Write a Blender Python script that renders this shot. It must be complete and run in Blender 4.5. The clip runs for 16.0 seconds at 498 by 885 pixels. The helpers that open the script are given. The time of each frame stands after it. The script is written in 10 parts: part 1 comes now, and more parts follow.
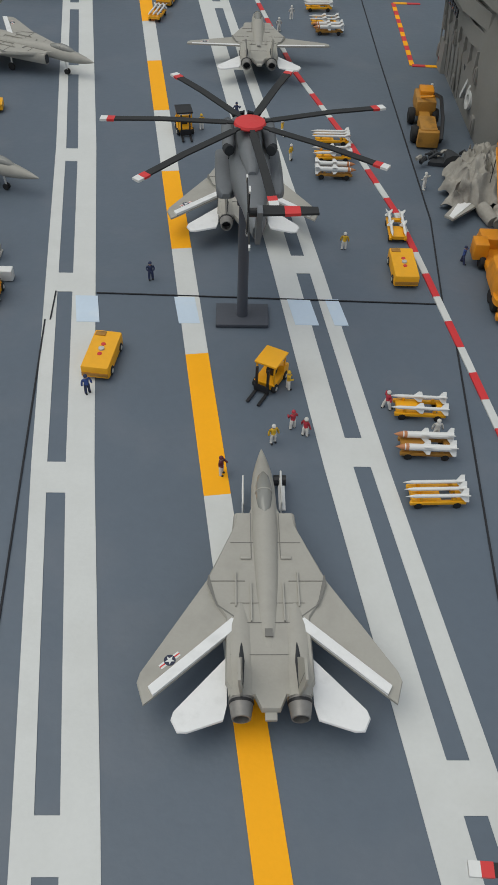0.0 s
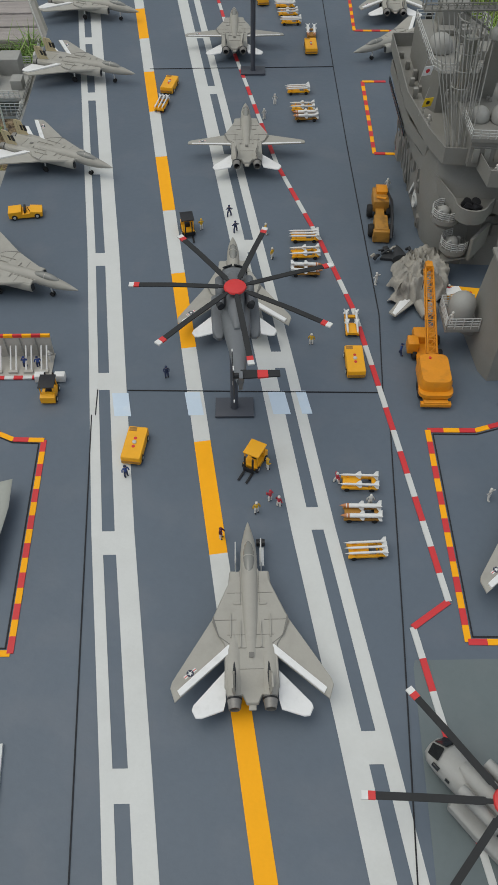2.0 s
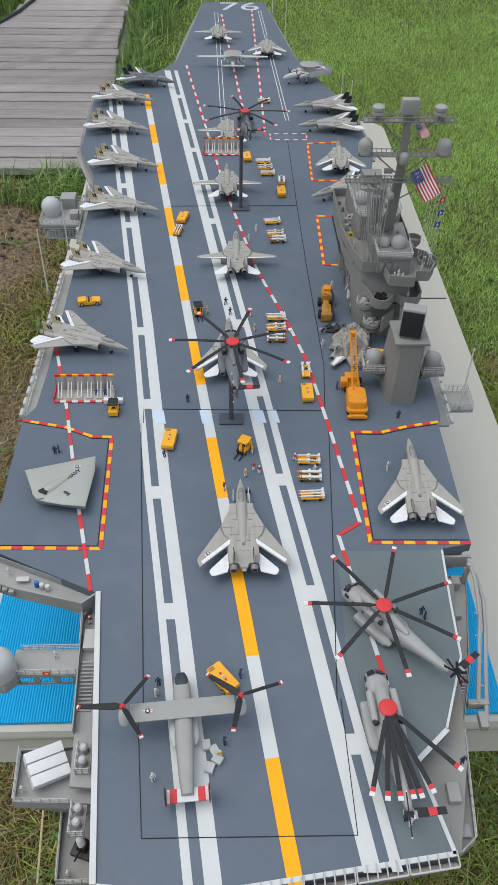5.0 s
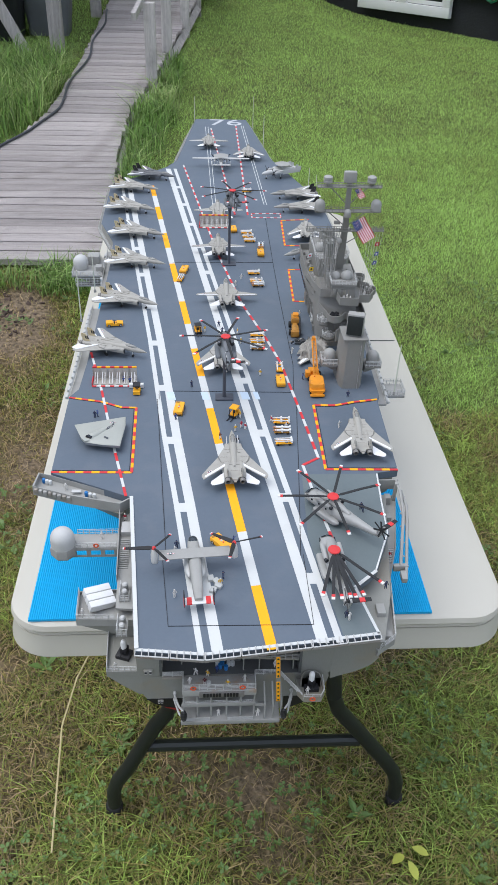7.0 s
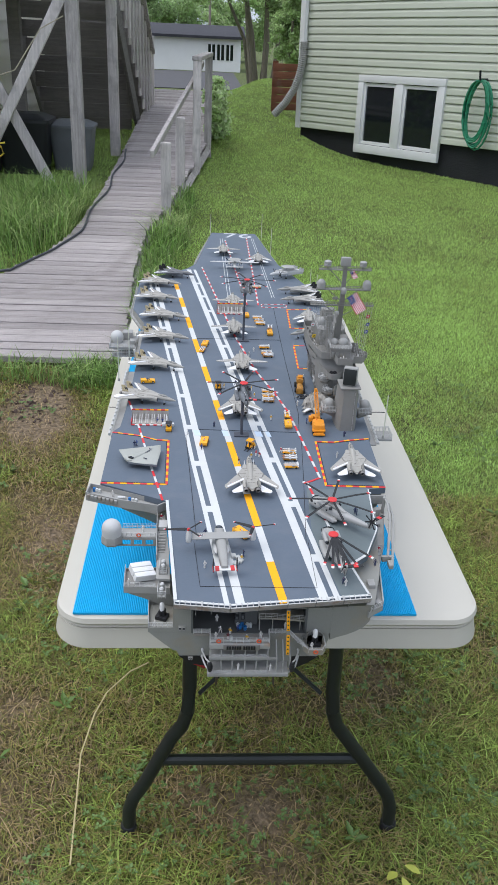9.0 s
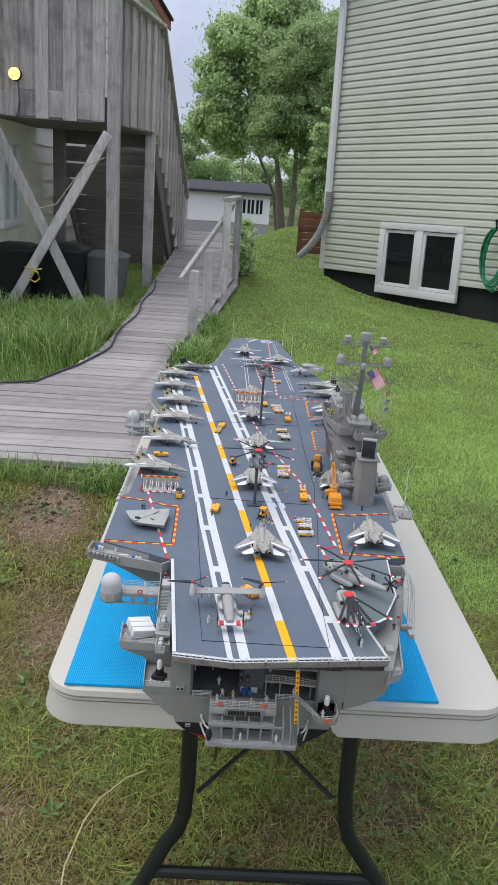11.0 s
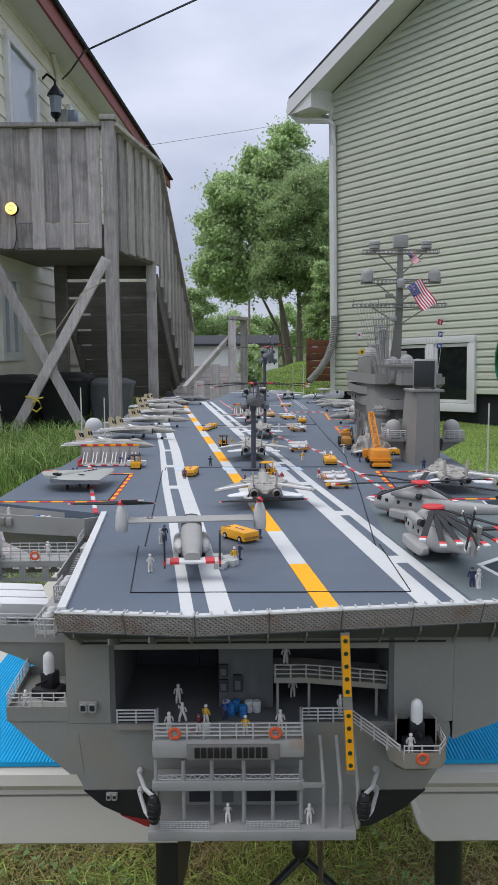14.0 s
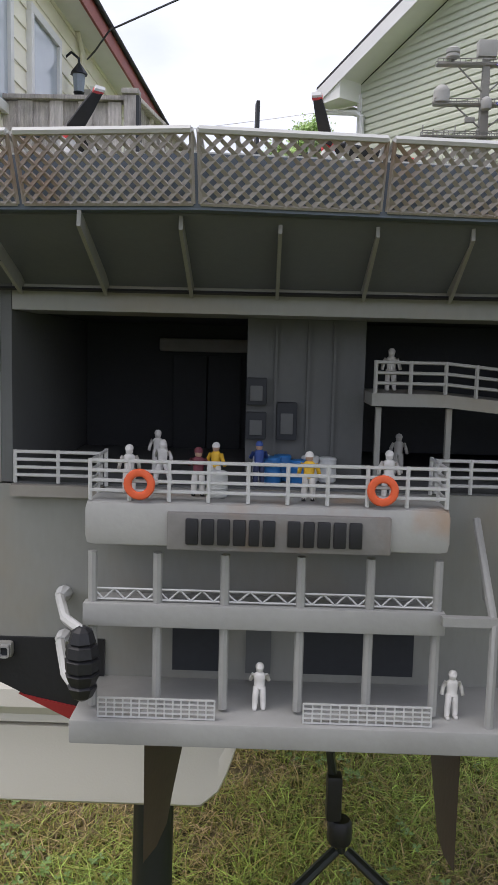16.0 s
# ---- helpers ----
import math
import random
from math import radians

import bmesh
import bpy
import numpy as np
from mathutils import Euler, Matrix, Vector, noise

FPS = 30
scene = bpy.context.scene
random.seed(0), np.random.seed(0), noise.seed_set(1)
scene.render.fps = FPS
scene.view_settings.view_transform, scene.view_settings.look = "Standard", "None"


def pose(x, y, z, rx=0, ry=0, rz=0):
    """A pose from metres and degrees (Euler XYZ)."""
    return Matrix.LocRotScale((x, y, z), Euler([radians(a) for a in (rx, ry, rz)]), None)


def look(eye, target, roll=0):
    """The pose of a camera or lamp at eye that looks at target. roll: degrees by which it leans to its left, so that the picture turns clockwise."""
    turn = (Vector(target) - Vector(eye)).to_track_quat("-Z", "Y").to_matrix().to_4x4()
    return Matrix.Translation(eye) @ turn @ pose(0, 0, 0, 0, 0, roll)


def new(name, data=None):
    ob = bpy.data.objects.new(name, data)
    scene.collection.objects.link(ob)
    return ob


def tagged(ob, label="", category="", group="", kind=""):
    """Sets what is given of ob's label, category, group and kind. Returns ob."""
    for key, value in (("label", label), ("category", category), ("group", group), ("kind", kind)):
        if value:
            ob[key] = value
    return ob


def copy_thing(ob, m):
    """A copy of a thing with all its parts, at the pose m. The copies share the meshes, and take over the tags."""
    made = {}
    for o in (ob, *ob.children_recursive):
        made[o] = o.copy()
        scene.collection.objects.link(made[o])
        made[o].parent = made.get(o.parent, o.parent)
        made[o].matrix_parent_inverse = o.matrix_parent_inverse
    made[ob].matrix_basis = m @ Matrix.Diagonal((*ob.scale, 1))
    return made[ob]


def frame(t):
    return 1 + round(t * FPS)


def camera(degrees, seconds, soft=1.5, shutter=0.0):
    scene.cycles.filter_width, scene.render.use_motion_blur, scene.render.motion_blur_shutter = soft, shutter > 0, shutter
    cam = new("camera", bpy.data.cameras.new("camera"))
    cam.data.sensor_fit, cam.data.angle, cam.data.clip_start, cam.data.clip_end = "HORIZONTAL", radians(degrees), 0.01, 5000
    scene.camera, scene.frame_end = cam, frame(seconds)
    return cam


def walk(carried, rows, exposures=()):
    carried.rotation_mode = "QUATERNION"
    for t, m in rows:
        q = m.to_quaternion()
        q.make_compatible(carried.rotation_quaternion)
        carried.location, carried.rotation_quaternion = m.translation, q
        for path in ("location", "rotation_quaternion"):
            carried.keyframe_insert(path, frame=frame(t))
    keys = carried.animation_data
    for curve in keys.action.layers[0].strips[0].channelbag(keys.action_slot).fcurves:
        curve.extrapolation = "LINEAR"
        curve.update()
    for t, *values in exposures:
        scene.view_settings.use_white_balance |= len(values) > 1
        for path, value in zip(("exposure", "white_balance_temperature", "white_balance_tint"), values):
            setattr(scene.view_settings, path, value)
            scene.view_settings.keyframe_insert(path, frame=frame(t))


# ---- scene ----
cam = camera(34.5, 16.0)
PATH = [
    (0, (-0.009, 0.012, 1.261), (0.038, 1.387, -0.191), 2.1),
    (0.5, (-0.009, 0.0, 1.308), (0.039, 1.325, -0.19), 1.8),
    (1, (-0.005, -0.022, 1.364), (0.032, 1.283, -0.151), 1.0),
    (1.5, (-0.003, -0.035, 1.408), (0.027, 1.251, -0.124), 0.4),
    (2, (0.002, -0.041, 1.446), (0.021, 1.231, -0.097), -0.1),
    (2.5, (0.0, -0.055, 1.487), (0.016, 1.215, -0.058), -0.1),
    (3, (-0.001, -0.081, 1.528), (0.017, 1.191, -0.016), 0.4),
    (3.5, (0.007, -0.129, 1.573), (0.019, 1.182, 0.063), 0.3),
    (3.7, (0.004, -0.155, 1.589), (0.019, 1.176, 0.096), 0.6),
    (5.8, (-0.018, -0.537, 1.668), (0.07, 0.988, 0.377), 1.2),
    (6, (-0.012, -0.583, 1.677), (0.077, 0.959, 0.406), 1.3),
    (6.5, (-0.02, -0.673, 1.69), (0.085, 0.903, 0.463), 1.6),
    (7, (-0.039, -0.76, 1.705), (0.075, 0.859, 0.537), 1.9),
    (7.5, (-0.046, -0.842, 1.71), (0.075, 0.819, 0.603), 2.4),
    (8, (-0.084, -0.936, 1.713), (0.04, 0.754, 0.65), 2.3),
    (8.5, (-0.108, -1.036, 1.717), (0.018, 0.692, 0.718), 2.5),
    (8.7, (-0.097, -1.064, 1.712), (0.028, 0.684, 0.748), 2.6),
    (10.8, (-0.063, -1.076, 1.581), (0.004, 0.822, 0.955), 3.9),
    (11, (-0.068, -1.065, 1.556), (-0.007, 0.842, 0.956), 4.0),
    (11.5, (-0.077, -1.025, 1.502), (-0.034, 0.908, 0.989), 4.0),
    (12, (-0.078, -0.98, 1.441), (-0.066, 0.975, 1.02), 3.2),
    (12.5, (-0.073, -0.9, 1.378), (-0.066, 1.064, 0.998), 1.5),
    (13, (-0.028, -0.766, 1.289), (-0.029, 1.21, 0.979), 1.1),
    (13.5, (-0.01, -0.657, 1.197), (-0.016, 1.327, 0.94), -0.2),
    (14, (-0.008, -0.597, 1.125), (-0.009, 1.389, 0.889), -0.4),
    (14.5, (-0.004, -0.503, 1.082), (-0.012, 1.484, 0.859), -0.4),
    (15, (-0.018, -0.443, 1.003), (-0.014, 1.546, 0.787), 0.8),
    (15.5, (-0.023, -0.39, 0.962), (-0.008, 1.598, 0.743), 1.3),
    (16, (-0.023, -0.342, 0.932), (-0.06, 1.645, 0.711), 1.4),
]
EXPOSURE = [(0.0, -0.38, 6900, 5), (3.5, -0.3, 6850, 6), (6.0, 0.3, 6250, 10), (8.5, 0.44, 6200, 11), (11.0, 0.36, 6300, 13), (12.5, 0.12, 6150, 13), (14.5, 0.16, 6400, 13), (15.0, 0.1, 6450, 14), (15.5, 0.42, 6600, 15), (16.0, 0.7, 6700, 15)]
walk(cam, [(t, look(eye, target, roll)) for t, eye, target, roll in PATH], EXPOSURE)

# ---- sky and sun: an overcast afternoon ----
world = bpy.data.worlds.new("overcast")
scene.world = world
world.use_nodes = True
wt = world.node_tree
wt.nodes.clear()
w_out = wt.nodes.new("ShaderNodeOutputWorld")
w_bg = wt.nodes.new("ShaderNodeBackground")
w_sky = wt.nodes.new("ShaderNodeTexSky")
w_sky.sky_type = "NISHITA"
w_sky.sun_disc = False
w_sky.sun_elevation, w_sky.sun_rotation = radians(66), radians(-92)
w_sky.air_density, w_sky.dust_density = 1.0, 2.0
w_co = wt.nodes.new("ShaderNodeTexCoord")
w_map = wt.nodes.new("ShaderNodeMapping")
w_map.inputs["Scale"].default_value = (1.0, 1.0, 2.2)
w_no = wt.nodes.new("ShaderNodeTexNoise")
w_no.inputs["Scale"].default_value, w_no.inputs["Detail"].default_value = 2.6, 6.0
w_no.inputs["Roughness"].default_value = 0.5
w_ramp = wt.nodes.new("ShaderNodeValToRGB")
w_ramp.color_ramp.elements[0].position, w_ramp.color_ramp.elements[1].position = 0.34, 0.68
w_ramp.color_ramp.elements[0].color = (4.7, 5.3, 6.6, 1)
w_ramp.color_ramp.elements[1].color = (8.3, 8.75, 10.0, 1)
w_mix = wt.nodes.new("ShaderNodeMixRGB")
w_mix.inputs["Fac"].default_value = 0.88
wt.links.new(w_co.outputs["Generated"], w_map.inputs["Vector"])
wt.links.new(w_map.outputs[0], w_no.inputs["Vector"])
wt.links.new(w_no.outputs["Fac"], w_ramp.inputs["Fac"])
wt.links.new(w_sky.outputs[0], w_mix.inputs["Color1"])
wt.links.new(w_ramp.outputs["Color"], w_mix.inputs["Color2"])
# an overcast sky is brighter overhead than near the horizon
w_sep = wt.nodes.new("ShaderNodeSeparateXYZ")
w_grad = wt.nodes.new("ShaderNodeMapRange")
w_grad.inputs["From Min"].default_value, w_grad.inputs["From Max"].default_value = 0.0, 1.0
w_grad.inputs["To Min"].default_value, w_grad.inputs["To Max"].default_value = 0.8, 1.3
w_mul = wt.nodes.new("ShaderNodeMixRGB")
w_mul.blend_type = "MULTIPLY"
w_mul.inputs["Fac"].default_value = 1.0
wt.links.new(w_co.outputs["Generated"], w_sep.inputs[0])
wt.links.new(w_sep.outputs["Z"], w_grad.inputs["Value"])
wt.links.new(w_mix.outputs[0], w_mul.inputs["Color1"])
wt.links.new(w_grad.outputs[0], w_mul.inputs["Color2"])
wt.links.new(w_mul.outputs[0], w_bg.inputs["Color"])
w_bg.inputs["Strength"].default_value = 0.1
wt.links.new(w_bg.outputs[0], w_out.inputs["Surface"])

sun_data = bpy.data.lights.new("sun", "SUN")
sun_data.energy, sun_data.angle, sun_data.color = 1.55, radians(50), (1.0, 0.965, 0.91)
sun = new("sun", sun_data)
sun.matrix_world = look((0, 0, 0), (0.45, 0.02, -1.0))

# ---- materials ----
def mat(name, base, rough=0.6, metal=0.0, vary=0.12, scale=30.0, fine=500.0, bump=0.08, stain=None, stain_scale=12.0, stain_amount=0.0, shade=0.0, stretch=(1, 1, 1), coat=0.0):
    """Painted or plain surface: two scales of colour variation, fine relief, optional stains and a change from piece to piece."""
    m = bpy.data.materials.new(name)
    m.use_nodes = True
    n, l = m.node_tree.nodes, m.node_tree.links
    b = n["Principled BSDF"]
    b.inputs["Roughness"].default_value, b.inputs["Metallic"].default_value = rough, metal
    b.inputs["Coat Weight"].default_value = coat
    co = n.new("ShaderNodeTexCoord")
    mp = n.new("ShaderNodeMapping")
    mp.inputs["Scale"].default_value = stretch
    l.new(co.outputs["Object"], mp.inputs["Vector"])
    big = n.new("ShaderNodeTexNoise")
    big.inputs["Scale"].default_value, big.inputs["Detail"].default_value = scale, 6
    small = n.new("ShaderNodeTexNoise")
    small.inputs["Scale"].default_value, small.inputs["Detail"].default_value = fine, 3
    l.new(mp.outputs[0], big.inputs["Vector"]), l.new(mp.outputs[0], small.inputs["Vector"])
    add = n.new("ShaderNodeMath")
    add.operation = "ADD"
    half = n.new("ShaderNodeMath")
    half.operation, half.inputs[1].default_value = "MULTIPLY", 0.5
    l.new(small.outputs["Fac"], half.inputs[0])
    l.new(big.outputs["Fac"], add.inputs[0]), l.new(half.outputs[0], add.inputs[1])
    last = add
    if shade:
        info = n.new("ShaderNodeObjectInfo")
        sh = n.new("ShaderNodeMath")
        sh.operation, sh.inputs[1].default_value = "MULTIPLY", shade / max(vary, 0.01)
        l.new(info.outputs["Random"], sh.inputs[0])
        add2 = n.new("ShaderNodeMath")
        add2.operation = "ADD"
        l.new(add.outputs[0], add2.inputs[0]), l.new(sh.outputs[0], add2.inputs[1])
        last = add2
    mr = n.new("ShaderNodeMapRange")
    span = 1.5 + (shade / max(vary, 0.01) if shade else 0)
    mr.inputs["From Min"].default_value, mr.inputs["From Max"].default_value = span * 0.2, span * 0.8
    mr.inputs["To Min"].default_value, mr.inputs["To Max"].default_value = 1 - vary - shade, 1 + vary + shade
    l.new(last.outputs[0], mr.inputs["Value"])
    mul = n.new("ShaderNodeMixRGB")
    mul.blend_type = "MULTIPLY"
    mul.inputs["Fac"].default_value = 1
    mul.inputs["Color1"].default_value = (*base, 1)
    comb = n.new("ShaderNodeCombineColor")
    for k in range(3):
        l.new(mr.outputs[0], comb.inputs[k])
    l.new(comb.outputs[0], mul.inputs["Color2"])
    colour = mul.outputs[0]
    if stain:
        sn = n.new("ShaderNodeTexNoise")
        sn.inputs["Scale"].default_value, sn.inputs["Detail"].default_value = stain_scale, 8
        l.new(co.outputs["Object"], sn.inputs["Vector"])
        sr = n.new("ShaderNodeMapRange")
        sr.inputs["From Min"].default_value, sr.inputs["From Max"].default_value = 0.52, 0.72
        sr.inputs["To Max"].default_value = stain_amount
        l.new(sn.outputs["Fac"], sr.inputs["Value"])
        mx = n.new("ShaderNodeMixRGB")
        mx.inputs["Color2"].default_value = (*stain, 1)
        l.new(sr.outputs[0], mx.inputs["Fac"]), l.new(colour, mx.inputs["Color1"])
        colour = mx.outputs[0]
    l.new(colour, b.inputs["Base Color"])
    if bump:
        bp = n.new("ShaderNodeBump")
        bp.inputs["Strength"].default_value, bp.inputs["Distance"].default_value = bump, 1.0 / fine * 0.5
        l.new(small.outputs["Fac"], bp.inputs["Height"])
        l.new(bp.outputs[0], b.inputs["Normal"])
    return m


DECK = mat("deck_grey", (0.1, 0.127, 0.16), 0.5, vary=0.1, scale=9, fine=260, stain=(0.17, 0.18, 0.2), stain_scale=25, stain_amount=0.25)
DECK_GREEN = mat("deck_green_grey", (0.13, 0.16, 0.165), 0.62, vary=0.1, scale=9, fine=260, stain=(0.2, 0.21, 0.21), stain_scale=25, stain_amount=0.25)
SEAM = mat("seam_dark", (0.015, 0.016, 0.02), 0.8, vary=0.2)
LINE_WHITE = mat("line_white", (0.6, 0.61, 0.59), 0.6, vary=0.06, scale=40, stain=(0.5, 0.5, 0.47), stain_scale=30, stain_amount=0.3)
NET = mat("net_pale_rust", (0.37, 0.34, 0.31), 0.65, vary=0.16, scale=60, stain=(0.3, 0.15, 0.07), stain_scale=40, stain_amount=0.6)
BOARD_GREY = mat("name_board_grey", (0.2, 0.19, 0.175), 0.6, vary=0.2, scale=120, stain=(0.22, 0.13, 0.07), stain_scale=90, stain_amount=0.4)
PALE_RUST = mat("pale_grey_with_rust", (0.36, 0.355, 0.33), 0.6, vary=0.1, scale=40, stain=(0.36, 0.2, 0.09), stain_scale=60, stain_amount=0.6)
LINE_BLUE = mat("line_pale_blue", (0.55, 0.65, 0.75), 0.5, vary=0.06, scale=60, stain=(0.7, 0.75, 0.78), stain_scale=90, stain_amount=0.4)
LINE_YELLOW = mat("line_yellow", (0.95, 0.41, 0.0), 0.75, vary=0.05, scale=50)
LINE_RED = mat("line_red", (0.6, 0.03, 0.035), 0.5, vary=0.08)
GREY = mat("model_grey", (0.325, 0.322, 0.3), 0.6, vary=0.1, scale=25, stain=(0.2, 0.19, 0.17), stain_scale=40, stain_amount=0.25)
GREY_LIGHT = mat("model_light_grey", (0.5, 0.5, 0.48), 0.6, vary=0.1, scale=25)
HULL = mat("hull_grey", (0.255, 0.255, 0.228), 0.55, vary=0.14, scale=16, stain=(0.3, 0.23, 0.14), stain_scale=22, stain_amount=0.5, stretch=(1, 1, 0.35))
# overhang grey, darkened so the colour carries the deck's shade
SHADOW_GREY = mat("overhang_shade_grey", (0.115, 0.123, 0.127), 0.6, vary=0.12, scale=40)
RUST = mat("rusty_grey", (0.27, 0.25, 0.215), 0.65, vary=0.16, scale=30, stain=(0.3, 0.16, 0.07), stain_scale=50, stain_amount=0.75)
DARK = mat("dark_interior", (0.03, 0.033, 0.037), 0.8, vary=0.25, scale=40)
BLACK = mat("black_paint", (0.012, 0.012, 0.014), 0.5, vary=0.3, scale=60)
RED_HULL = mat("red_hull", (0.3, 0.02, 0.02), 0.5)
TABLE_MAT = mat("table_plastic", (0.54, 0.515, 0.44), 0.45, vary=0.03, scale=6, fine=900, bump=0.15)
BLUE_MAT = mat("blue_mat", (0.003, 0.38, 0.72), 0.6, vary=0.08, scale=20)
STEEL_DARK = mat("dark_leg_steel", (0.022, 0.026, 0.024), 0.4, metal=0.3, vary=0.2, scale=20)

# ---- mesh helpers ----
def add_box(bm, c, s, m=None, bevel=0.0):
    """A box of size s about c."""
    vs = bmesh.ops.create_cube(bm, size=1.0)["verts"]
    mm = Matrix.Translation(c) @ Matrix.Diagonal((*s, 1))
    bmesh.ops.transform(bm, matrix=mm, verts=vs)
    if bevel:
        es = list({e for v in vs for e in v.link_edges})
        out = bmesh.ops.bevel(bm, geom=es, offset=bevel, segments=2, affect="EDGES", profile=0.6)
        vs = list(set(out["verts"]) | {v for v in vs if v.is_valid})
    if m is not None:
        bmesh.ops.transform(bm, matrix=m, verts=[v for v in vs if v.is_valid])
    return bm


def box(c, s, m=None, bevel=0.0):
    return add_box(bmesh.new(), c, s, m, bevel)


def add_loft(bm, rings, m=None, cap=True, closed=True):
    """Faces between rings of equal point counts."""
    m = m or Matrix()
    vv = [[bm.verts.new(m @ Vector(p)) for p in r] for r in rings]
    k = len(rings[0])
    for a, b in zip(vv, vv[1:]):
        for i in range(k if closed else k - 1):
            j = (i + 1) % k
            try:
                bm.faces.new((a[i], a[j], b[j], b[i]))
            except ValueError:
                pass
    if cap and closed:
        for r in (vv[0], vv[-1]):
            try:
                bm.faces.new(r)
            except ValueError:
                pass
    return bm


def loft(rings, m=None, cap=True):
    bm = add_loft(bmesh.new(), rings, m, cap)
    bmesh.ops.recalc_face_normals(bm, faces=bm.faces)
    return bm


def add_prism(bm, pts, z0, z1, m=None):
    """A flat outline raised from z0 to z1."""
    return add_loft(bm, [[(x, y, z0) for x, y in pts], [(x, y, z1) for x, y in pts]], m)


def prism(pts, z0, z1, m=None):
    bm = add_prism(bmesh.new(), pts, z0, z1, m)
    bmesh.ops.recalc_face_normals(bm, faces=bm.faces)
    return bm


def circle(r, n, z=0.0, x=0.0, y=0.0, ry=None):
    return [(x + r * math.cos(2 * math.pi * i / n), y + (ry or r) * math.sin(2 * math.pi * i / n), z) for i in range(n)]


def add_lathe(bm, profile, n=16, m=None):
    """Rings of (radius, height) turned about z."""
    return add_loft(bm, [circle(max(r, 1e-5), n, z) for r, z in profile], m)


def lathe(profile, n=16, m=None):
    bm = add_lathe(bmesh.new(), profile, n, m)
    bmesh.ops.recalc_face_normals(bm, faces=bm.faces)
    return bm


def add_tube(bm, pts, r, n=6, r2=None):
    """A round bar along points."""
    pts = [Vector(p) for p in pts]
    rings = []
    for i, p in enumerate(pts):
        d = (pts[min(i + 1, len(pts) - 1)] - pts[max(i - 1, 0)]).normalized()
        q = d.to_track_quat("Z", "Y").to_matrix()
        rr = r if r2 is None else r + (r2 - r) * i / (len(pts) - 1)
        rings.append([p + q @ Vector((rr * math.cos(2 * math.pi * k / n), rr * math.sin(2 * math.pi * k / n), 0)) for k in range(n)])
    return add_loft(bm, rings)


def tube(pts, r, n=6, r2=None):
    bm = add_tube(bmesh.new(), pts, r, n, r2)
    bmesh.ops.recalc_face_normals(bm, faces=bm.faces)
    return bm


def beam(a, b, w, h, bevel=0.004):
    """A sawn timber from a to b, w wide and h high."""
    a, b = Vector(a), Vector(b)
    d = b - a
    y = d.normalized()
    x = y.cross(Vector((0, 0, 1)))
    x = Vector((1, 0, 0)) if x.length < 1e-4 else x.normalized()
    z = x.cross(y)
    m = Matrix(((x.x, y.x, z.x, 0), (x.y, y.y, z.y, 0), (x.z, y.z, z.z, 0), (0, 0, 0, 1)))
    return box((0, 0, 0), (w, d.length, h), Matrix.Translation((a + b) / 2) @ m, bevel=bevel)


def mesh_of(name, bm, material, smooth=35):
    me = bpy.data.meshes.new(name)
    bm.normal_update()
    if smooth:
        lim = radians(smooth)
        for f in bm.faces:
            f.smooth = True
        for e in bm.edges:
            if len(e.link_faces) != 2 or e.calc_face_angle(0) > lim:
                e.smooth = False
    bm.to_mesh(me)
    bm.free()
    me.materials.append(material)
    return me


def part(name, bm, material, parent=None, label="", smooth=35, at=None):
    """A bmesh as one mesh object under a thing or a part."""
    ob = new(name, mesh_of(name, bm, material, smooth))
    if parent:
        ob.parent = parent
    if at is not None:
        ob.matrix_basis = at
    if label:
        ob["label"] = label
    return ob


def thing(name, label, category, group="", at=None, kind=""):
    ob = new(name)
    ob.empty_display_size = 0.05
    if at is not None:
        ob.matrix_basis = at
    return tagged(ob, label, category, group, kind)


def solo(name, bm, material, label, category, group="", at=None, kind="", smooth=35):
    return tagged(part(name, bm, material, None, "", smooth, at), label, category, group, kind)


def rail(bm, pts, height, r=0.0004, rows=3, step=0.008, n=4):
    """Uprights and bars of a railing along points on its floor."""
    pts = [Vector(p) for p in pts]
    for a, b in zip(pts, pts[1:]):
        for k in range(rows):
            z = Vector((0, 0, height * (k + 1) / rows))
            add_tube(bm, [a + z, b + z], r, n)
        c = max(1, int((b - a).length / step))
        for i in range(c + 1):
            p = a.lerp(b, i / c)
            add_tube(bm, [p, p + Vector((0, 0, height))], r, n)
    return bm

def rail_parts(parent, pts, height, r, rows, step, material):
    """A railing whose bars and uprights are parts of their own."""
    pts = [Vector(p) for p in pts]
    for k in range(rows):
        part("railing_bar", tube([p + Vector((0, 0, height * (k + 1) / rows)) for p in pts], r, 5), material, parent)
    for i, (a, b) in enumerate(zip(pts, pts[1:])):
        c = max(1, int((b - a).length / step))
        for j in range(0 if i == 0 else 1, c + 1):
            p = a.lerp(b, j / c)
            part("railing_post", tube([p, p + Vector((0, 0, height + r))], r * 1.15, 5), material, parent)


# ---- the model ship: hull and flight deck ----
D = 0.975  # top of the flight deck
ship = thing("aircraft_carrier_model", "large grey model aircraft carrier standing on a folding table", "model ship", at=pose(0, 0, 0))

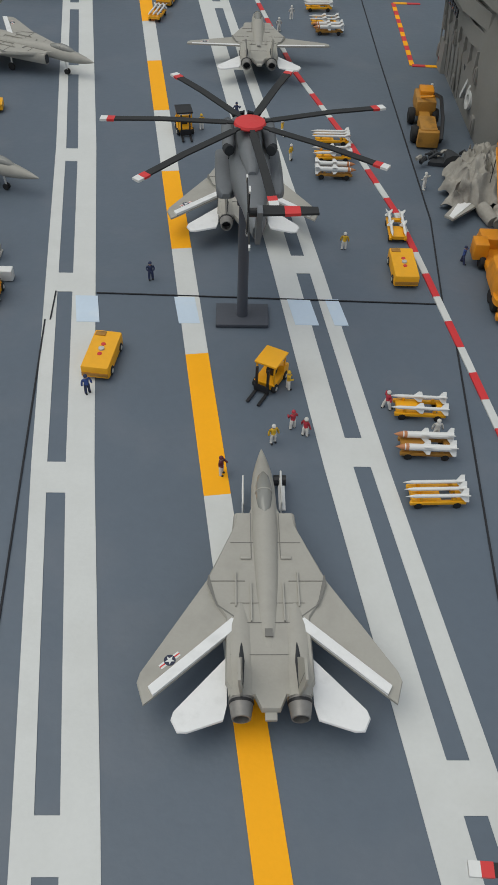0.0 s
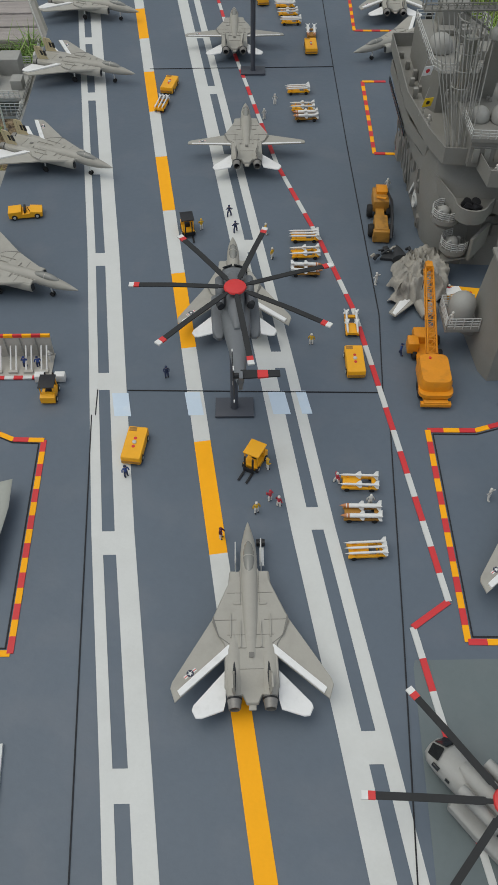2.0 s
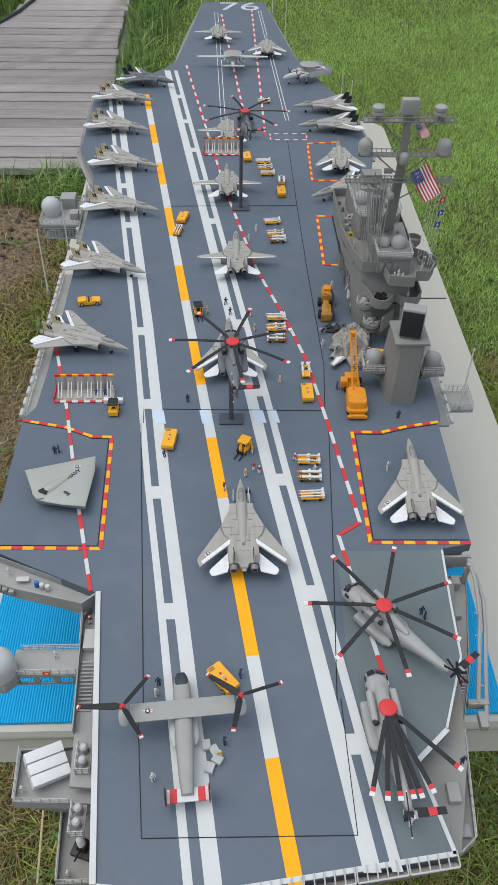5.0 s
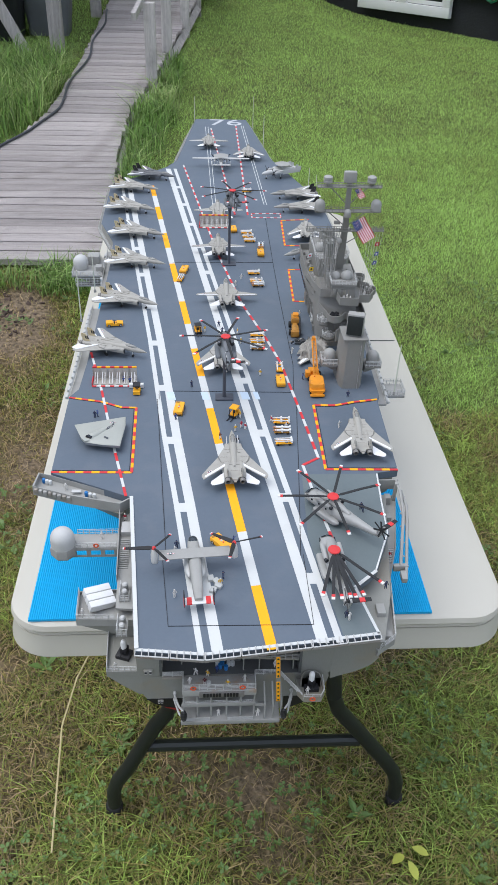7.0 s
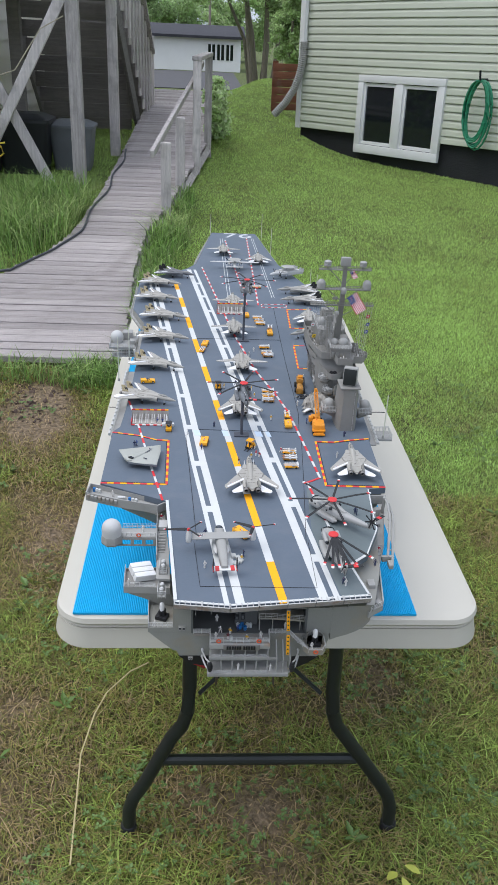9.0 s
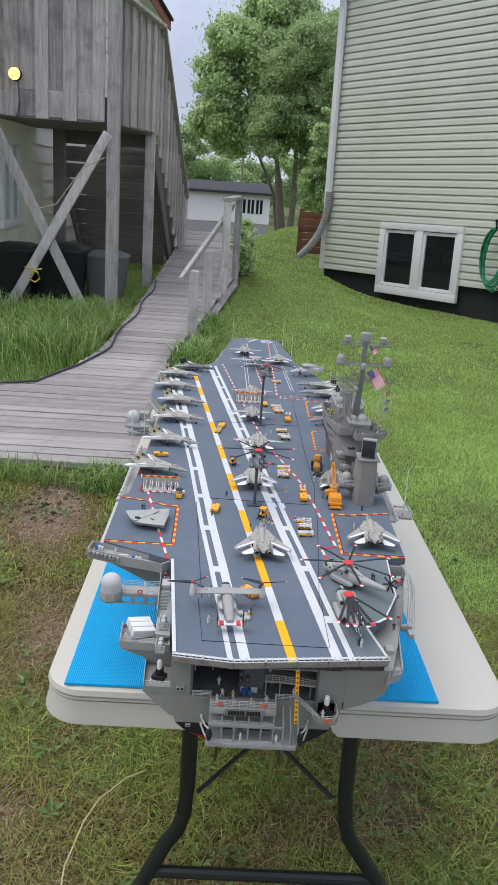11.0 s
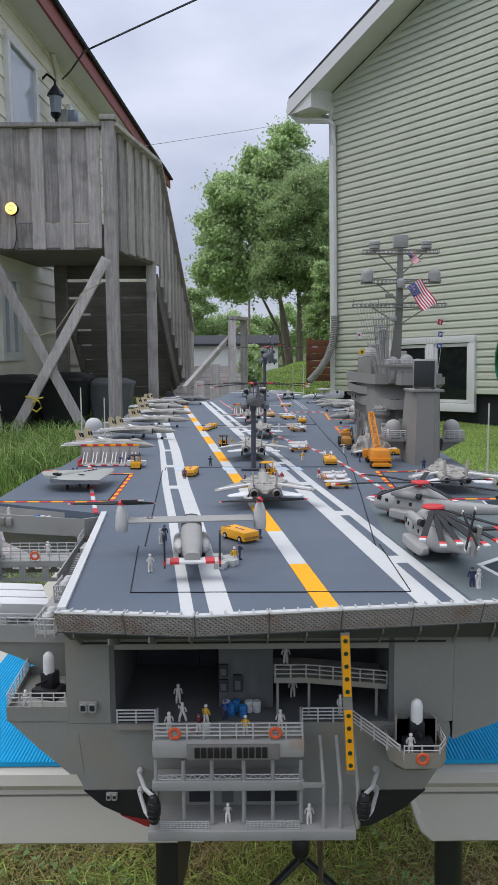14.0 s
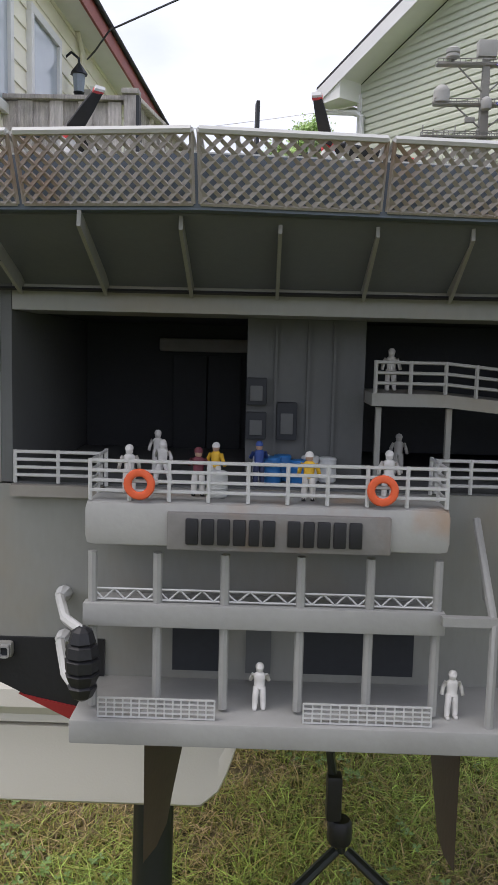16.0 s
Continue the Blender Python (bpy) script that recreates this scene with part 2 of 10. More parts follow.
OUTLINE = [(-0.119, -0.153), (-0.143, 0.122), (-0.262, 0.180), (-0.262, 0.386), (-0.249, 0.41), (-0.245, 0.50), (-0.243, 0.75), (-0.243, 0.96), (-0.247, 1.062),
           (-0.286, 1.185), (-0.288, 1.475), (-0.141, 1.645), (-0.112, 1.71), (-0.056, 2.2), (0.12, 2.2), (0.174, 1.74), (0.28, 1.363), (0.288, 1.17), (0.268, 1.03),
           (0.266, 0.6), (0.262, 0.386), (0.256, 0.372), (0.252, 0.178), (0.220, 0.172), (0.215, 0.106), (0.212, 0.041), (0.182, -0.032), (0.149, -0.061), (0.168, -0.137), (-0.039, -0.162)]
deck = part("flight_deck", prism(OUTLINE, D - 0.012, D), DECK, ship, "blue-grey painted flight deck with runway lines")


def inset(pts, d):
    cx, cy = 0.0, 1.0
    return [(x - math.copysign(d, x - cx), y + (d if y < 0.0 else (-d if y > 1.6 else 0))) for x, y in pts]


def clampx(pts, lo, hi, y0, y1):
    return [(min(max(x, lo), hi), min(max(y, y0), y1)) for x, y in pts]


gallery = loft([[(x, y, 0.905) for x, y in clampx(inset(OUTLINE, 0.03), -0.19, 0.19, -0.02, 2.15)],
                [(x, y, 0.935) for x, y in clampx(inset(OUTLINE, 0.012), -0.25, 0.25, -0.02, 2.19)],
                [(x, y, 0.9465) for x, y in clampx(inset(OUTLINE, 0.009), -0.28, 0.28, -0.02, 2.19)],
                [(x, y, 0.9475) for x, y in clampx(inset(OUTLINE, 0.009), -0.28, 0.28, -0.10, 2.19)],
                [(x, y, D - 0.012) for x, y in clampx(inset(OUTLINE, 0.006), -0.3, 0.3, -0.115, 2.19)]])
part("gallery_deck", gallery, HULL, ship)

# hull sections from stern to bow: half beam at the top, at the water, keel height
def section(y, top, water, keel, zt=0.955, n=7):
    half = [(top, zt), (top * 0.995, 0.91), (top * 0.4 + water * 0.6, 0.868), (water, 0.845), (water * 0.93, 0.832)]
    half += [(water * 0.93 * math.cos(a), keel + (0.832 - keel) * (1 - math.sin(a))) for a in [math.pi / 2 * k / n for k in range(1, n)]]
    return [(x, y, z) for x, z in half] + [(0, y, keel)] + [(-x, y, z) for x, z in reversed(half)]


SECTIONS = [(-0.025, 0.121, 0.108, 0.81), (0.0, 0.125, 0.118, 0.79), (0.1, 0.13, 0.13, 0.76), (0.3, 0.14, 0.14, 0.745), (1.3, 0.14, 0.138, 0.745), (1.8, 0.12, 0.1, 0.745), (2.05, 0.09, 0.045, 0.75), (2.17, 0.07, 0.006, 0.76)]
hull_bm = loft([section(*s) for s in SECTIONS])
hull = part("hull", hull_bm, HULL, ship, "weathered grey hull with black and red bottom paint")
part("waterline_band", loft([[(x * 1.004, y, z) for x, y, z in section(*s) if z < 0.847] for s in SECTIONS]), BLACK, hull)


def strip(name, a, b, w, material, z=0.0003, w2=None, parent=None):
    """A painted bar on the deck from a to b, w wide."""
    a, b = Vector(a), Vector(b)
    d = (b - a).normalized()
    s = Vector((d.y, -d.x))
    w2 = w if w2 is None else w2
    pts = [a - s * w / 2, a + s * w / 2, b + s * w2 / 2, b - s * w2 / 2]
    return part(name, prism([(p.x, p.y) for p in pts], D, D + z), material, parent or deck, smooth=0)


def quad(name, pts, material, z=0.0003, parent=None):
    return part(name, prism(pts, D, D + z), material, parent or deck, smooth=0)


def on(a, b, y):
    """The x at y on the line from a to b."""
    return a[0] + (b[0] - a[0]) * (y - a[1]) / (b[1] - a[1])


def along(pts, y):
    """The x at y on a line of several points."""
    for a, b in zip(pts, pts[1:]):
        if y <= b[1]:
            break
    return on(a, b, y)


# the two ladder-like landing lines
def ladder(lines, y0, y1, rungs, rung):
    """Two white lines, each with its two edges, and the rungs between them."""
    for p, q in (lines[:2], lines[2:]):
        ys_ = [y0] + [v[1] for v in p if y0 < v[1] < y1] + [y1]
        for u, v in zip(ys_, ys_[1:]):
            quad("runway_line", [(along(p, u), u), (along(q, u), u), (along(q, v), v), (along(p, v), v)], LINE_WHITE)
    b, c = lines[1], lines[2]
    for y in rungs:
        quad("runway_rung", [(along(b, y - rung), y - rung), (along(c, y - rung), y - rung), (along(c, y + rung), y + rung), (along(b, y + rung), y + rung)], LINE_WHITE, 0.00028)


PB = [(-0.0395, -0.16), (-0.074, 0.108), (-0.096, 0.269), (-0.134, 0.586), (-0.2265, 1.269), (-0.2525, 1.47)]
PORT = [[(x - 0.0075, y) for x, y in PB], PB, [(x + 0.0088, y) for x, y in PB], [(x + 0.0224, y) for x, y in PB]]
SB = [(0.1055, -0.147), (0.07, 0.127), (0.0502, 0.267), (0.0305, 0.426), (-0.1285, 1.632), (-0.14, 1.72)]
STBD = [[(x - 0.0141, y) for x, y in SB], SB, [(x + 0.0084, y) for x, y in SB], [(x + 0.017, y) for x, y in SB]]
ladder(PORT, -0.158, 1.46, [0.098, 0.259, 0.4135, 0.572, 0.7245, 0.88, 1.026, 1.17, 1.31], 0.0095)
ladder(STBD, -0.147, 1.63, [-0.043, 0.117, 0.277, 0.436, 0.590, 0.742, 0.893, 1.04, 1.183, 1.325, 1.465], 0.0095)

# the centre line in yellow and white
CA, CB = (0.0385, -0.155), (-0.166, 1.40)
EDGES = [-0.155, -0.054, 0.046, 0.149, 0.249, 0.349, 0.4515, 0.5505, 0.649, 0.748, 0.844, 0.94, 1.031, 1.122, 1.215, 1.306, 1.39, 1.475]
for k, (y0, y1) in enumerate(zip(EDGES, EDGES[1:])):
    strip("centre_line_dash", (on(CA, CB, y0), y0), (on(CA, CB, y1), y1), 0.0125, LINE_YELLOW if k % 2 == 0 else LINE_WHITE, 0.00034)

# pale blue lines over the filled joint
for x0, x1 in ((-0.101, -0.088), (-0.043, -0.031), (0.0235, 0.037), (0.046, 0.054)):
    quad("repainted_line", [(x0 + 0.004, 0.3755), (x1 + 0.004, 0.3755), (x1, 0.400), (x0, 0.400)], LINE_BLUE, 0.0005)


def dashes(name, pts, w, mats, length, z=0.0006):
    """A line of dashes in turn of the given colours along points."""
    k = 0
    for a, b in zip(pts, pts[1:]):
        a, b = Vector(a), Vector(b)
        n = max(1, round((b - a).length / length))
        for i in range(n):
            strip(name, a.lerp(b, i / n), a.lerp(b, (i + 1) / n), w, mats[k % len(mats)], z + 0.00006 * (k % 3))
            k += 1


RW, RY = (LINE_RED, LINE_WHITE), (LINE_RED, LINE_YELLOW)
dashes("safety_line", [(0.1395, -0.02), (0.11, 0.192), (0.136, 0.21), (0.119, 0.357), (0.102, 0.498), (0.08, 0.597), (0.044, 0.729), (0.0, 0.985), (-0.029, 1.2), (-0.091, 1.665)], 0.0042, RW, 0.022, 0.00085)
dashes("safety_line", [(-0.149, 0.124), (-0.177, 0.247), (-0.21, 0.405), (-0.242, 0.536)], 0.004, RW, 0.022, 0.00085)
dashes("catapult_line", [(0.047, 1.253), (-0.004, 2.08)], 0.0045, RW, 0.022)
dashes("catapult_line", [(0.08, 1.25), (0.082, 2.13)], 0.0045, RW, 0.022)
for a, b in (((0.0, 1.30), (-0.014, 2.1)), ((-0.009, 1.30), (-0.023, 2.1)), ((0.127, 1.33), (0.1, 2.12)), ((0.134, 1.33), (0.107, 2.12))):
    strip("catapult_track", a, b, 0.0016, LINE_WHITE)
dashes("hatch_line", [(0.09, 1.262), (0.164, 1.262), (0.164, 1.232), (0.09, 1.232), (0.09, 1.262)], 0.003, RW, 0.009)
# elevator borders
dashes("elevator_border", [(-0.262, 0.1815), (-0.1445, 0.1785), (-0.1485, 0.352), (-0.172, 0.353), (-0.208, 0.371), (-0.262, 0.384)], 0.0042, RY, 0.0115)
dashes("elevator_border", [(0.252, 0.179), (0.1435, 0.1815), (0.1455, 0.357), (0.182, 0.356), (0.215, 0.366), (0.256, 0.374)], 0.0042, RY, 0.0115)
dashes("elevator_border", [(0.215, 1.047), (0.158, 1.049), (0.163, 1.214), (0.235, 1.222)], 0.0042, RY, 0.0115)
dashes("elevator_border", [(0.185, 0.748), (0.15, 0.75), (0.154, 0.91), (0.182, 0.91)], 0.0042, RY, 0.0115)
for pts in ([(-0.26, 0.185), (-0.148, 0.182), (-0.152, 0.349), (-0.172, 0.350), (-0.208, 0.368), (-0.26, 0.381)], [(0.25, 0.183), (0.147, 0.185), (0.149, 0.353), (0.182, 0.352), (0.215, 0.362), (0.254, 0.370)],
            [(-0.088, 0.0), (-0.115, 0.377)], [(0.087, -0.002), (0.104, 0.194), (0.118, 0.371)], [(0.116, 0.397), (0.124, 0.49), (0.1219, 0.7612), (0.122, 0.949)], [(-0.089, 0.403), (0.116, 0.397)],
            [(-0.1049, 0.9471), (0.122, 0.949)], [(-0.112, 0.377), (-0.113, 0.404)], [(0.122, 0.949), (0.124, 1.23)]):
    for a, b in zip(pts, pts[1:]):
        strip("deck_joint", a, b, 0.0008, SEAM, 0.0007)
for a, b in (((-0.093, 0.0), (-0.082, -0.117)), ((-0.082, -0.117), (0.0905, -0.119)), ((0.0905, -0.119), (0.0905, 0.0))):
    strip("deck_joint", a, b, 0.0006, SEAM, 0.0007)
# white edges at the stern
for a, b, w in (((-0.117, -0.15), (-0.141, 0.122), 0.005), ((-0.119, -0.1505), (-0.039, -0.1595), 0.004), ((-0.039, -0.1595), (0.168, -0.1345), 0.004), ((0.166, -0.135), (0.15, -0.062), 0.0035), ((0.149, -0.06), (0.182, -0.031), 0.0045),
                ((0.181, -0.031), (0.21, 0.041), 0.0022), ((0.21, 0.041), (0.2135, 0.106), 0.0022), ((0.2135, 0.106), (0.2185, 0.17), 0.0022)):
    strip("white_edge", a, b, w, LINE_WHITE, 0.0022 if a[0] < -0.1 and b[1] > 0 else 0.0005)
quad("green_grey_deck", [(0.108, 0.17), (0.2185, 0.17), (0.2135, 0.106), (0.21, 0.041), (0.181, -0.03), (0.15, -0.06), (0.165, -0.135), (0.124, -0.14), (0.1005, 0.035), (0.1065, 0.165)], DECK_GREEN, 0.00018)

# ---- the folding table ----
TOP, TX0, TX1, TY0, TY1 = 0.741, -0.345, 0.45, 0.100, 1.93
table = thing("folding_table", "off-white plastic folding table with dark steel legs on the lawn", "table", at=pose(0, 0, 0))


def rounded(x0, x1, y0, y1, r, n=8):
    pts = []
    for cx, cy, a0 in ((x1 - r, y1 - r, 0), (x0 + r, y1 - r, 90), (x0 + r, y0 + r, 180), (x1 - r, y0 + r, 270)):
        pts += [(cx + r * math.cos(radians(a0 + 90 * k / n)), cy + r * math.sin(radians(a0 + 90 * k / n))) for k in range(n + 1)]
    return pts


def table_ring(d, z):
    return [(x, y, z) for x, y in rounded(TX0 - d, TX1 + d, TY0 - d, TY1 + d, 0.06 + d)]


part("tabletop", loft([table_ring(-0.004, 0.714), table_ring(0.003, 0.718), table_ring(0.002, 0.722), table_ring(0.006, 0.728), table_ring(0.003, 0.737), table_ring(-0.006, TOP)]), TABLE_MAT, table)
# the skirt is cut away in the middle of both ends, where the legs fold up
ringpts = rounded(TX0, TX1, TY0, TY1, 0.06)
for side in (0, 1):
    half = [p for p in ringpts if (p[0] > 0.0525) == (side == 0)]
    half.sort(key=lambda p: (p[1] if p[1] > 0.3 and p[1] < 1.7 else (p[1])))
    cutx = 0.137 if side == 0 else -0.034
    ends = [(cutx + (0.02 if side == 0 else -0.02) * f, TY0, 1 - f) for f in (0.0, 0.25, 0.5, 1.0)]
    sgn = 1 if side == 0 else -1
    cx = TX1 - 0.06 if side == 0 else TX0 + 0.06
    arc1 = [(cx + sgn * 0.06 * math.sin(radians(a)), TY0 + 0.06 - 0.06 * math.cos(radians(a)), 0) for a in range(0, 91, 9)]
    arc2 = [(cx + sgn * 0.06 * math.cos(radians(a)), TY1 - 0.06 + 0.06 * math.sin(radians(a)), 0) for a in range(0, 91, 9)]
    path = ends + arc1 + arc2 + [(x, TY1, f) for x, y, f in reversed(ends)]
    rings = []
    for k, (x, y, f) in enumerate(path):
        a, b = path[max(k - 1, 0)], path[min(k + 1, len(path) - 1)]
        d = Vector((b[0] - a[0], b[1] - a[1], 0)).normalized()
        o = Vector((d.y, -d.x, 0)) * sgn
        zb = 0.672 + 0.036 * f ** 2
        rings.append([Vector((x, y, z)) + o * e for z, e in ((0.7155, -0.02), (0.7155, 0.003), (max(zb + 0.018, 0.7), 0.005), (zb + 0.01, 0.0095), (zb + 0.003, 0.0105), (zb, 0.007), (zb, -0.004), (zb + 0.006, -0.02))])
    part("skirt", loft(rings), TABLE_MAT, table)
part("fold_line", box((0.05, 1.01, TOP + 0.0004), (0.79, 0.003, 0.0008)), SEAM, table)
part("underside_rib", box((0.05, 1.0, 0.708), (0.6, 1.6, 0.012)), TABLE_MAT, table)


def leg_frame(y, sign):
    for s in (-1, 1):
        c = 0.055
        w = 0.314 if s > 0 else 0.307
        f = c + 0.012
        pts = [(c + s * 0.155, y + sign * 0.03, 0.70), (c + s * 0.155, y + sign * 0.01, 0.45), (c + s * 0.158, y, 0.39), (c + s * 0.17, y, 0.345), (c + s * 0.193, y, 0.31), (f + s * (w - 0.04), y, 0.165), (f + s * (w - 0.015), y, 0.12), (f + s * (w - 0.003), y, 0.08), (f + s * w, y, 0.0)]
        lg = part("leg", tube(pts, 0.0155, 12), STEEL_DARK, table)
        part("foot", lathe([(0.017, 0.0), (0.019, 0.003), (0.019, 0.03), (0.0165, 0.034)], 12, pose(f + s * w, y, -0.005)), BLACK, lg)
    part("crossbar", tube([(0.055 - 0.225, y, 0.24), (0.055 + 0.225, y, 0.24)], 0.0125, 10), STEEL_DARK, table)
    apex = (0.052, y + sign * 0.085, 0.512)
    for s in (-1, 1):
        part("brace", tube([(0.052 + s * 0.005, apex[1], 0.513), (0.052 + s * 0.132, y, 0.4375)], 0.0046, 8), STEEL_DARK, table)
    stem = part("brace_stem", tube([apex, (0.046, y + sign * 0.085, 0.552), (0.04, y + sign * 0.087, 0.6), (0.04, y + sign * 0.095, 0.71)], 0.0038, 8), STEEL_DARK, table)
    part("hinge", box((0.044, y + sign * 0.085, 0.562), (0.013, 0.014, 0.04), bevel=0.003), BLACK, stem)
    part("lock_ring", lathe([(0.0085, -0.011), (0.0105, -0.008), (0.0105, 0.008), (0.0085, 0.011)], 10, pose(0.05, y + sign * 0.085, 0.531)), BLACK, stem)


leg_frame(0.215, 1)
leg_frame(1.8, -1)

bm = bmesh.new()
k = 190
prof = []
for i in range(k * 2 + 1):
    prof.append((i / (2 * k), 0.0052 if i % 2 else 0.0043))
mx0, mx1, my0, my1 = -0.313, 0.324, 0.104, 1.75
top = [[(mx0 + (mx1 - mx0) * u, y, TOP + h) for u, h in prof] for y in (my0, my1)]
low = [[(mx0 + (mx1 - mx0) * u, y, TOP + 0.0004) for u, h in prof] for y in (my0, my1)]
add_loft(bm, [low[0], top[0], top[1], low[1]], cap=False, closed=False)
solo("ribbed_mat", bm, BLUE_MAT, "bright blue ribbed plastic mat under the ship on the table", "mat", smooth=0)

# ---- the yard: ground, grass, boardwalk ----
def smooth01(v):
    v = min(max(v, 0.0), 1.0)
    return v * v * (3 - 2 * v)


def ground_z(x, y):
    rise = 0.05 * max(0.0, min(y, 19.0) - 2.0) * smooth01((y - 1.5) / 2.0)
    side = 1 - 0.75 * smooth01(x / 2.6) * (1 - smooth01((y - 13) / 6))
    lump = 0.012 * math.sin(2.1 * x + 0.6 * y) * math.cos(1.3 * y - 0.5 * x) + 0.006 * math.sin(5.3 * x + 2) * math.sin(4.7 * y)
    rise -= 1.55 * smooth01((y - 14.0 - 3.0 * smooth01((x - 0.2) / 1.2)) / 14.0)
    rise -= 0.17 * smooth01((x - 1.2) / 0.8) * smooth01((y - 7.5) / 2.5) * (1 - smooth01((y - 13) / 2))
    return rise * side + lump * smooth01((abs(y - 0.6) - 0.7) / 1.0 + 0.15)


def tone(x, y):
    """How green the lawn is at a place: 0 bare and dry, 1 lush."""
    n1 = noise.noise((x * 1.7, y * 1.7, 2.0))
    n2 = noise.noise((x * 5.5, y * 5.5, 7.0))
    n3 = noise.noise((x * 14.0, y * 14.0, 11.0))
    near = 1 - smooth01((y - 1.2) / 2.2)
    v = 0.74 - 0.26 * near + (0.13 + 0.3 * near) * n1 + (0.08 + 0.24 * near) * n2 + 0.12 * n3
    v += 0.14 * smooth01((x - 0.3) / 0.5) * near
    left = smooth01((-x - 0.28) / 0.2) * smooth01((3.1 - y) / 0.4)
    v -= 0.2 * left * smooth01((y - 0.1) / 0.6)
    v += 0.5 * math.exp(-((x + 0.98) / 0.13) ** 2 - ((y - 1.6) / 0.55) ** 2) + 0.35 * math.exp(-((x + 0.55) / 0.16) ** 2 - ((y - 2.75) / 0.3) ** 2)
    v -= 0.75 * math.exp(-((x + 0.88) / 0.17) ** 2 - ((y - 2.55) / 0.33) ** 2)
    return min(max(v, 0.0), 1.0)


def soil_material():
    m = bpy.data.materials.new("lawn_ground")
    m.use_nodes = True
    n, l = m.node_tree.nodes, m.node_tree.links
    b = n["Principled BSDF"]
    b.inputs["Roughness"].default_value = 0.95
    co = n.new("ShaderNodeTexCoord")
    noises = []
    for s, d in ((7.0, 6), (60, 6)):
        t = n.new("ShaderNodeTexNoise")
        t.inputs["Scale"].default_value, t.inputs["Detail"].default_value = s, d
        l.new(co.outputs["Object"], t.inputs["Vector"])
        noises.append(t)
    at = n.new("ShaderNodeAttribute")
    at.attribute_name = "tone"
    ad = n.new("ShaderNodeMath")
    ad.operation, ad.inputs[1].default_value = "MULTIPLY_ADD", 0.5
    sh = n.new("ShaderNodeMath")
    sh.operation, sh.inputs[1].default_value = "SUBTRACT", 0.25
    l.new(at.outputs["Fac"], sh.inputs[0])
    l.new(noises[0].outputs["Fac"], ad.inputs[0]), l.new(sh.outputs[0], ad.inputs[2])
    r1 = n.new("ShaderNodeValToRGB")
    for k, (p, c) in enumerate(((0.05, (0.27, 0.2, 0.13)), (0.95, (0.2, 0.29, 0.06)), (0.7, (0.13, 0.18, 0.035)), (0.3, (0.18, 0.14, 0.068)), (0.5, (0.085, 0.085, 0.026)))):
        e = r1.color_ramp.elements[k] if k < 2 else r1.color_ramp.elements.new(p)
        e.position, e.color = p, (*c, 1)
    r2 = n.new("ShaderNodeValToRGB")
    r2.color_ramp.elements[0].position, r2.color_ramp.elements[1].position = 0.3, 0.72
    r2.color_ramp.elements[0].color, r2.color_ramp.elements[1].color = (0.3, 0.3, 0.28, 1), (1.3, 1.3, 1.25, 1)
    mx = n.new("ShaderNodeMixRGB")
    mx.blend_type = "MULTIPLY"
    mx.inputs["Fac"].default_value = 1
    l.new(ad.outputs[0], r1.inputs["Fac"]), l.new(noises[1].outputs["Fac"], r2.inputs["Fac"])
    l.new(r1.outputs[0], mx.inputs["Color1"]), l.new(r2.outputs[0], mx.inputs["Color2"])
    l.new(mx.outputs[0], b.inputs["Base Color"])
    bp = n.new("ShaderNodeBump")
    bp.inputs["Distance"].default_value = 0.03
    l.new(noises[1].outputs["Fac"], bp.inputs["Height"]), l.new(bp.outputs[0], b.inputs["Normal"])
    return m


SOIL = soil_material()


def span(lo, hi, step, outer):
    return [-o for o in reversed(outer[0])] + [lo + step * k for k in range(int(round((hi - lo) / step)) + 1)] + outer[1]


xs = span(-6.0, 7.0, 0.1, ([400, 150, 60, 25, 12, 8], [9, 12, 25, 60, 150, 400]))
ys = span(-3.0, 24.0, 0.12, ([300, 100, 30, 10, 5], [26, 32, 45, 80, 200, 600]))
gv = [(x, y, ground_z(x, y)) for y in ys for x in xs]
gf = [(j * len(xs) + i, j * len(xs) + i + 1, (j + 1) * len(xs) + i + 1, (j + 1) * len(xs) + i) for j in range(len(ys) - 1) for i in range(len(xs) - 1)]
gme = bpy.data.meshes.new("ground")
gme.from_pydata(gv, [], gf)
gme.materials.append(SOIL)
gme.attributes.new("tone", "FLOAT", "POINT").data.foreach_set("value", [tone(x, y) if -6.01 < x < 7.01 and -3.01 < y < 24.01 else 0.62 for x, y, z in gv])
gme.polygons.foreach_set("use_smooth", [True] * len(gme.polygons))
tagged(new("ground", gme), "uneven lawn ground with bare earth showing through", "ground", kind="structure")


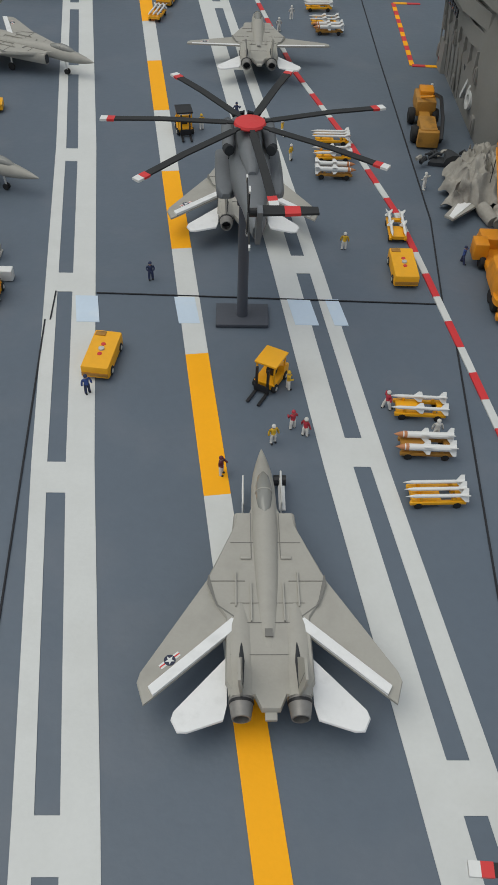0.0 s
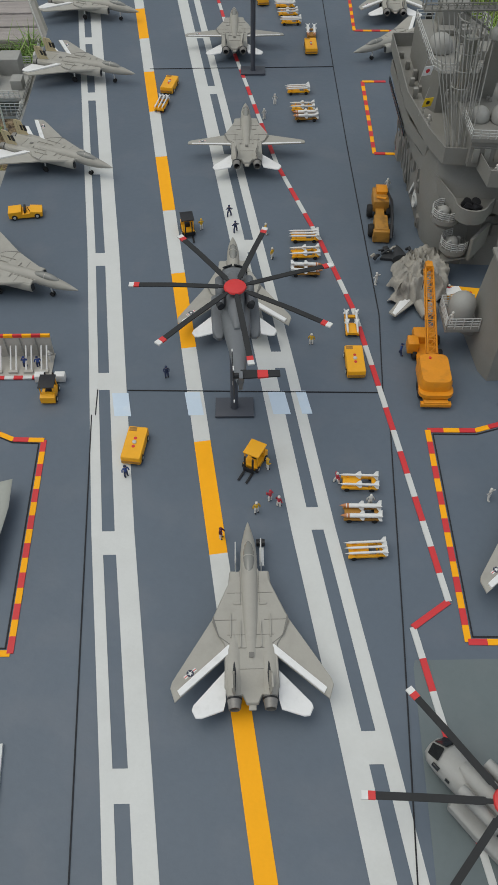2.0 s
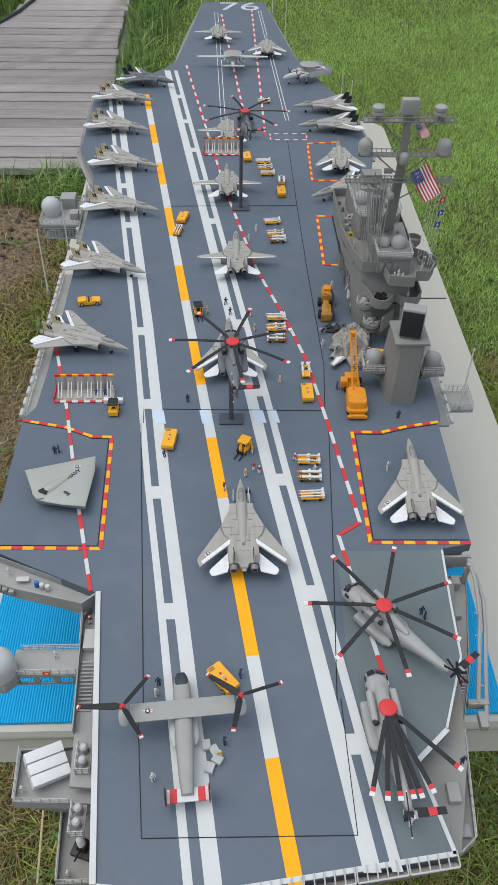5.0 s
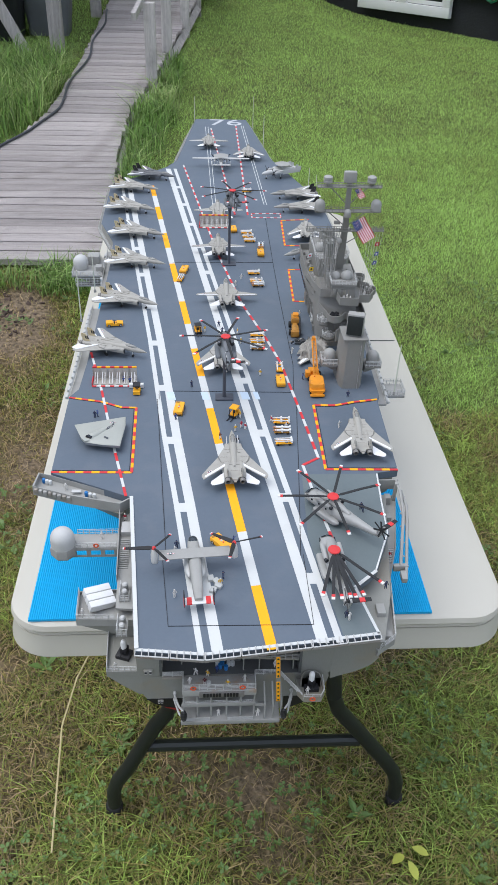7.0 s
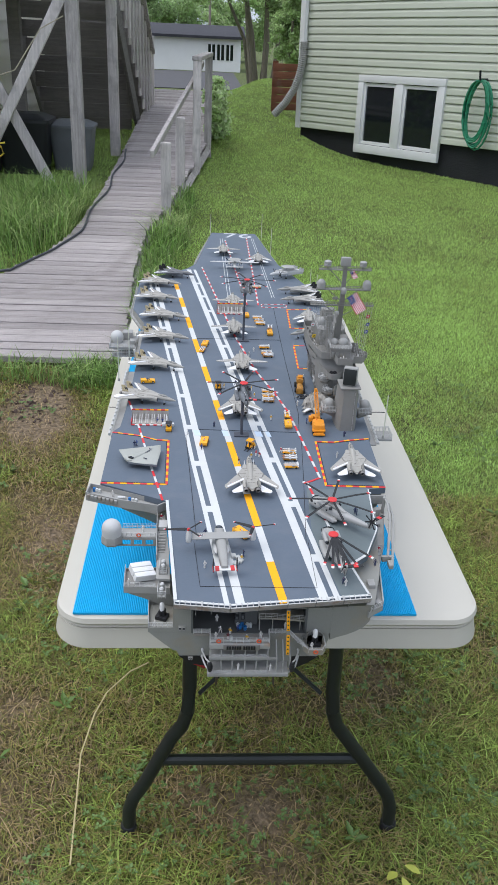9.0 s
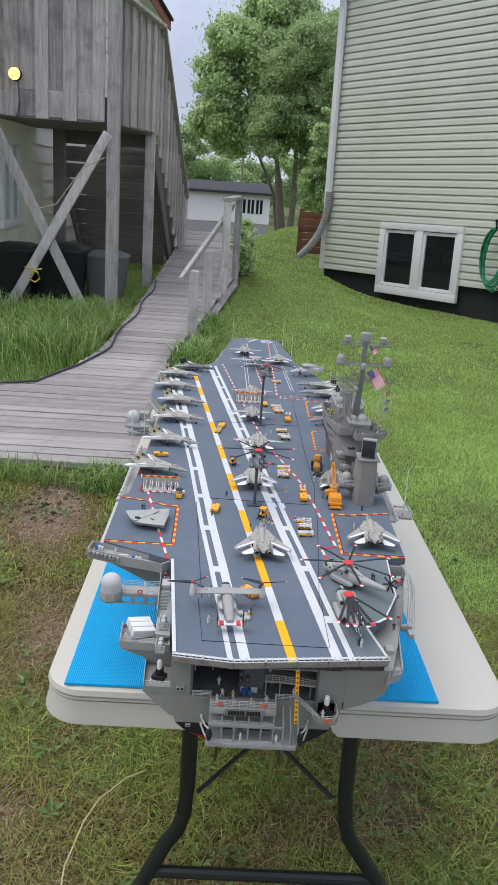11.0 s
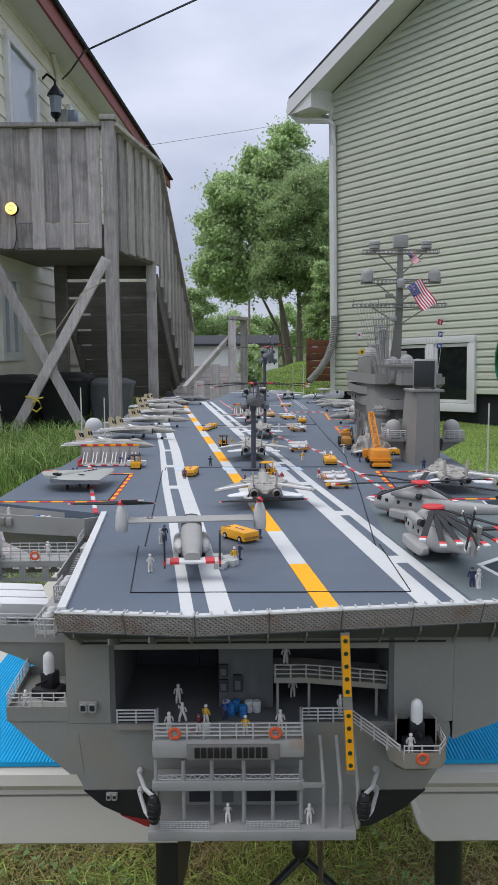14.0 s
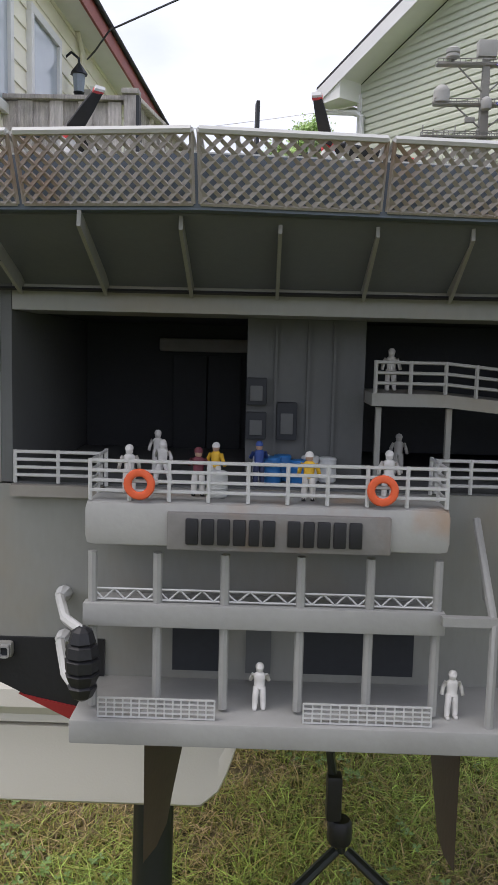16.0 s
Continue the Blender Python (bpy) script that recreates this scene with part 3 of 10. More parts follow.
def blade_material(name, ramp, scale=1.1, gain=1.0, spread=0.45, toned=False, lo=0.7, hi=1.3):
    """Leaf colours along a ramp: by patches of noise or of the lawn's tone, and from blade to blade."""
    m = bpy.data.materials.new(name)
    m.use_nodes = True
    n, l = m.node_tree.nodes, m.node_tree.links
    b = n["Principled BSDF"]
    b.inputs["Roughness"].default_value = 0.6
    g = n.new("ShaderNodeNewGeometry")
    if toned:
        t = n.new("ShaderNodeAttribute")
        t.attribute_name = "tone"
    else:
        co = n.new("ShaderNodeTexCoord")
        t = n.new("ShaderNodeTexNoise")
        t.inputs["Scale"].default_value, t.inputs["Detail"].default_value = scale, 4
        l.new(co.outputs["Object"], t.inputs["Vector"])
    mx = n.new("ShaderNodeMath")
    mx.operation = "MULTIPLY_ADD"
    mx.inputs[1].default_value = spread
    l.new(g.outputs["Random Per Island"], mx.inputs[0])
    ad = n.new("ShaderNodeMath")
    ad.operation, ad.inputs[1].default_value, ad.inputs[2].default_value = "MULTIPLY_ADD", gain, 0.5 - 0.5 * gain - spread / 2
    l.new(t.outputs["Fac"], ad.inputs[0]), l.new(ad.outputs[0], mx.inputs[2])
    r = n.new("ShaderNodeValToRGB")
    for k, (p, c) in enumerate(ramp):
        e = r.color_ramp.elements[k] if k < 2 else r.color_ramp.elements.new(p)
        e.position, e.color = p, (*c, 1)
    l.new(mx.outputs[0], r.inputs["Fac"])
    own = n.new("ShaderNodeMath")
    own.operation, own.inputs[1].default_value = "MULTIPLY", 17.31
    fr = n.new("ShaderNodeMath")
    fr.operation = "FRACT"
    level = n.new("ShaderNodeMapRange")
    level.inputs["To Min"].default_value, level.inputs["To Max"].default_value = lo, hi
    tint = n.new("ShaderNodeMixRGB")
    tint.blend_type, tint.inputs["Fac"].default_value = "MULTIPLY", 1
    l.new(g.outputs["Random Per Island"], own.inputs[0]), l.new(own.outputs[0], fr.inputs[0]), l.new(fr.outputs[0], level.inputs["Value"])
    l.new(r.outputs[0], tint.inputs["Color1"]), l.new(level.outputs[0], tint.inputs["Color2"])
    l.new(tint.outputs[0], b.inputs["Base Color"])
    tr = n.new("ShaderNodeBsdfTranslucent")
    mix = n.new("ShaderNodeMixShader")
    mix.inputs["Fac"].default_value = 0.45
    l.new(tint.outputs[0], tr.inputs["Color"])
    l.new(b.outputs[0], mix.inputs[1]), l.new(tr.outputs[0], mix.inputs[2])
    l.new(mix.outputs[0], n["Material Output"].inputs["Surface"])
    return m


def blades(name, material, pts, h0, h1, w, lean, seed, label, tones=None, bent=True):
    """Many blades as one object: bent ones of three faces, or single slivers for what is far."""
    rng = np.random.default_rng(seed)
    k = len(pts)
    p = np.array(pts, float)
    a = rng.uniform(0, 2 * np.pi, k)
    h = rng.uniform(h0, h1, k)
    if tones is not None:
        h *= 0.55 + 0.75 * np.array(tones)
    ln = rng.uniform(0.1, lean, k) * h
    dx, dy = np.cos(a), np.sin(a)
    ww = w * rng.uniform(0.6, 1.2, k)
    shape = ((0, 0, 1), (0, 0, -1), (0.3, 0.6, 0.8), (0.3, 0.6, -0.8), (1.0, 1.0, 0)) if bent else ((0, 0, 1), (0, 0, -1), (0.8, 1.0, 0))
    c = len(shape)
    v = np.zeros((k, c, 3))
    for i, (f, up, wd) in enumerate(shape):
        v[:, i, 0] = p[:, 0] + dx * ln * f - dy * ww * wd / 2
        v[:, i, 1] = p[:, 1] + dy * ln * f + dx * ww * wd / 2
        v[:, i, 2] = p[:, 2] - 0.004 + h * up * (1 - 0.25 * f)
    base = (np.arange(k) * c)[:, None]
    faces = [[0, 1, 3], [0, 3, 2], [2, 3, 4]] if bent else [[0, 1, 2]]
    tri = np.concatenate([base + np.array([q]) for q in faces])
    me = bpy.data.meshes.new(name)
    me.from_pydata(v.reshape(-1, 3).tolist(), [], tri.tolist())
    me.materials.append(material)
    if tones is not None:
        me.attributes.new("tone", "FLOAT", "POINT").data.foreach_set("value", np.repeat(np.array(tones, np.float32), c))
    return tagged(new(name, me), label, "grass", kind="stuff")


def lawn(count, x0, x1, y0, y1, seed, h0, h1, w, lean, label, bent=True, keep=None, thin=0.5, material=None):
    """Blades over a stretch of lawn, thinner and drier where the ground is bare."""
    rng = np.random.default_rng(seed)
    pts, tones = [], []
    for x, y, u in zip(rng.uniform(x0, x1, count).tolist(), rng.uniform(y0, y1, count).tolist(), rng.uniform(0, 1, count).tolist()):
        if lawn_keep(x, y) and (keep is None or keep(x, y, u)):
            g = tone(x, y)
            if u < 0.12 + g / thin:
                pts.append((x, y, ground_z(x, y)))
                tones.append(g)
    return blades("lawn_grass", material or LAWN, pts, h0, h1, w, lean, seed + 50, label, tones, bent)


LAWN = blade_material("lawn_blades", [(0.04, (0.46, 0.345, 0.2)), (0.95, (0.43, 0.57, 0.13)), (0.24, (0.42, 0.325, 0.14)), (0.42, (0.31, 0.265, 0.075)), (0.64, (0.25, 0.305, 0.06))], 1, 1.0, 0.85, True, 0.4, 1.5)
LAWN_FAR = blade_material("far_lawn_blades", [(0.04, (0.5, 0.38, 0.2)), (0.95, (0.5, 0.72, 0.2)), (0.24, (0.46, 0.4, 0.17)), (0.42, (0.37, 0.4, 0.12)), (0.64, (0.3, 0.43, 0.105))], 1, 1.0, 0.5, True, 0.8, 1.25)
TALL = blade_material("tall_grass_blades", [(0.1, (0.12, 0.215, 0.045)), (0.5, (0.2, 0.335, 0.08)), (0.8, (0.42, 0.5, 0.2))], lo=0.4, hi=1.6)


def walk_left(y):
    for (y0, x0), (y1, x1) in zip(WALK_L, WALK_L[1:]):
        if y <= y1:
            return x0 + (x1 - x0) * (y - y0) / (y1 - y0)
    return WALK_L[-1][1]


def walk_right(y):
    for (y0, x0), (y1, x1) in zip(WALK_R, WALK_R[1:]):
        if y <= y1:
            return x0 + (x1 - x0) * (y - y0) / (y1 - y0)
    return WALK_R[-1][1]


WALK_L = [(3.0, -3.6), (3.75, -3.3), (4.05, -2.3), (4.35, -1.45), (4.8, -1.22), (5.3, -1.11), (6.85, -1.03), (11.2, -0.96), (13.5, -0.95)]
WALK_R = [(3.0, -0.52), (4.5, -0.56), (5.3, -0.55), (6.2, -0.40), (9.0, -0.08), (13.5, 0.0)]


def walk_z(y):
    return 0.10 + 0.068 * max(0, y - 3.0)


def lawn_keep(x, y):
    if 3.0 < y < 13.5 and walk_left(y) - 0.02 < x < walk_right(y) + 0.02:
        return False
    return not ((x - 1.36) * 0.784 + (y - 12.4) * 0.621 > 0 and (x - 1.36) * 0.621 - (y - 12.4) * 0.784 > 0)


def outer(x, y, u):
    """Only outside the near stretch, and fading out."""
    if -1.3 < x < 1.5 and -0.3 < y < 3.2:
        return False
    return u < 1 - max(abs(x) / 4.5, abs(y) / 4.5) ** 2


lawn(175000, -1.3, 1.5, -0.3, 1.75, 1, 0.014, 0.046, 0.0031, 2.6, "short trampled lawn grass, partly dry and brown")
lawn(75000, -2.4, 0.2, 1.75, 3.2, 2, 0.02, 0.05, 0.0045, 1.8, "short patchy lawn grass around the boardwalk")
lawn(70000, -4.5, 4.5, -4.5, 3.2, 9, 0.02, 0.05, 0.009, 1.6, "short lawn grass round the table", False, outer)
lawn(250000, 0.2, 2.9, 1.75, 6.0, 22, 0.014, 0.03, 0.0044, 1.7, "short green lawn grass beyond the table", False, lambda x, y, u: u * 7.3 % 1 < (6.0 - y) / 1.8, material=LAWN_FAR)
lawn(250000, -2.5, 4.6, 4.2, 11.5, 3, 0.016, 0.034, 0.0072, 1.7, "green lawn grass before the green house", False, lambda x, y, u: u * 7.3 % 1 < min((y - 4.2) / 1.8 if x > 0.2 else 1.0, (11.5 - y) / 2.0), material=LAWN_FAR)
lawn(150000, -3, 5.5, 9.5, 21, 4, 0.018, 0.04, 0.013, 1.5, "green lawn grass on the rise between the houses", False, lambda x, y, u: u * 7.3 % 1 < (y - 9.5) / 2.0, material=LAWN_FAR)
# dark clods of dug earth on the bare patch
rng = random.Random(41)
cb = bmesh.new()
for _ in range(110):
    a, f = rng.uniform(0, 6.283), rng.random() ** 0.7
    x, y = -0.95 + 0.27 * f * math.cos(a), 2.6 + 0.26 * f * math.sin(a)
    r = rng.uniform(0.004, 0.015)
    q = bmesh.ops.create_icosphere(cb, subdivisions=1, radius=r, matrix=pose(x, y, ground_z(x, y) + r * 0.25, rng.uniform(0, 90), 0, rng.uniform(0, 360)) @ Matrix.Diagonal((1.2, 0.9, 0.6, 1)))
    for v in q["verts"]:
        v.co += Vector((rng.uniform(-1, 1), rng.uniform(-1, 1), rng.uniform(-1, 1))) * r * 0.28
solo("earth_clods", cb, mat("dug_earth", (0.085, 0.058, 0.045), 0.95, vary=0.4, scale=30, bump=0.8), "dark clods of dug earth on a bare brown patch", "earth", kind="stuff")
CLOVER = mat("clover_green", (0.1, 0.17, 0.035), 0.55, vary=0.3, scale=8)
rng = random.Random(5)
cv, cf_ = [], []


def leaflet(mm, length, width, fold):
    """One small leaf of four faces, folded along its rib."""
    b = len(cv)
    cv.extend(mm @ Vector(p) for p in ((0, 0, 0), (width, length * 0.5, fold), (0, length * 0.55, 0), (-width, length * 0.5, fold), (0, length, 0)))
    cf_.extend(((b, b + 1, b + 2), (b, b + 2, b + 3), (b + 1, b + 4, b + 2), (b + 2, b + 4, b + 3)))


for _ in range(9000):
    x, y = rng.uniform(-1.2, 1.4), rng.uniform(-0.2, 2.9)
    if noise.noise((x * 3.6, y * 3.6, 0.3)) + 0.25 * math.exp(-(x / 0.3) ** 2 - (y / 0.4) ** 2) < 0.1 or not lawn_keep(x, y):
        continue
    mm = pose(x, y, ground_z(x, y) + rng.uniform(0.014, 0.036), rng.uniform(-25, 25), rng.uniform(-25, 25), rng.uniform(0, 360))
    r = rng.uniform(0.007, 0.013)
    for k in range(3):
        leaflet(mm @ pose(0, 0, 0, 10, 0, 120 * k), r, r * 0.42, 0.0012)
for _ in range(75):
    x, y = (rng.uniform(-1.2, -0.35), rng.uniform(0.2, 3.0)) if rng.random() < 0.55 else (rng.uniform(-0.5, 1.4), rng.uniform(-0.1, 2.4))
    if tone(x, y) < 0.3:
        continue
    for k in range(rng.randint(4, 9)):
        ln = rng.uniform(0.02, 0.05)
        leaflet(pose(x, y, ground_z(x, y) + 0.012, rng.uniform(8, 40), 0, rng.uniform(0, 360)), ln, ln * rng.uniform(0.13, 0.24), 0.004)
clover = bpy.data.meshes.new("clover_leaves")
clover.from_pydata([tuple(v) for v in cv], [], cf_)
clover.materials.append(CLOVER)
tagged(new("clover_leaves", clover), "small green clover and broad weed leaves in the lawn", "weeds", kind="stuff")


def tall_pts(n, regions, seed):
    rng = random.Random(seed)
    out = []
    for _ in range(n):
        x0, x1, y0, y1 = rng.choice(regions)
        x, y = rng.uniform(x0, x1), rng.uniform(y0, y1)
        if 3.0 < y < 13.5 and walk_left(y) - 0.03 < x < walk_right(y) + 0.03:
            continue
        out.append((x, y, ground_z(x, y)))
    return out


blades("tall_grass", TALL, tall_pts(8500, [(-3.2, -1.2, 4.5, 7.1), (-2.6, -1.15, 5.0, 6.6), (-1.75, -1.15, 5.2, 6.9)], 6), 0.08, 0.36, 0.008, 1.3, 15, "tall uncut grass beside the wooden deck posts")
blades("tall_grass", TALL, tall_pts(2100, [(-0.54, -0.28, 4.6, 5.8), (-0.5, -0.2, 5.2, 6.2), (-0.36, -0.2, 6.0, 6.9)], 7), 0.06, 0.27, 0.008, 1.3, 16, "tall uncut grass along the boardwalk railing")
blades("tall_grass", TALL, tall_pts(4200, [(-1.9, -0.4, 2.8, 3.0), (-0.8, -0.35, 2.75, 3.0), (-0.52, -0.4, 2.9, 4.8), (-0.52, -0.36, 3.6, 5.0)], 8), 0.03, 0.17, 0.006, 1.5, 17, "ragged grass along the boardwalk edge")


def wood_material(name, base, stretch, vary=0.22, rough=0.85, dark=(0.16, 0.15, 0.14), shade=0.2):
    return mat(name, base, rough, vary=vary, scale=7, fine=45, bump=0.7, stain=dark, stain_scale=6, stain_amount=0.45, shade=shade, stretch=stretch)


PLANK = wood_material("grey_boardwalk_wood", (0.385, 0.347, 0.33), (0.6, 9, 4), vary=0.3, dark=(0.2, 0.175, 0.155), shade=0.16)
BOARD = wood_material("weathered_deck_wood", (0.52, 0.475, 0.455), (7, 7, 0.5), vary=0.5)
BEAM = wood_material("weathered_post_wood", (0.54, 0.5, 0.475), (6, 6, 0.5), vary=0.36)
# wood under and behind the porch, with its shade put into the colour
BEAM_X = wood_material("shaded_porch_wood", (0.19, 0.175, 0.16), (0.5, 6, 6), vary=0.3)

boardwalk = thing("boardwalk", "weathered grey wooden boardwalk and ramp across the grass", "boardwalk", kind="structure")
rng = random.Random(9)
y = 3.03
while y < 13.3:
    w = 0.0925
    x0, x1 = walk_left(y + w / 2) + rng.uniform(-0.012, 0.012), walk_right(y + w / 2) + rng.uniform(-0.012, 0.012)
    bm = box((0, 0, 0), (x1 - x0, w - 0.007, 0.035), bevel=0.003)
    part("plank", bm, PLANK, boardwalk, at=pose((x0 + x1) / 2, y + w / 2, walk_z(y + w / 2) - 0.0175 + rng.uniform(-0.002, 0.002), 3.9, rng.uniform(-0.1, 0.1), rng.uniform(-0.3, 0.3)), smooth=0)
    y += w
part("edge_joist", tube([(walk_right(v), v, walk_z(v) - 0.09) for v in (3.1, 4.5, 5.3, 6.2, 9.0, 13.0)], 0.05, 4), BEAM, boardwalk)
part("edge_joist", tube([(walk_left(v), v, walk_z(v) - 0.09) for v in (4.4, 4.8, 5.3, 6.85, 9.0, 13.0)], 0.05, 4), BEAM, boardwalk)

HOSE_BLACK = mat("black_rubber", (0.045, 0.05, 0.058), 0.55, vary=0.2)
hose_pts = [(walk_left(v) + 0.05 + 0.02 * math.sin(5 * v), v, walk_z(v) + 0.011) for v in [3.76 + 0.12 * k for k in range(40)]]
solo("garden_hose", tube(hose_pts, 0.0085, 8), HOSE_BLACK, "dark hose lying along the boardwalk edge", "hose")

railing = thing("boardwalk_railing", "grey wooden handrail on square posts beside the ramp", "railing")
for px, py, z0, z1 in ((-0.42, 6.08, 0.1, 0.85), (-0.325, 6.92, 0.1, 0.97), (-0.185, 8.05, 0.1, 1.42), (-0.065, 9.1, 0.1, 1.44)):
    part("post", box((px, py, (z0 + z1) / 2 + 0.0), (0.085, 0.085, z1 - z0), bevel=0.006), BEAM, railing)
part("handrail", beam((-0.515, 5.72, 0.8), (-0.135, 9.1, 1.36), 0.035, 0.055), BEAM, railing)
part("cap", beam((-0.19, 8.0, 1.44), (-0.065, 9.16, 1.46), 0.1, 0.04), BEAM, railing)

# ---- the house with the wooden deck ----
YELLOW_SIDING = mat("cream_siding", (0.87, 0.84, 0.71), 0.55, vary=0.06, scale=3, fine=80, stain=(0.6, 0.56, 0.45), stain_scale=2.5, stain_amount=0.25)
WHITE_PAINT = mat("white_trim_paint", (0.74, 0.74, 0.73), 0.5, vary=0.05, scale=5, fine=90)
RED_PAINT = mat("red_fascia_paint", (0.28, 0.06, 0.045), 0.6, vary=0.2, scale=4, fine=60)
ROOF = mat("dark_roof_felt", (0.035, 0.035, 0.04), 0.9, vary=0.3, scale=10, fine=120, bump=0.4)
DARK_GLASS = mat("dark_window_glass", (0.012, 0.015, 0.017), 0.06, vary=0.3, scale=2, bump=0.0)
PALE_GLASS = mat("curtained_glass", (0.42, 0.47, 0.52), 0.12, vary=0.12, scale=3, bump=0.0)
FOUNDATION = mat("black_foundation", (0.014, 0.015, 0.018), 0.8, vary=0.4, scale=5, fine=40, bump=0.5)
GREEN_SIDING = mat("sage_green_siding", (0.56, 0.585, 0.475), 0.5, vary=0.06, scale=1.2, fine=150, stain=(0.46, 0.475, 0.38), stain_scale=0.9, stain_amount=0.5)
SOFFIT = mat("white_soffit", (0.78, 0.78, 0.75), 0.55, vary=0.05, scale=6)

HR = pose(0, 0, 0, 0, 0, -2.3)
left_house = thing("cream_house", "cream clapboard house with red eaves behind a wooden deck", "house", at=HR)


def clapboards(parent, x, y0, y1, z0, z1, step, material, name="clapboard", holes=()):
    """Lapped boards on a wall that faces +x; holes are left open."""
    z = z0
    while z < z1:
        segs = [(y0, y1)]
        for hy0, hy1, hz0, hz1 in holes:
            if z + step > hz0 and z < hz1:
                segs = [s for a, b in segs for s in ((a, min(b, hy0)), (max(a, hy1), b)) if s[1] - s[0] > 0.02]
        for a, b in segs:
            bm = loft([[(x, a, z), (x + 0.022, a, z), (x + 0.006, a, z + step), (x, a, z + step)], [(x, b, z), (x + 0.022, b, z), (x + 0.006, b, z + step), (x, b, z + step)]])
            part(name, bm, material, parent, smooth=0)
        z += step


WX = -2.85
part("wall", box((WX - 0.1, 12.2, 2.4), (0.2, 10.6, 5.0)), YELLOW_SIDING, left_house)
clapboards(left_house, WX, 6.95, 17.5, 0.3, 4.9, 0.2, YELLOW_SIDING)


def house_window(parent, y0, y1, z0, z1, glass, x=WX, divided=True):
    w = part("window", box((x + 0.02, (y0 + y1) / 2, (z0 + z1) / 2), (0.03, y1 - y0 - 0.1, z1 - z0 - 0.1)), glass, parent)
    t = 0.09
    for c, s in ((((y0 + y1) / 2, z1 - t / 2), (y1 - y0, t)), (((y0 + y1) / 2, z0 + t / 2), (y1 - y0, t)), ((y0 + t / 2, (z0 + z1) / 2), (t, z1 - z0 - 2 * t)), ((y1 - t / 2, (z0 + z1) / 2), (t, z1 - z0 - 2 * t))) + (((((y0 + y1) / 2, (z0 + z1) / 2), (0.05, z1 - z0 - 2 * t)),) if divided else ()):
        part("window_frame", box((x + 0.04, c[0], c[1]), (0.06, s[0], s[1]), bevel=0.006), WHITE_PAINT, w)


house_window(left_house, 7.45, 8.1, 1.0, 1.92, PALE_GLASS)
house_window(left_house, 7.95, 9.0, 2.2, 4.38, PALE_GLASS, divided=False)
house_window(left_house, 6.6, 7.45, 3.1, 4.4, PALE_GLASS)
house_window(left_house, 10.4, 11.2, 3.2, 4.35, PALE_GLASS)
part("gable_wall", loft([[(WX - 6, y, -0.1), (WX - 0.2, y, -0.1), (WX - 0.2, y, 4.95), (WX - 3, y, 6.45), (WX - 6, y, 4.95)] for y in (6.9, 7.1)]), YELLOW_SIDING, left_house)
part("corner_board", box((WX - 0.03, 6.925, 2.4), (0.11, 0.09, 4.9), bevel=0.004), WHITE_PAINT, left_house)
part("soffit", box((WX + 0.155, 12.25, 4.77), (0.35, 11.7, 0.03)), SOFFIT, left_house)
part("fascia_board", box((WX + 0.345, 12.25, 4.815), (0.03, 11.7, 0.2)), RED_PAINT, left_house)
part("roof", loft([[(WX + 0.4, y, 4.9), (WX + 0.4, y, 4.97), (WX - 3, y, 6.6), (WX - 3, y, 6.5)] for y in (6.4, 18.15)]), ROOF, left_house)
part("roof", loft([[(WX - 3, y, 6.5), (WX - 3, y, 6.6), (WX - 6.5, y, 4.97), (WX - 6.5, y, 4.9)] for y in (6.4, 18.15)]), ROOF, left_house)
part("gutter", tube([(WX + 0.39, 6.4, 4.925), (WX + 0.39, 18.1, 4.925)], 0.03, 8), ROOF, left_house)
part("conduit", tube([(WX + 0.05, 9.7, 4.75), (WX + 0.05, 9.9, 4.6), (WX + 0.05, 10.0, 4.2), (WX + 0.05, 10.0, 2.4)], 0.03, 8), YELLOW_SIDING, left_house)

IRON = mat("black_lantern_iron", (0.012, 0.016, 0.022), 0.4, metal=0.5, vary=0.2)
LAMP_GLASS = mat("clouded_lamp_glass", (0.25, 0.3, 0.36), 0.1, vary=0.1, bump=0.0)
lantern = thing("wall_lantern", "black iron carriage lantern on the cream house wall", "lantern", at=HR @ pose(WX + 0.17, 9.33, 3.93) @ Matrix.Scale(0.9, 4))
part("bracket", tube([(-0.2, 0, 0.42), (-0.1, 0, 0.5), (0, 0, 0.42), (0, 0, 0.34)], 0.018, 8), IRON, lantern)
part("cap", lathe([(0.02, 0.36), (0.05, 0.32), (0.11, 0.24), (0.115, 0.22), (0.08, 0.215)], 8), IRON, lantern)
part("glass", lathe([(0.085, 0.215), (0.065, 0.0)], 8), LAMP_GLASS, lantern)
part("base", lathe([(0.075, 0.0), (0.06, -0.04), (0.02, -0.08), (0.012, -0.16)], 8), IRON, lantern)
meter = thing("electricity_meter", "grey round electricity meter box on the house wall", "meter", at=HR @ pose(WX + 0.1, 9.98, 4.05))
part("box", box((0, 0, -0.1), (0.14, 0.26, 0.36), bevel=0.01), GREY, meter)
part("dial", lathe([(0.1, 0), (0.1, 0.08), (0.07, 0.12), (0.0, 0.13)], 16, pose(0.07, 0, 0, 0, 90, 0)), LAMP_GLASS, meter)

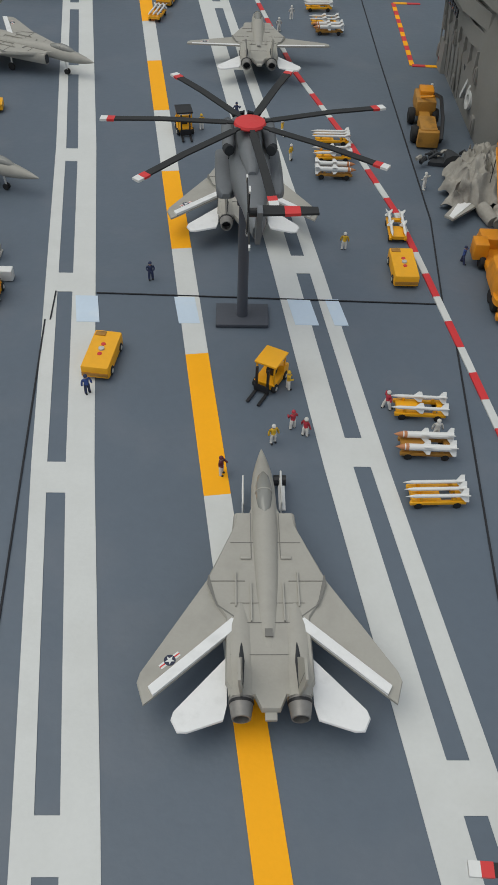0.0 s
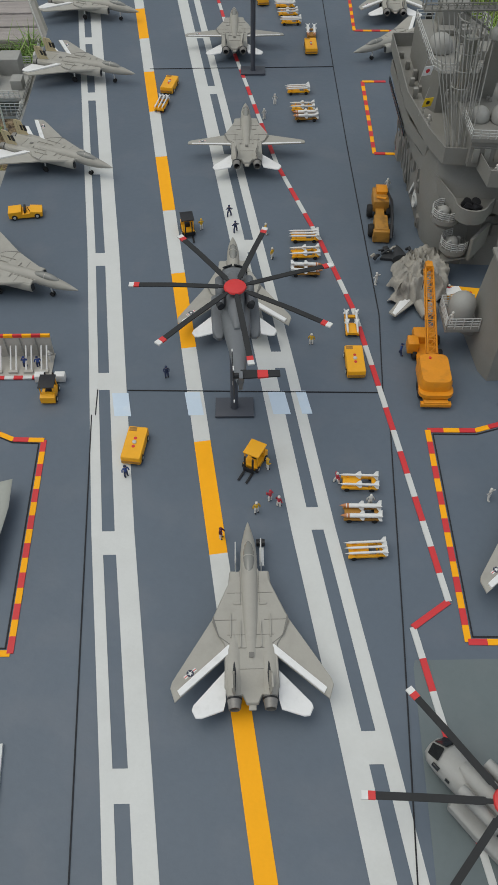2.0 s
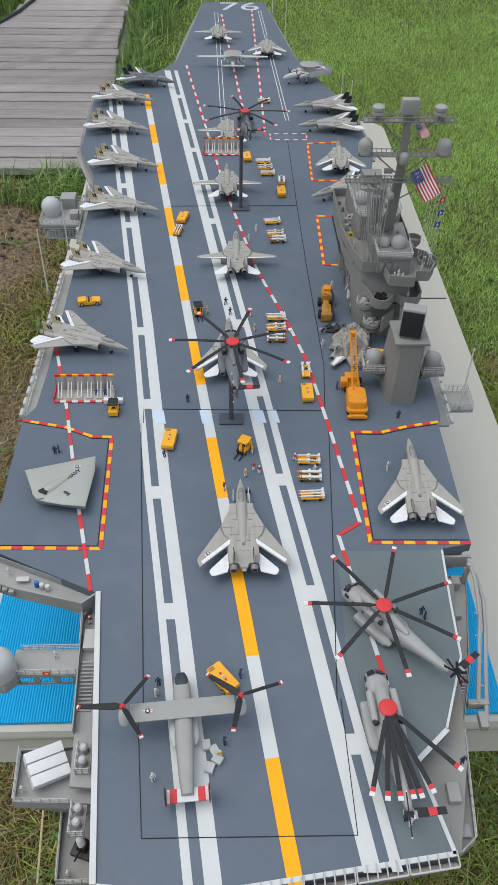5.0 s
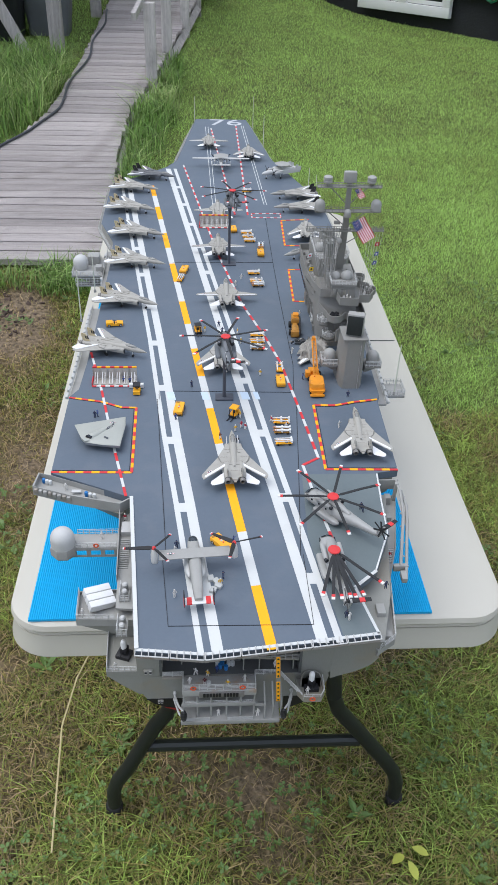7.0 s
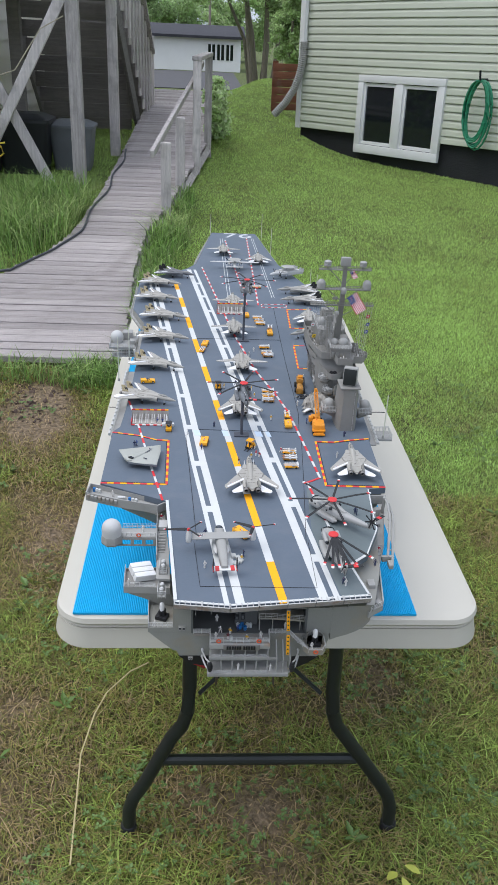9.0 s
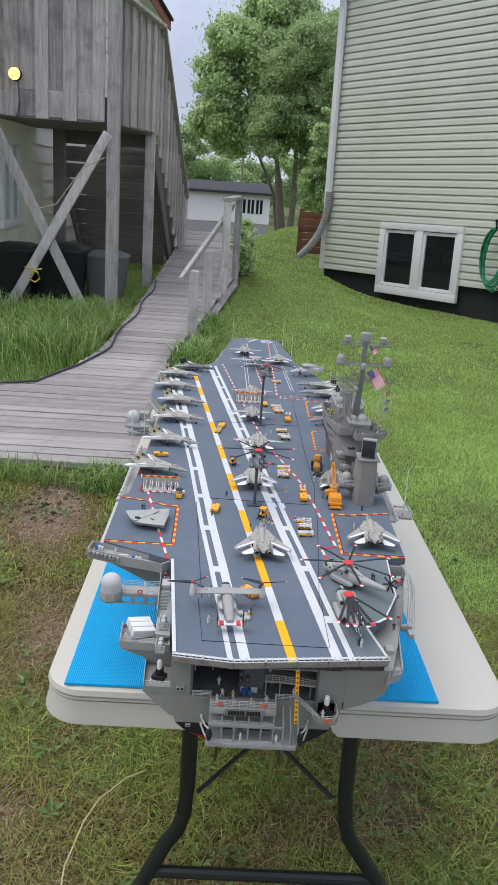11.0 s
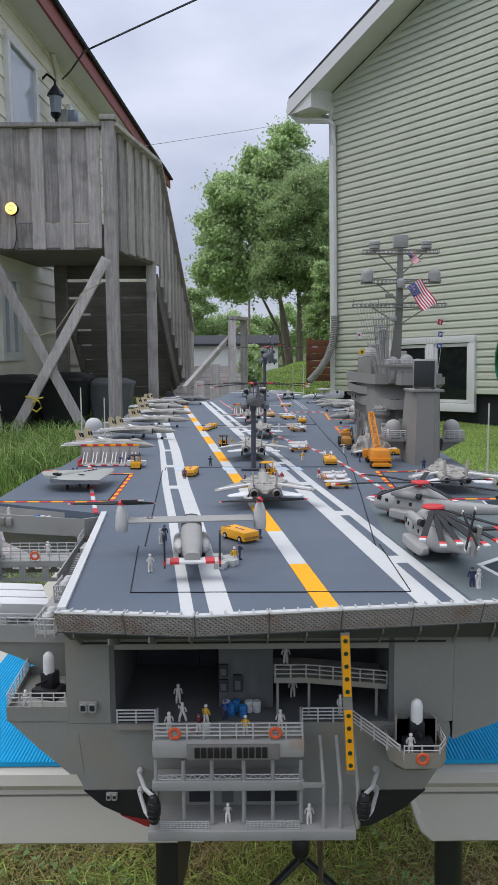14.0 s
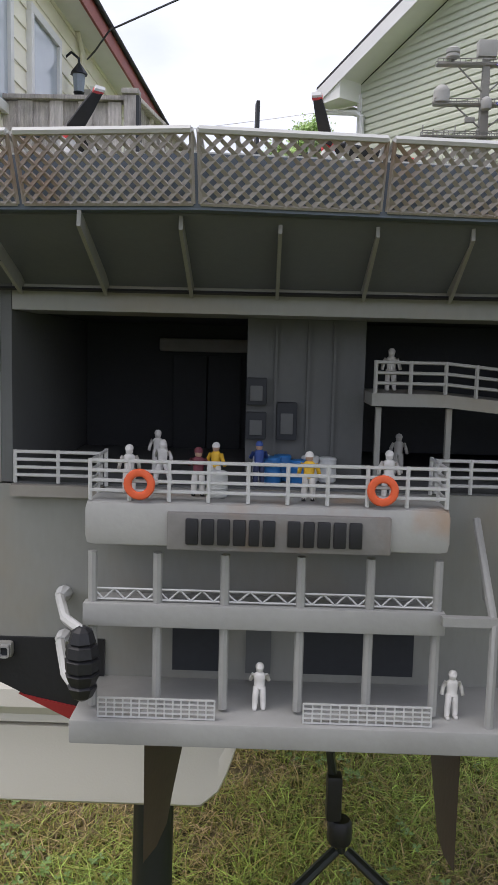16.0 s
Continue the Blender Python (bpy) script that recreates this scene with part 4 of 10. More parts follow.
# the raised deck with boarded sides and the stair that leads down behind it
deck_porch = thing("wooden_porch_deck", "raised grey weathered porch deck on posts with boarded railing", "deck")
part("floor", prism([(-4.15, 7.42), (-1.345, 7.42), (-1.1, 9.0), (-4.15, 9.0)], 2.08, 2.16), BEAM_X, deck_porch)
rng = random.Random(3)
x = -1.42
k = 0
while x > -4.4:
    w = rng.uniform(0.13, 0.15)
    off = 0.0 if k % 2 == 0 else 0.036
    zl = 2.09 + rng.uniform(-0.012, 0.012) + (0.0 if k % 2 == 0 else 0.25)
    if k % 2:
        part("board", box((x - w / 2, 7.407, 2.215), (w + 0.02, 0.02, 0.225), bevel=0.003), BOARD, deck_porch, smooth=0)
    part("board", box((x - w / 2, 7.375 + off, (zl + 3.22) / 2), (w - 0.012 if k % 2 == 0 else w + 0.02, 0.024, 3.22 - zl), bevel=0.003), BOARD, deck_porch, smooth=0)
    x -= w
    k += 1
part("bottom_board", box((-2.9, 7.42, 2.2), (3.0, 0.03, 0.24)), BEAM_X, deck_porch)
SIDE = ((-1.30, 7.45), (-1.06, 8.95))
for k in range(11):
    f = (k + 0.5) / 11
    px, py = SIDE[0][0] + (SIDE[1][0] - SIDE[0][0]) * f, SIDE[0][1] + (SIDE[1][1] - SIDE[0][1]) * f
    part("board", box((0.024 * (k % 2), 0, 2.66), (0.022, 0.112 if k % 2 else 0.205, 1.14), bevel=0.003), BOARD, deck_porch, at=pose(px - 0.03, py, rng.uniform(-0.02, 0.02), 0, 0, -9), smooth=0)
part("top_rail", box((-2.9, 7.40, 3.245), (3.1, 0.15, 0.04), bevel=0.005), BOARD, deck_porch)
part("top_rail", beam((-1.31, 7.35, 3.245), (-1.05, 9.0, 3.245), 0.12, 0.04), BOARD, deck_porch)
part("post", box((-1.335, 7.37, 1.72), (0.12, 0.12, 3.1), bevel=0.008), BEAM, deck_porch)
part("post_cap", box((-1.335, 7.37, 3.3), (0.16, 0.16, 0.05), bevel=0.01), BEAM, deck_porch)
part("post", box((-2.5, 6.99, 1.15), (0.115, 0.115, 1.99), bevel=0.008), BEAM, deck_porch)
part("joist", box((-2.5, 7.23, 2.08), (0.05, 0.36, 0.14), bevel=0.005), BEAM, deck_porch)
part("post", box((-1.14, 8.93, 1.6), (0.11, 0.11, 3.2), bevel=0.008), BEAM, deck_porch)
part("post", box((-2.2, 8.95, 1.2), (0.13, 0.13, 1.9), bevel=0.008), BEAM_X, deck_porch)
for a, b in (((-2.52, 7.385, 2.02), (-1.50, 7.385, 0.0)), ((-1.38, 7.33, 1.99), (-2.46, 7.33, 0.1))):
    part("brace", beam(a, b, 0.045, 0.098), BEAM, deck_porch)
for k in range(11):
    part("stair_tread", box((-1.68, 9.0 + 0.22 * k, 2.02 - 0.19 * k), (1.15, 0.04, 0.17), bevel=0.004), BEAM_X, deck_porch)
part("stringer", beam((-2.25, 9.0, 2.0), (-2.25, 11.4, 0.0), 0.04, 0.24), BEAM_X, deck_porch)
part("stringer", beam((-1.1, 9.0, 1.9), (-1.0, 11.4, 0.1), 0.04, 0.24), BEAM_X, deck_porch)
for k in range(20):
    f = k / 19
    px, py = -1.05 + 0.17 * f, 9.03 + 2.65 * f
    zt = 3.22 - 1.85 * f
    part("board", box((0.024 * (k % 2), 0, zt - 0.56), (0.022, 0.112 if k % 2 else 0.215, 1.12 + 0.1 * rng.random()), bevel=0.003), BOARD, deck_porch, at=pose(px - 0.03, py, 0, 0, 0, -4), smooth=0)
part("top_rail", beam((-1.05, 9.0, 3.25), (-0.88, 11.7, 1.38), 0.1, 0.04), BOARD, deck_porch)
part("post", box((-0.9, 11.75, 0.9), (0.1, 0.1, 1.4), bevel=0.008), BEAM, deck_porch)
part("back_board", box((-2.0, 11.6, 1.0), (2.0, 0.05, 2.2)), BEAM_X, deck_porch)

GLOW = bpy.data.materials.new("warm_lamp_glow")
GLOW.use_nodes = True
gb = GLOW.node_tree.nodes["Principled BSDF"]
gb.inputs["Base Color"].default_value = (1, 0.8, 0.4, 1)
gb.inputs["Emission Color"].default_value = (1, 0.55, 0.11, 1)
gb.inputs["Emission Strength"].default_value = 1.9
flood = thing("deck_flood_lamp", "lit warm yellow flood lamp on the porch boards", "lamp", at=pose(-2.27, 7.3, 2.457) @ Matrix.Scale(0.86, 4))
part("housing", lathe([(0.03, 0.05), (0.06, 0.02), (0.072, -0.03), (0.066, -0.034)], 16, pose(0, 0, 0, -90, 0, 0).inverted()), IRON, flood)
part("lens", lathe([(0.066, 0.0), (0.05, 0.016), (0.0, 0.024)], 16, pose(0, -0.03, 0, 90, 0, 0)), GLOW, flood)
part("cable", tube([(0.02, 0.04, -0.06), (0.03, 0.05, -0.3), (-0.02, 0.06, -0.48)], 0.006, 6), HOSE_BLACK, flood)

BIN = mat("black_bin_plastic", (0.014, 0.016, 0.018), 0.45, vary=0.3, scale=6)
for bx, by, s in ((-2.45, 7.75, 1.0), (-1.95, 7.85, 1.0), (-1.5, 8.1, 0.85)):
    bin_ = thing("rubbish_bin", ("black" if s == 1.0 else "grey") + " plastic rubbish bin under the porch", "bin", group="bins under the porch", at=pose(bx, by, ground_z(bx, by)))
    BIN_ = BIN if s == 1.0 else mat("grey_bin_plastic", (0.13, 0.14, 0.145), 0.5, vary=0.2, scale=6)
    part("body", loft([[(x * s, y * s, z) for x, y, z in [(px * f, py * f, h) for px, py in rounded(-0.27, 0.27, -0.24, 0.24, 0.06, 3)]] for h, f in ((0, 0.8), (0.45 * s, 0.98), (0.5 * s, 1.02))]), BIN_, bin_)
    part("lid", loft([[(px * f * s, py * f * s, h) for px, py in rounded(-0.29, 0.29, -0.26, 0.26, 0.06, 3)] for h, f in ((0.5 * s, 1.0), (0.53 * s, 1.0), (0.58 * s, 0.6))]), BIN_, bin_)
solo("yellow_rope", tube([(-2.2, 7.27, 0.66), (-2.13, 7.27, 0.645), (-2.07, 7.27, 0.61), (-2.05, 7.27, 0.55), (-2.1, 7.27, 0.51), (-2.15, 7.27, 0.54), (-2.13, 7.27, 0.6), (-2.08, 7.27, 0.64), (-2.03, 7.275, 0.65)], 0.009, 6), mat("yellow_rope", (0.7, 0.55, 0.05), 0.7), "yellow rope tied round the porch braces", "rope")
solo("hanging_cord", tube([(-2.2, 7.15, 1.28), (-2.0, 7.15, 1.25), (-1.85, 7.15, 1.3), (-1.6, 7.18, 1.65), (-1.4, 7.25, 1.76)], 0.006, 6), mat("pale_cord", (0.4, 0.36, 0.26), 0.7), "pale cord looped between the porch braces", "cord")

# ---- the green house ----
GM = pose(1.353, 12.4, 0.411, -1.31, -0.52, 0) @ pose(0, 0, 0, 0, 0, -51.6) @ pose(0.19, 0, -0.44)  # x along the wall, y into the house
green_house = thing("green_house", "sage green vinyl sided house with white trim and black foundation", "house", at=GM)
EAVE, PITCH, HALF, GX = 5.07, 0.42, 4.6, -0.19
part("wall", loft([[(GX, y, 0.44), (GX + 2 * HALF, y, 0.44), (GX + 2 * HALF, y, EAVE), (GX + HALF, y, EAVE + PITCH * HALF), (GX, y, EAVE)] for y in (0.0, 9.0)]), GREEN_SIDING, green_house)
part("foundation", box((GX + HALF, 4.5, -0.05), (2 * HALF - 0.04, 8.9, 1.0)), FOUNDATION, green_house)
z = 0.44
while z < EAVE + PITCH * HALF - 0.1:
    st = 0.1005
    x0 = GX + (0.06 if z + st < EAVE else (z + st - EAVE) / PITCH + 0.02)
    x9 = 2 * HALF + 2 * GX - x0
    segs = [(x0, x9)]
    if z + st > 0.12 and z < 1.22:
        segs = [(x0, 1.07), (2.56, x9)]
    for a, b in segs:
        ring = lambda u: [(u, 0.0, z + 0.014), (u, -0.014, z + 0.012), (u, -0.02, z), (u, -0.0225, z + 0.006), (u, -0.018, z + 0.06), (u, -0.004, z + st - 0.004), (u, 0.0, z + st)]
        part("siding_course", loft([ring(a), ring(b)]), GREEN_SIDING, green_house, smooth=0)
    z += st
part("corner_board", box((GX + 0.02, -0.014, 2.68), (0.08, 0.05, 4.5)), WHITE_PAINT, green_house)
gw = part("window", box((1.815, -0.006, 0.715), (1.3, 0.008, 0.86)), DARK_GLASS, green_house)
for c, s in (((1.815, 1.184), (1.51, 0.094)), ((1.815, 0.249), (1.51, 0.114)), ((1.11, 0.72), (0.1, 0.828)), ((2.52, 0.72), (0.1, 0.828)), ((1.815, 0.72), (0.13, 0.828))):
    part("window_frame", box((c[0], -0.03, c[1]), (s[0], 0.06, s[1]), bevel=0.006), WHITE_PAINT, gw)
for c in (1.455, 2.175):
    for dx, dz, sx, sz in ((0, 0.385, 0.6, 0.045), (0, -0.385, 0.6, 0.045), (-0.277, 0, 0.045, 0.73), (0.277, 0, 0.045, 0.73)):
        part("sash", box((c + dx, -0.02, 0.72 + dz), (sx, 0.03, sz), bevel=0.004), WHITE_PAINT, gw)
# roof with overhanging rakes
OV, OE = 0.45, 0.5
for s in (0, 1):
    prof = lambda y: [(GX - OE, y, EAVE - PITCH * OE + 0.12), (GX - OE, y, EAVE - PITCH * OE + 0.22), (GX + HALF, y, EAVE + PITCH * HALF + 0.3), (GX + HALF, y, EAVE + PITCH * HALF + 0.16)]
    mm = Matrix() if s == 0 else Matrix.Translation((2 * HALF + 2 * GX, 0, 0)) @ Matrix.Diagonal((-1, 1, 1, 1))
    part("roof", loft([prof(-OV), prof(9.3)], mm), ROOF, green_house)
    part("bargeboard", loft([[(GX - OE - 0.01, y, EAVE - PITCH * OE - 0.06), (GX - OE - 0.01, y, EAVE - PITCH * OE + 0.15), (GX + HALF, y, EAVE + PITCH * HALF + 0.2), (GX + HALF, y, EAVE + PITCH * HALF + 0.0)] for y in (-OV - 0.025, -OV)], mm), WHITE_PAINT, green_house)
    part("soffit", loft([[(GX - OE, y, EAVE - PITCH * OE + 0.02), (GX - OE, y, EAVE - PITCH * OE + 0.05), (GX + HALF, y, EAVE + PITCH * HALF + 0.05), (GX + HALF, y, EAVE + PITCH * HALF + 0.02)] for y in (-OV, 0.0)], mm), SOFFIT, green_house)
part("eave_return", loft([[(GX - OE, y, EAVE - PITCH * OE - 0.055), (GX + 0.02, y, EAVE - PITCH * OE - 0.055), (GX + 0.02, y, EAVE + 0.03), (GX - OE, y, EAVE - PITCH * OE + 0.06)] for y in (-OV + 0.002, 0.0)]), SOFFIT, green_house)
part("gutter", box((GX - OE - 0.06, 4.4, EAVE - 0.16), (0.12, 9.6, 0.1), bevel=0.01), WHITE_PAINT, green_house)
part("downspout", tube([(GX - OE - 0.05, -OV + 0.1, EAVE - 0.22), (GX - OE + 0.05, -0.3, EAVE - 0.34), (GX + 0.02, -0.08, EAVE - 0.42), (GX + 0.12, -0.07, EAVE - 0.5), (GX + 0.12, -0.07, EAVE - 0.8), (GX + 0.12, -0.07, 1.6)], 0.042, 6), WHITE_PAINT, green_house)
fl = bmesh.new()
bend = [(GX + x, y, z) for x, y, z in ((0.12, -0.07, 1.64), (0.115, -0.07, 1.42), (0.08, -0.09, 1.2), (0.02, -0.14, 0.98), (-0.08, -0.22, 0.78), (-0.22, -0.32, 0.6))]
rings = []
for i in range(81):
    f = i / 80 * (len(bend) - 1)
    a = Vector(bend[min(int(f), len(bend) - 2)]).lerp(Vector(bend[min(int(f), len(bend) - 2) + 1]), f - min(int(f), len(bend) - 2))
    d = (Vector(bend[min(int(f), len(bend) - 2) + 1]) - Vector(bend[min(int(f), len(bend) - 2)])).normalized()
    q = d.to_track_quat("Z", "Y").to_matrix()
    r = 0.062 if i % 2 else 0.05
    rings.append([a + q @ Vector((r * math.cos(t), r * math.sin(t), 0)) for t in [2 * math.pi * j / 10 for j in range(10)]])
part("flexible_spout", loft(rings), GREY, green_house, "grey corrugated downspout hose", smooth=0)
HOSE_GREEN = mat("green_hose", (0.02, 0.22, 0.11), 0.45, vary=0.2)
coil = thing("coiled_hose", "green garden hose coiled on a wall hook", "hose", at=GM @ pose(3.12, -0.12, 0.9))
for k in range(7):
    r = 0.2 + 0.018 * (k % 4)
    part("loop", tube([(r * 0.75 * math.sin(a) + 0.012 * k, -0.02 * (k % 3), -0.36 * (1 - math.cos(a)) * (0.95 + 0.03 * k) + 0.34) for a in [2 * math.pi * j / 20 for j in range(21)]], 0.012, 6), HOSE_GREEN, coil)
part("hook", tube([(0.05, 0.12, 0.35), (0.05, -0.06, 0.35), (0.05, -0.08, 0.45)], 0.015, 6), IRON, coil)

FENCE = wood_material("red_brown_fence", (0.22, 0.085, 0.05), (0.6, 6, 6))
fence = thing("board_fence", "red-brown horizontal board fence beside the green house", "fence")
for k in range(6):
    part("board", box((1.4, 14.2, 0.56 + 0.125 * k), (0.7, 0.025, 0.118), bevel=0.004), FENCE, fence, at=pose(0, 0, 0))
part("post", box((1.1, 14.26, 0.78), (0.09, 0.09, 1.0)), FENCE, fence)
part("post", box((1.72, 14.26, 0.78), (0.09, 0.09, 1.0)), FENCE, fence)

# ---- trees and the far house ----
BARK = mat("grey_bark", (0.24, 0.205, 0.165), 0.9, vary=0.3, scale=6, fine=40, bump=0.6, stretch=(3, 3, 0.7))


LEAF = blade_material("maple_leaves", [(0.1, (0.33, 0.48, 0.18)), (0.45, (0.5, 0.65, 0.3)), (0.85, (0.68, 0.78, 0.48))], lo=0.6, hi=1.35)
LEAF_DARK = blade_material("small_dark_leaves", [(0.1, (0.26, 0.38, 0.155)), (0.5, (0.4, 0.53, 0.24)), (0.85, (0.58, 0.68, 0.38))], lo=0.6, hi=1.35)


def leafage(name, clumps, count, size, seed, material, parent):
    """A crown: many small leaves gathered in clumps."""
    rng = np.random.default_rng(seed)
    w = np.array([c[3] ** 2 for c in clumps])
    pick = rng.choice(len(clumps), count, p=w / w.sum())
    cl = np.array(clumps)[pick]
    d = rng.normal(size=(count, 3))
    d /= np.linalg.norm(d, axis=1)[:, None]
    r = np.where(rng.uniform(size=count) < 0.75, rng.uniform(0.1, 1.05, count), np.abs(rng.normal(0.8, 0.5, count)))
    c = cl[:, :3] + d * (cl[:, 3] * r)[:, None] * np.array([1, 1, 0.75])
    a = rng.normal(size=(count, 3))
    a /= np.linalg.norm(a, axis=1)[:, None]
    b = np.cross(a, rng.normal(size=(count, 3)))
    b /= np.linalg.norm(b, axis=1)[:, None]
    s = size * rng.uniform(0.6, 1.3, count)[:, None]
    v = np.stack([c - a * s, c + b * s * 0.55, c + a * s, c - b * s * 0.55], 1)
    f = np.arange(count * 4).reshape(-1, 4)
    me = bpy.data.meshes.new(name)
    me.from_pydata(v.reshape(-1, 3).tolist(), [], f.tolist())
    me.materials.append(material)
    ob = new(name, me)
    ob.parent = parent
    return ob


def tree(label, x, y, trunks, clumps, count, size, seed, material, base=None):
    t = thing("tree", label, "tree", at=pose(x, y, (ground_z(x, y) if base is None else base) - 0.05))
    for pts, r0, r1 in trunks:
        part("trunk", tube(pts, r0, 8, r1), BARK, t)
    leafage("crown", clumps, count, size, seed, material, t)
    return t


rng = random.Random(21)


def lobes(spec, depth, per, r0, r1):
    """Clumps spread through the rounded masses of a crown, most of them near its outside."""
    out = []
    for cx, cz, rx, rz in spec:
        for _ in range(max(4, int(per * rx * rz))):
            d = Vector((rng.gauss(0, 1), rng.gauss(0, 1), rng.gauss(0, 1))).normalized() * rng.uniform(0.35, 1.0) ** 0.6
            out.append((cx + d.x * rx, d.y * depth, cz + d.z * rz, rng.uniform(r0, r1)))
    return out


cl = lobes([(1.12, 5.75, 0.42, 0.6), (0.5, 5.25, 0.7, 0.6), (-0.4, 4.65, 0.6, 0.6), (0.3, 4.3, 1.0, 0.75), (-0.72, 3.7, 0.55, 0.5), (-0.75, 2.8, 0.6, 0.5), (0.05, 3.2, 0.85, 0.7), (1.4, 4.7, 0.75, 0.8), (-0.25, 2.25, 0.45, 0.3), (1.95, 5.0, 0.22, 0.5)], 0.8, 62, 0.17, 0.4)
tree("tall leafy maple with several trunks behind the lawn", 0.0, 21.5,
     [([(1.15, 0, 0), (1.0, 0, 1.2), (0.7, 0, 2.6), (0.5, 0, 4.2)], 0.09, 0.03), ([(1.35, 0, 0), (1.4, 0, 1.0), (1.35, 0, 2.4), (1.2, 0, 4.4)], 0.1, 0.03), ([(1.0, 0, 0), (0.85, 0.1, 1.0), (0.45, 0, 1.8), (0.0, 0.1, 2.7)], 0.06, 0.02), ([(1.6, 0.1, 0), (1.7, 0.1, 0.9), (1.75, 0, 2.0), (1.75, 0, 3.2)], 0.08, 0.03)],
     cl, 190000, 0.05, 31, LEAF, 0.55)
cl = lobes([(0.0, 2.9, 0.9, 0.95), (-0.05, 3.9, 0.72, 0.7), (0.3, 4.55, 0.5, 0.5), (-0.55, 2.4, 0.5, 0.55), (0.6, 2.3, 0.5, 0.7), (0.7, 3.6, 0.4, 0.7)], 0.7, 85, 0.15, 0.32)
tree("rounded dark green tree with fine leaves before the taller maple", 1.15, 20.0, [([(0.1, 0, 0), (0.15, 0, 1.2), (0.1, 0, 3.6)], 0.08, 0.02), ([(-0.15, 0, 0), (-0.3, 0, 1.0), (-0.4, 0, 2.2)], 0.05, 0.02), ([(0.3, 0, 0), (0.45, 0, 1.0), (0.5, 0, 2.2)], 0.05, 0.02)], cl, 130000, 0.034, 36, LEAF_DARK, 0.55)
cl = lobes([(0.0, 1.1, 0.4, 0.9), (0.1, 1.9, 0.3, 0.8), (0.3, 0.6, 0.4, 0.6)], 0.35, 130, 0.07, 0.15)
tree("dense upright bush against the green house", 1.72, 18.2, [([(0, 0, 0), (0, 0, 1.5)], 0.05, 0.02)], cl, 34000, 0.034, 32, LEAF)
cl = [(rng.gauss(0, 0.05), rng.gauss(0, 0.5), rng.uniform(0.05, 0.75), rng.uniform(0.05, 0.13)) for _ in range(34)]
tree("green shrub beside the ramp railing", 0.05, 10.3, [([(0, 0, 0), (0, 0, 0.5)], 0.02, 0.008)], cl, 5000, 0.035, 33, LEAF)
for k, (tx, ty, h, w, n) in enumerate(((-5.6, 74, 7.2, 2.4, 34), (-2.4, 76, 4.9, 2.6, 30), (1.4, 78, 4.6, 3.0, 30), (5.0, 76, 6.0, 2.8, 30), (-12, 72, 8.0, 3.4, 34), (11, 74, 8, 3.4, 34), (-7.5, 66, 5.0, 1.6, 14))):
    s = 1.0 if k < 6 else 0.4
    cl = [(rng.gauss(0, w * 0.5), rng.gauss(0, w * 0.4), rng.uniform(0.25, 1.0) * h, rng.uniform(0.5, 1.0) * s) for _ in range(n)]
    tree("distant green broadleaf tree behind the gardens", tx, ty, [([(0, 0, 0), (0, 0, h * 0.7)], 0.15 * s, 0.05)], cl, 22000, 0.11 * s, 40 + k, LEAF if k % 2 else LEAF_DARK)
solo("driveway", box((-8.4, 47, -0.69), (20, 17, 0.05)), mat("far_asphalt", (0.07, 0.068, 0.068), 0.9, vary=0.15, scale=2, fine=30), "dark asphalt driveway before the white bungalow", "driveway", kind="structure")
BUNGALOW_WHITE = mat("bungalow_white", (0.86, 0.85, 0.8), 0.5, vary=0.04, scale=2)
far_house = thing("white_bungalow", "distant white bungalow with dark roof beyond the lawn", "house", at=pose(-1.6, 60, -0.75) @ Matrix.Scale(1.32, 4))
part("wall", box((0, 0, 0.75), (5.6, 4, 1.6)), BUNGALOW_WHITE, far_house)
part("roof", loft([[(-3.0, y, 1.5), (3.0, y, 1.5), (3.0, y, 1.62), (-3.0, y, 1.62)] if abs(y) > 1 else [(-3.0, y, 2.0), (3.0, y, 2.0), (3.0, y, 2.1), (-3.0, y, 2.1)] for y in (-2.4, 0.0, 2.4)]), ROOF, far_house)
for wx, ww in ((1.35, 0.34), (1.8, 0.34), (2.25, 0.34)):
    wn = part("window", box((wx, -2.01, 0.9), (ww, 0.04, 0.7)), DARK_GLASS, far_house)
    part("window_frame", box((wx, -2.02, 1.28), (ww + 0.12, 0.08, 0.06)), WHITE_PAINT, wn)
    part("window_frame", box((wx, -2.02, 0.9), (0.06, 0.08, 0.7)), WHITE_PAINT, wn)
solo("utility_pole", tube([(0.05, 66, -0.8), (0.05, 66, 5.0)], 0.09, 8), BARK, "distant grey wooden utility pole", "pole")
solo("overhead_cable", tube([(-2.4, 10.3, 4.6), (-2.2, 9.85, 4.55), (-1.955, 9.5, 4.66), (-0.62, 9.0, 5.015), (2.06, 8.0, 5.73)], 0.012, 5), HOSE_BLACK, "black overhead cable from the cream house", "cable")
solo("overhead_cable", tube([(-1.9, 11.5, 3.99), (0.0, 11.5, 4.255), (0.78, 11.5, 4.375), (1.2, 11.5, 4.45)], 0.0035, 5), BEAM, "thin overhead cable between the houses", "cable")

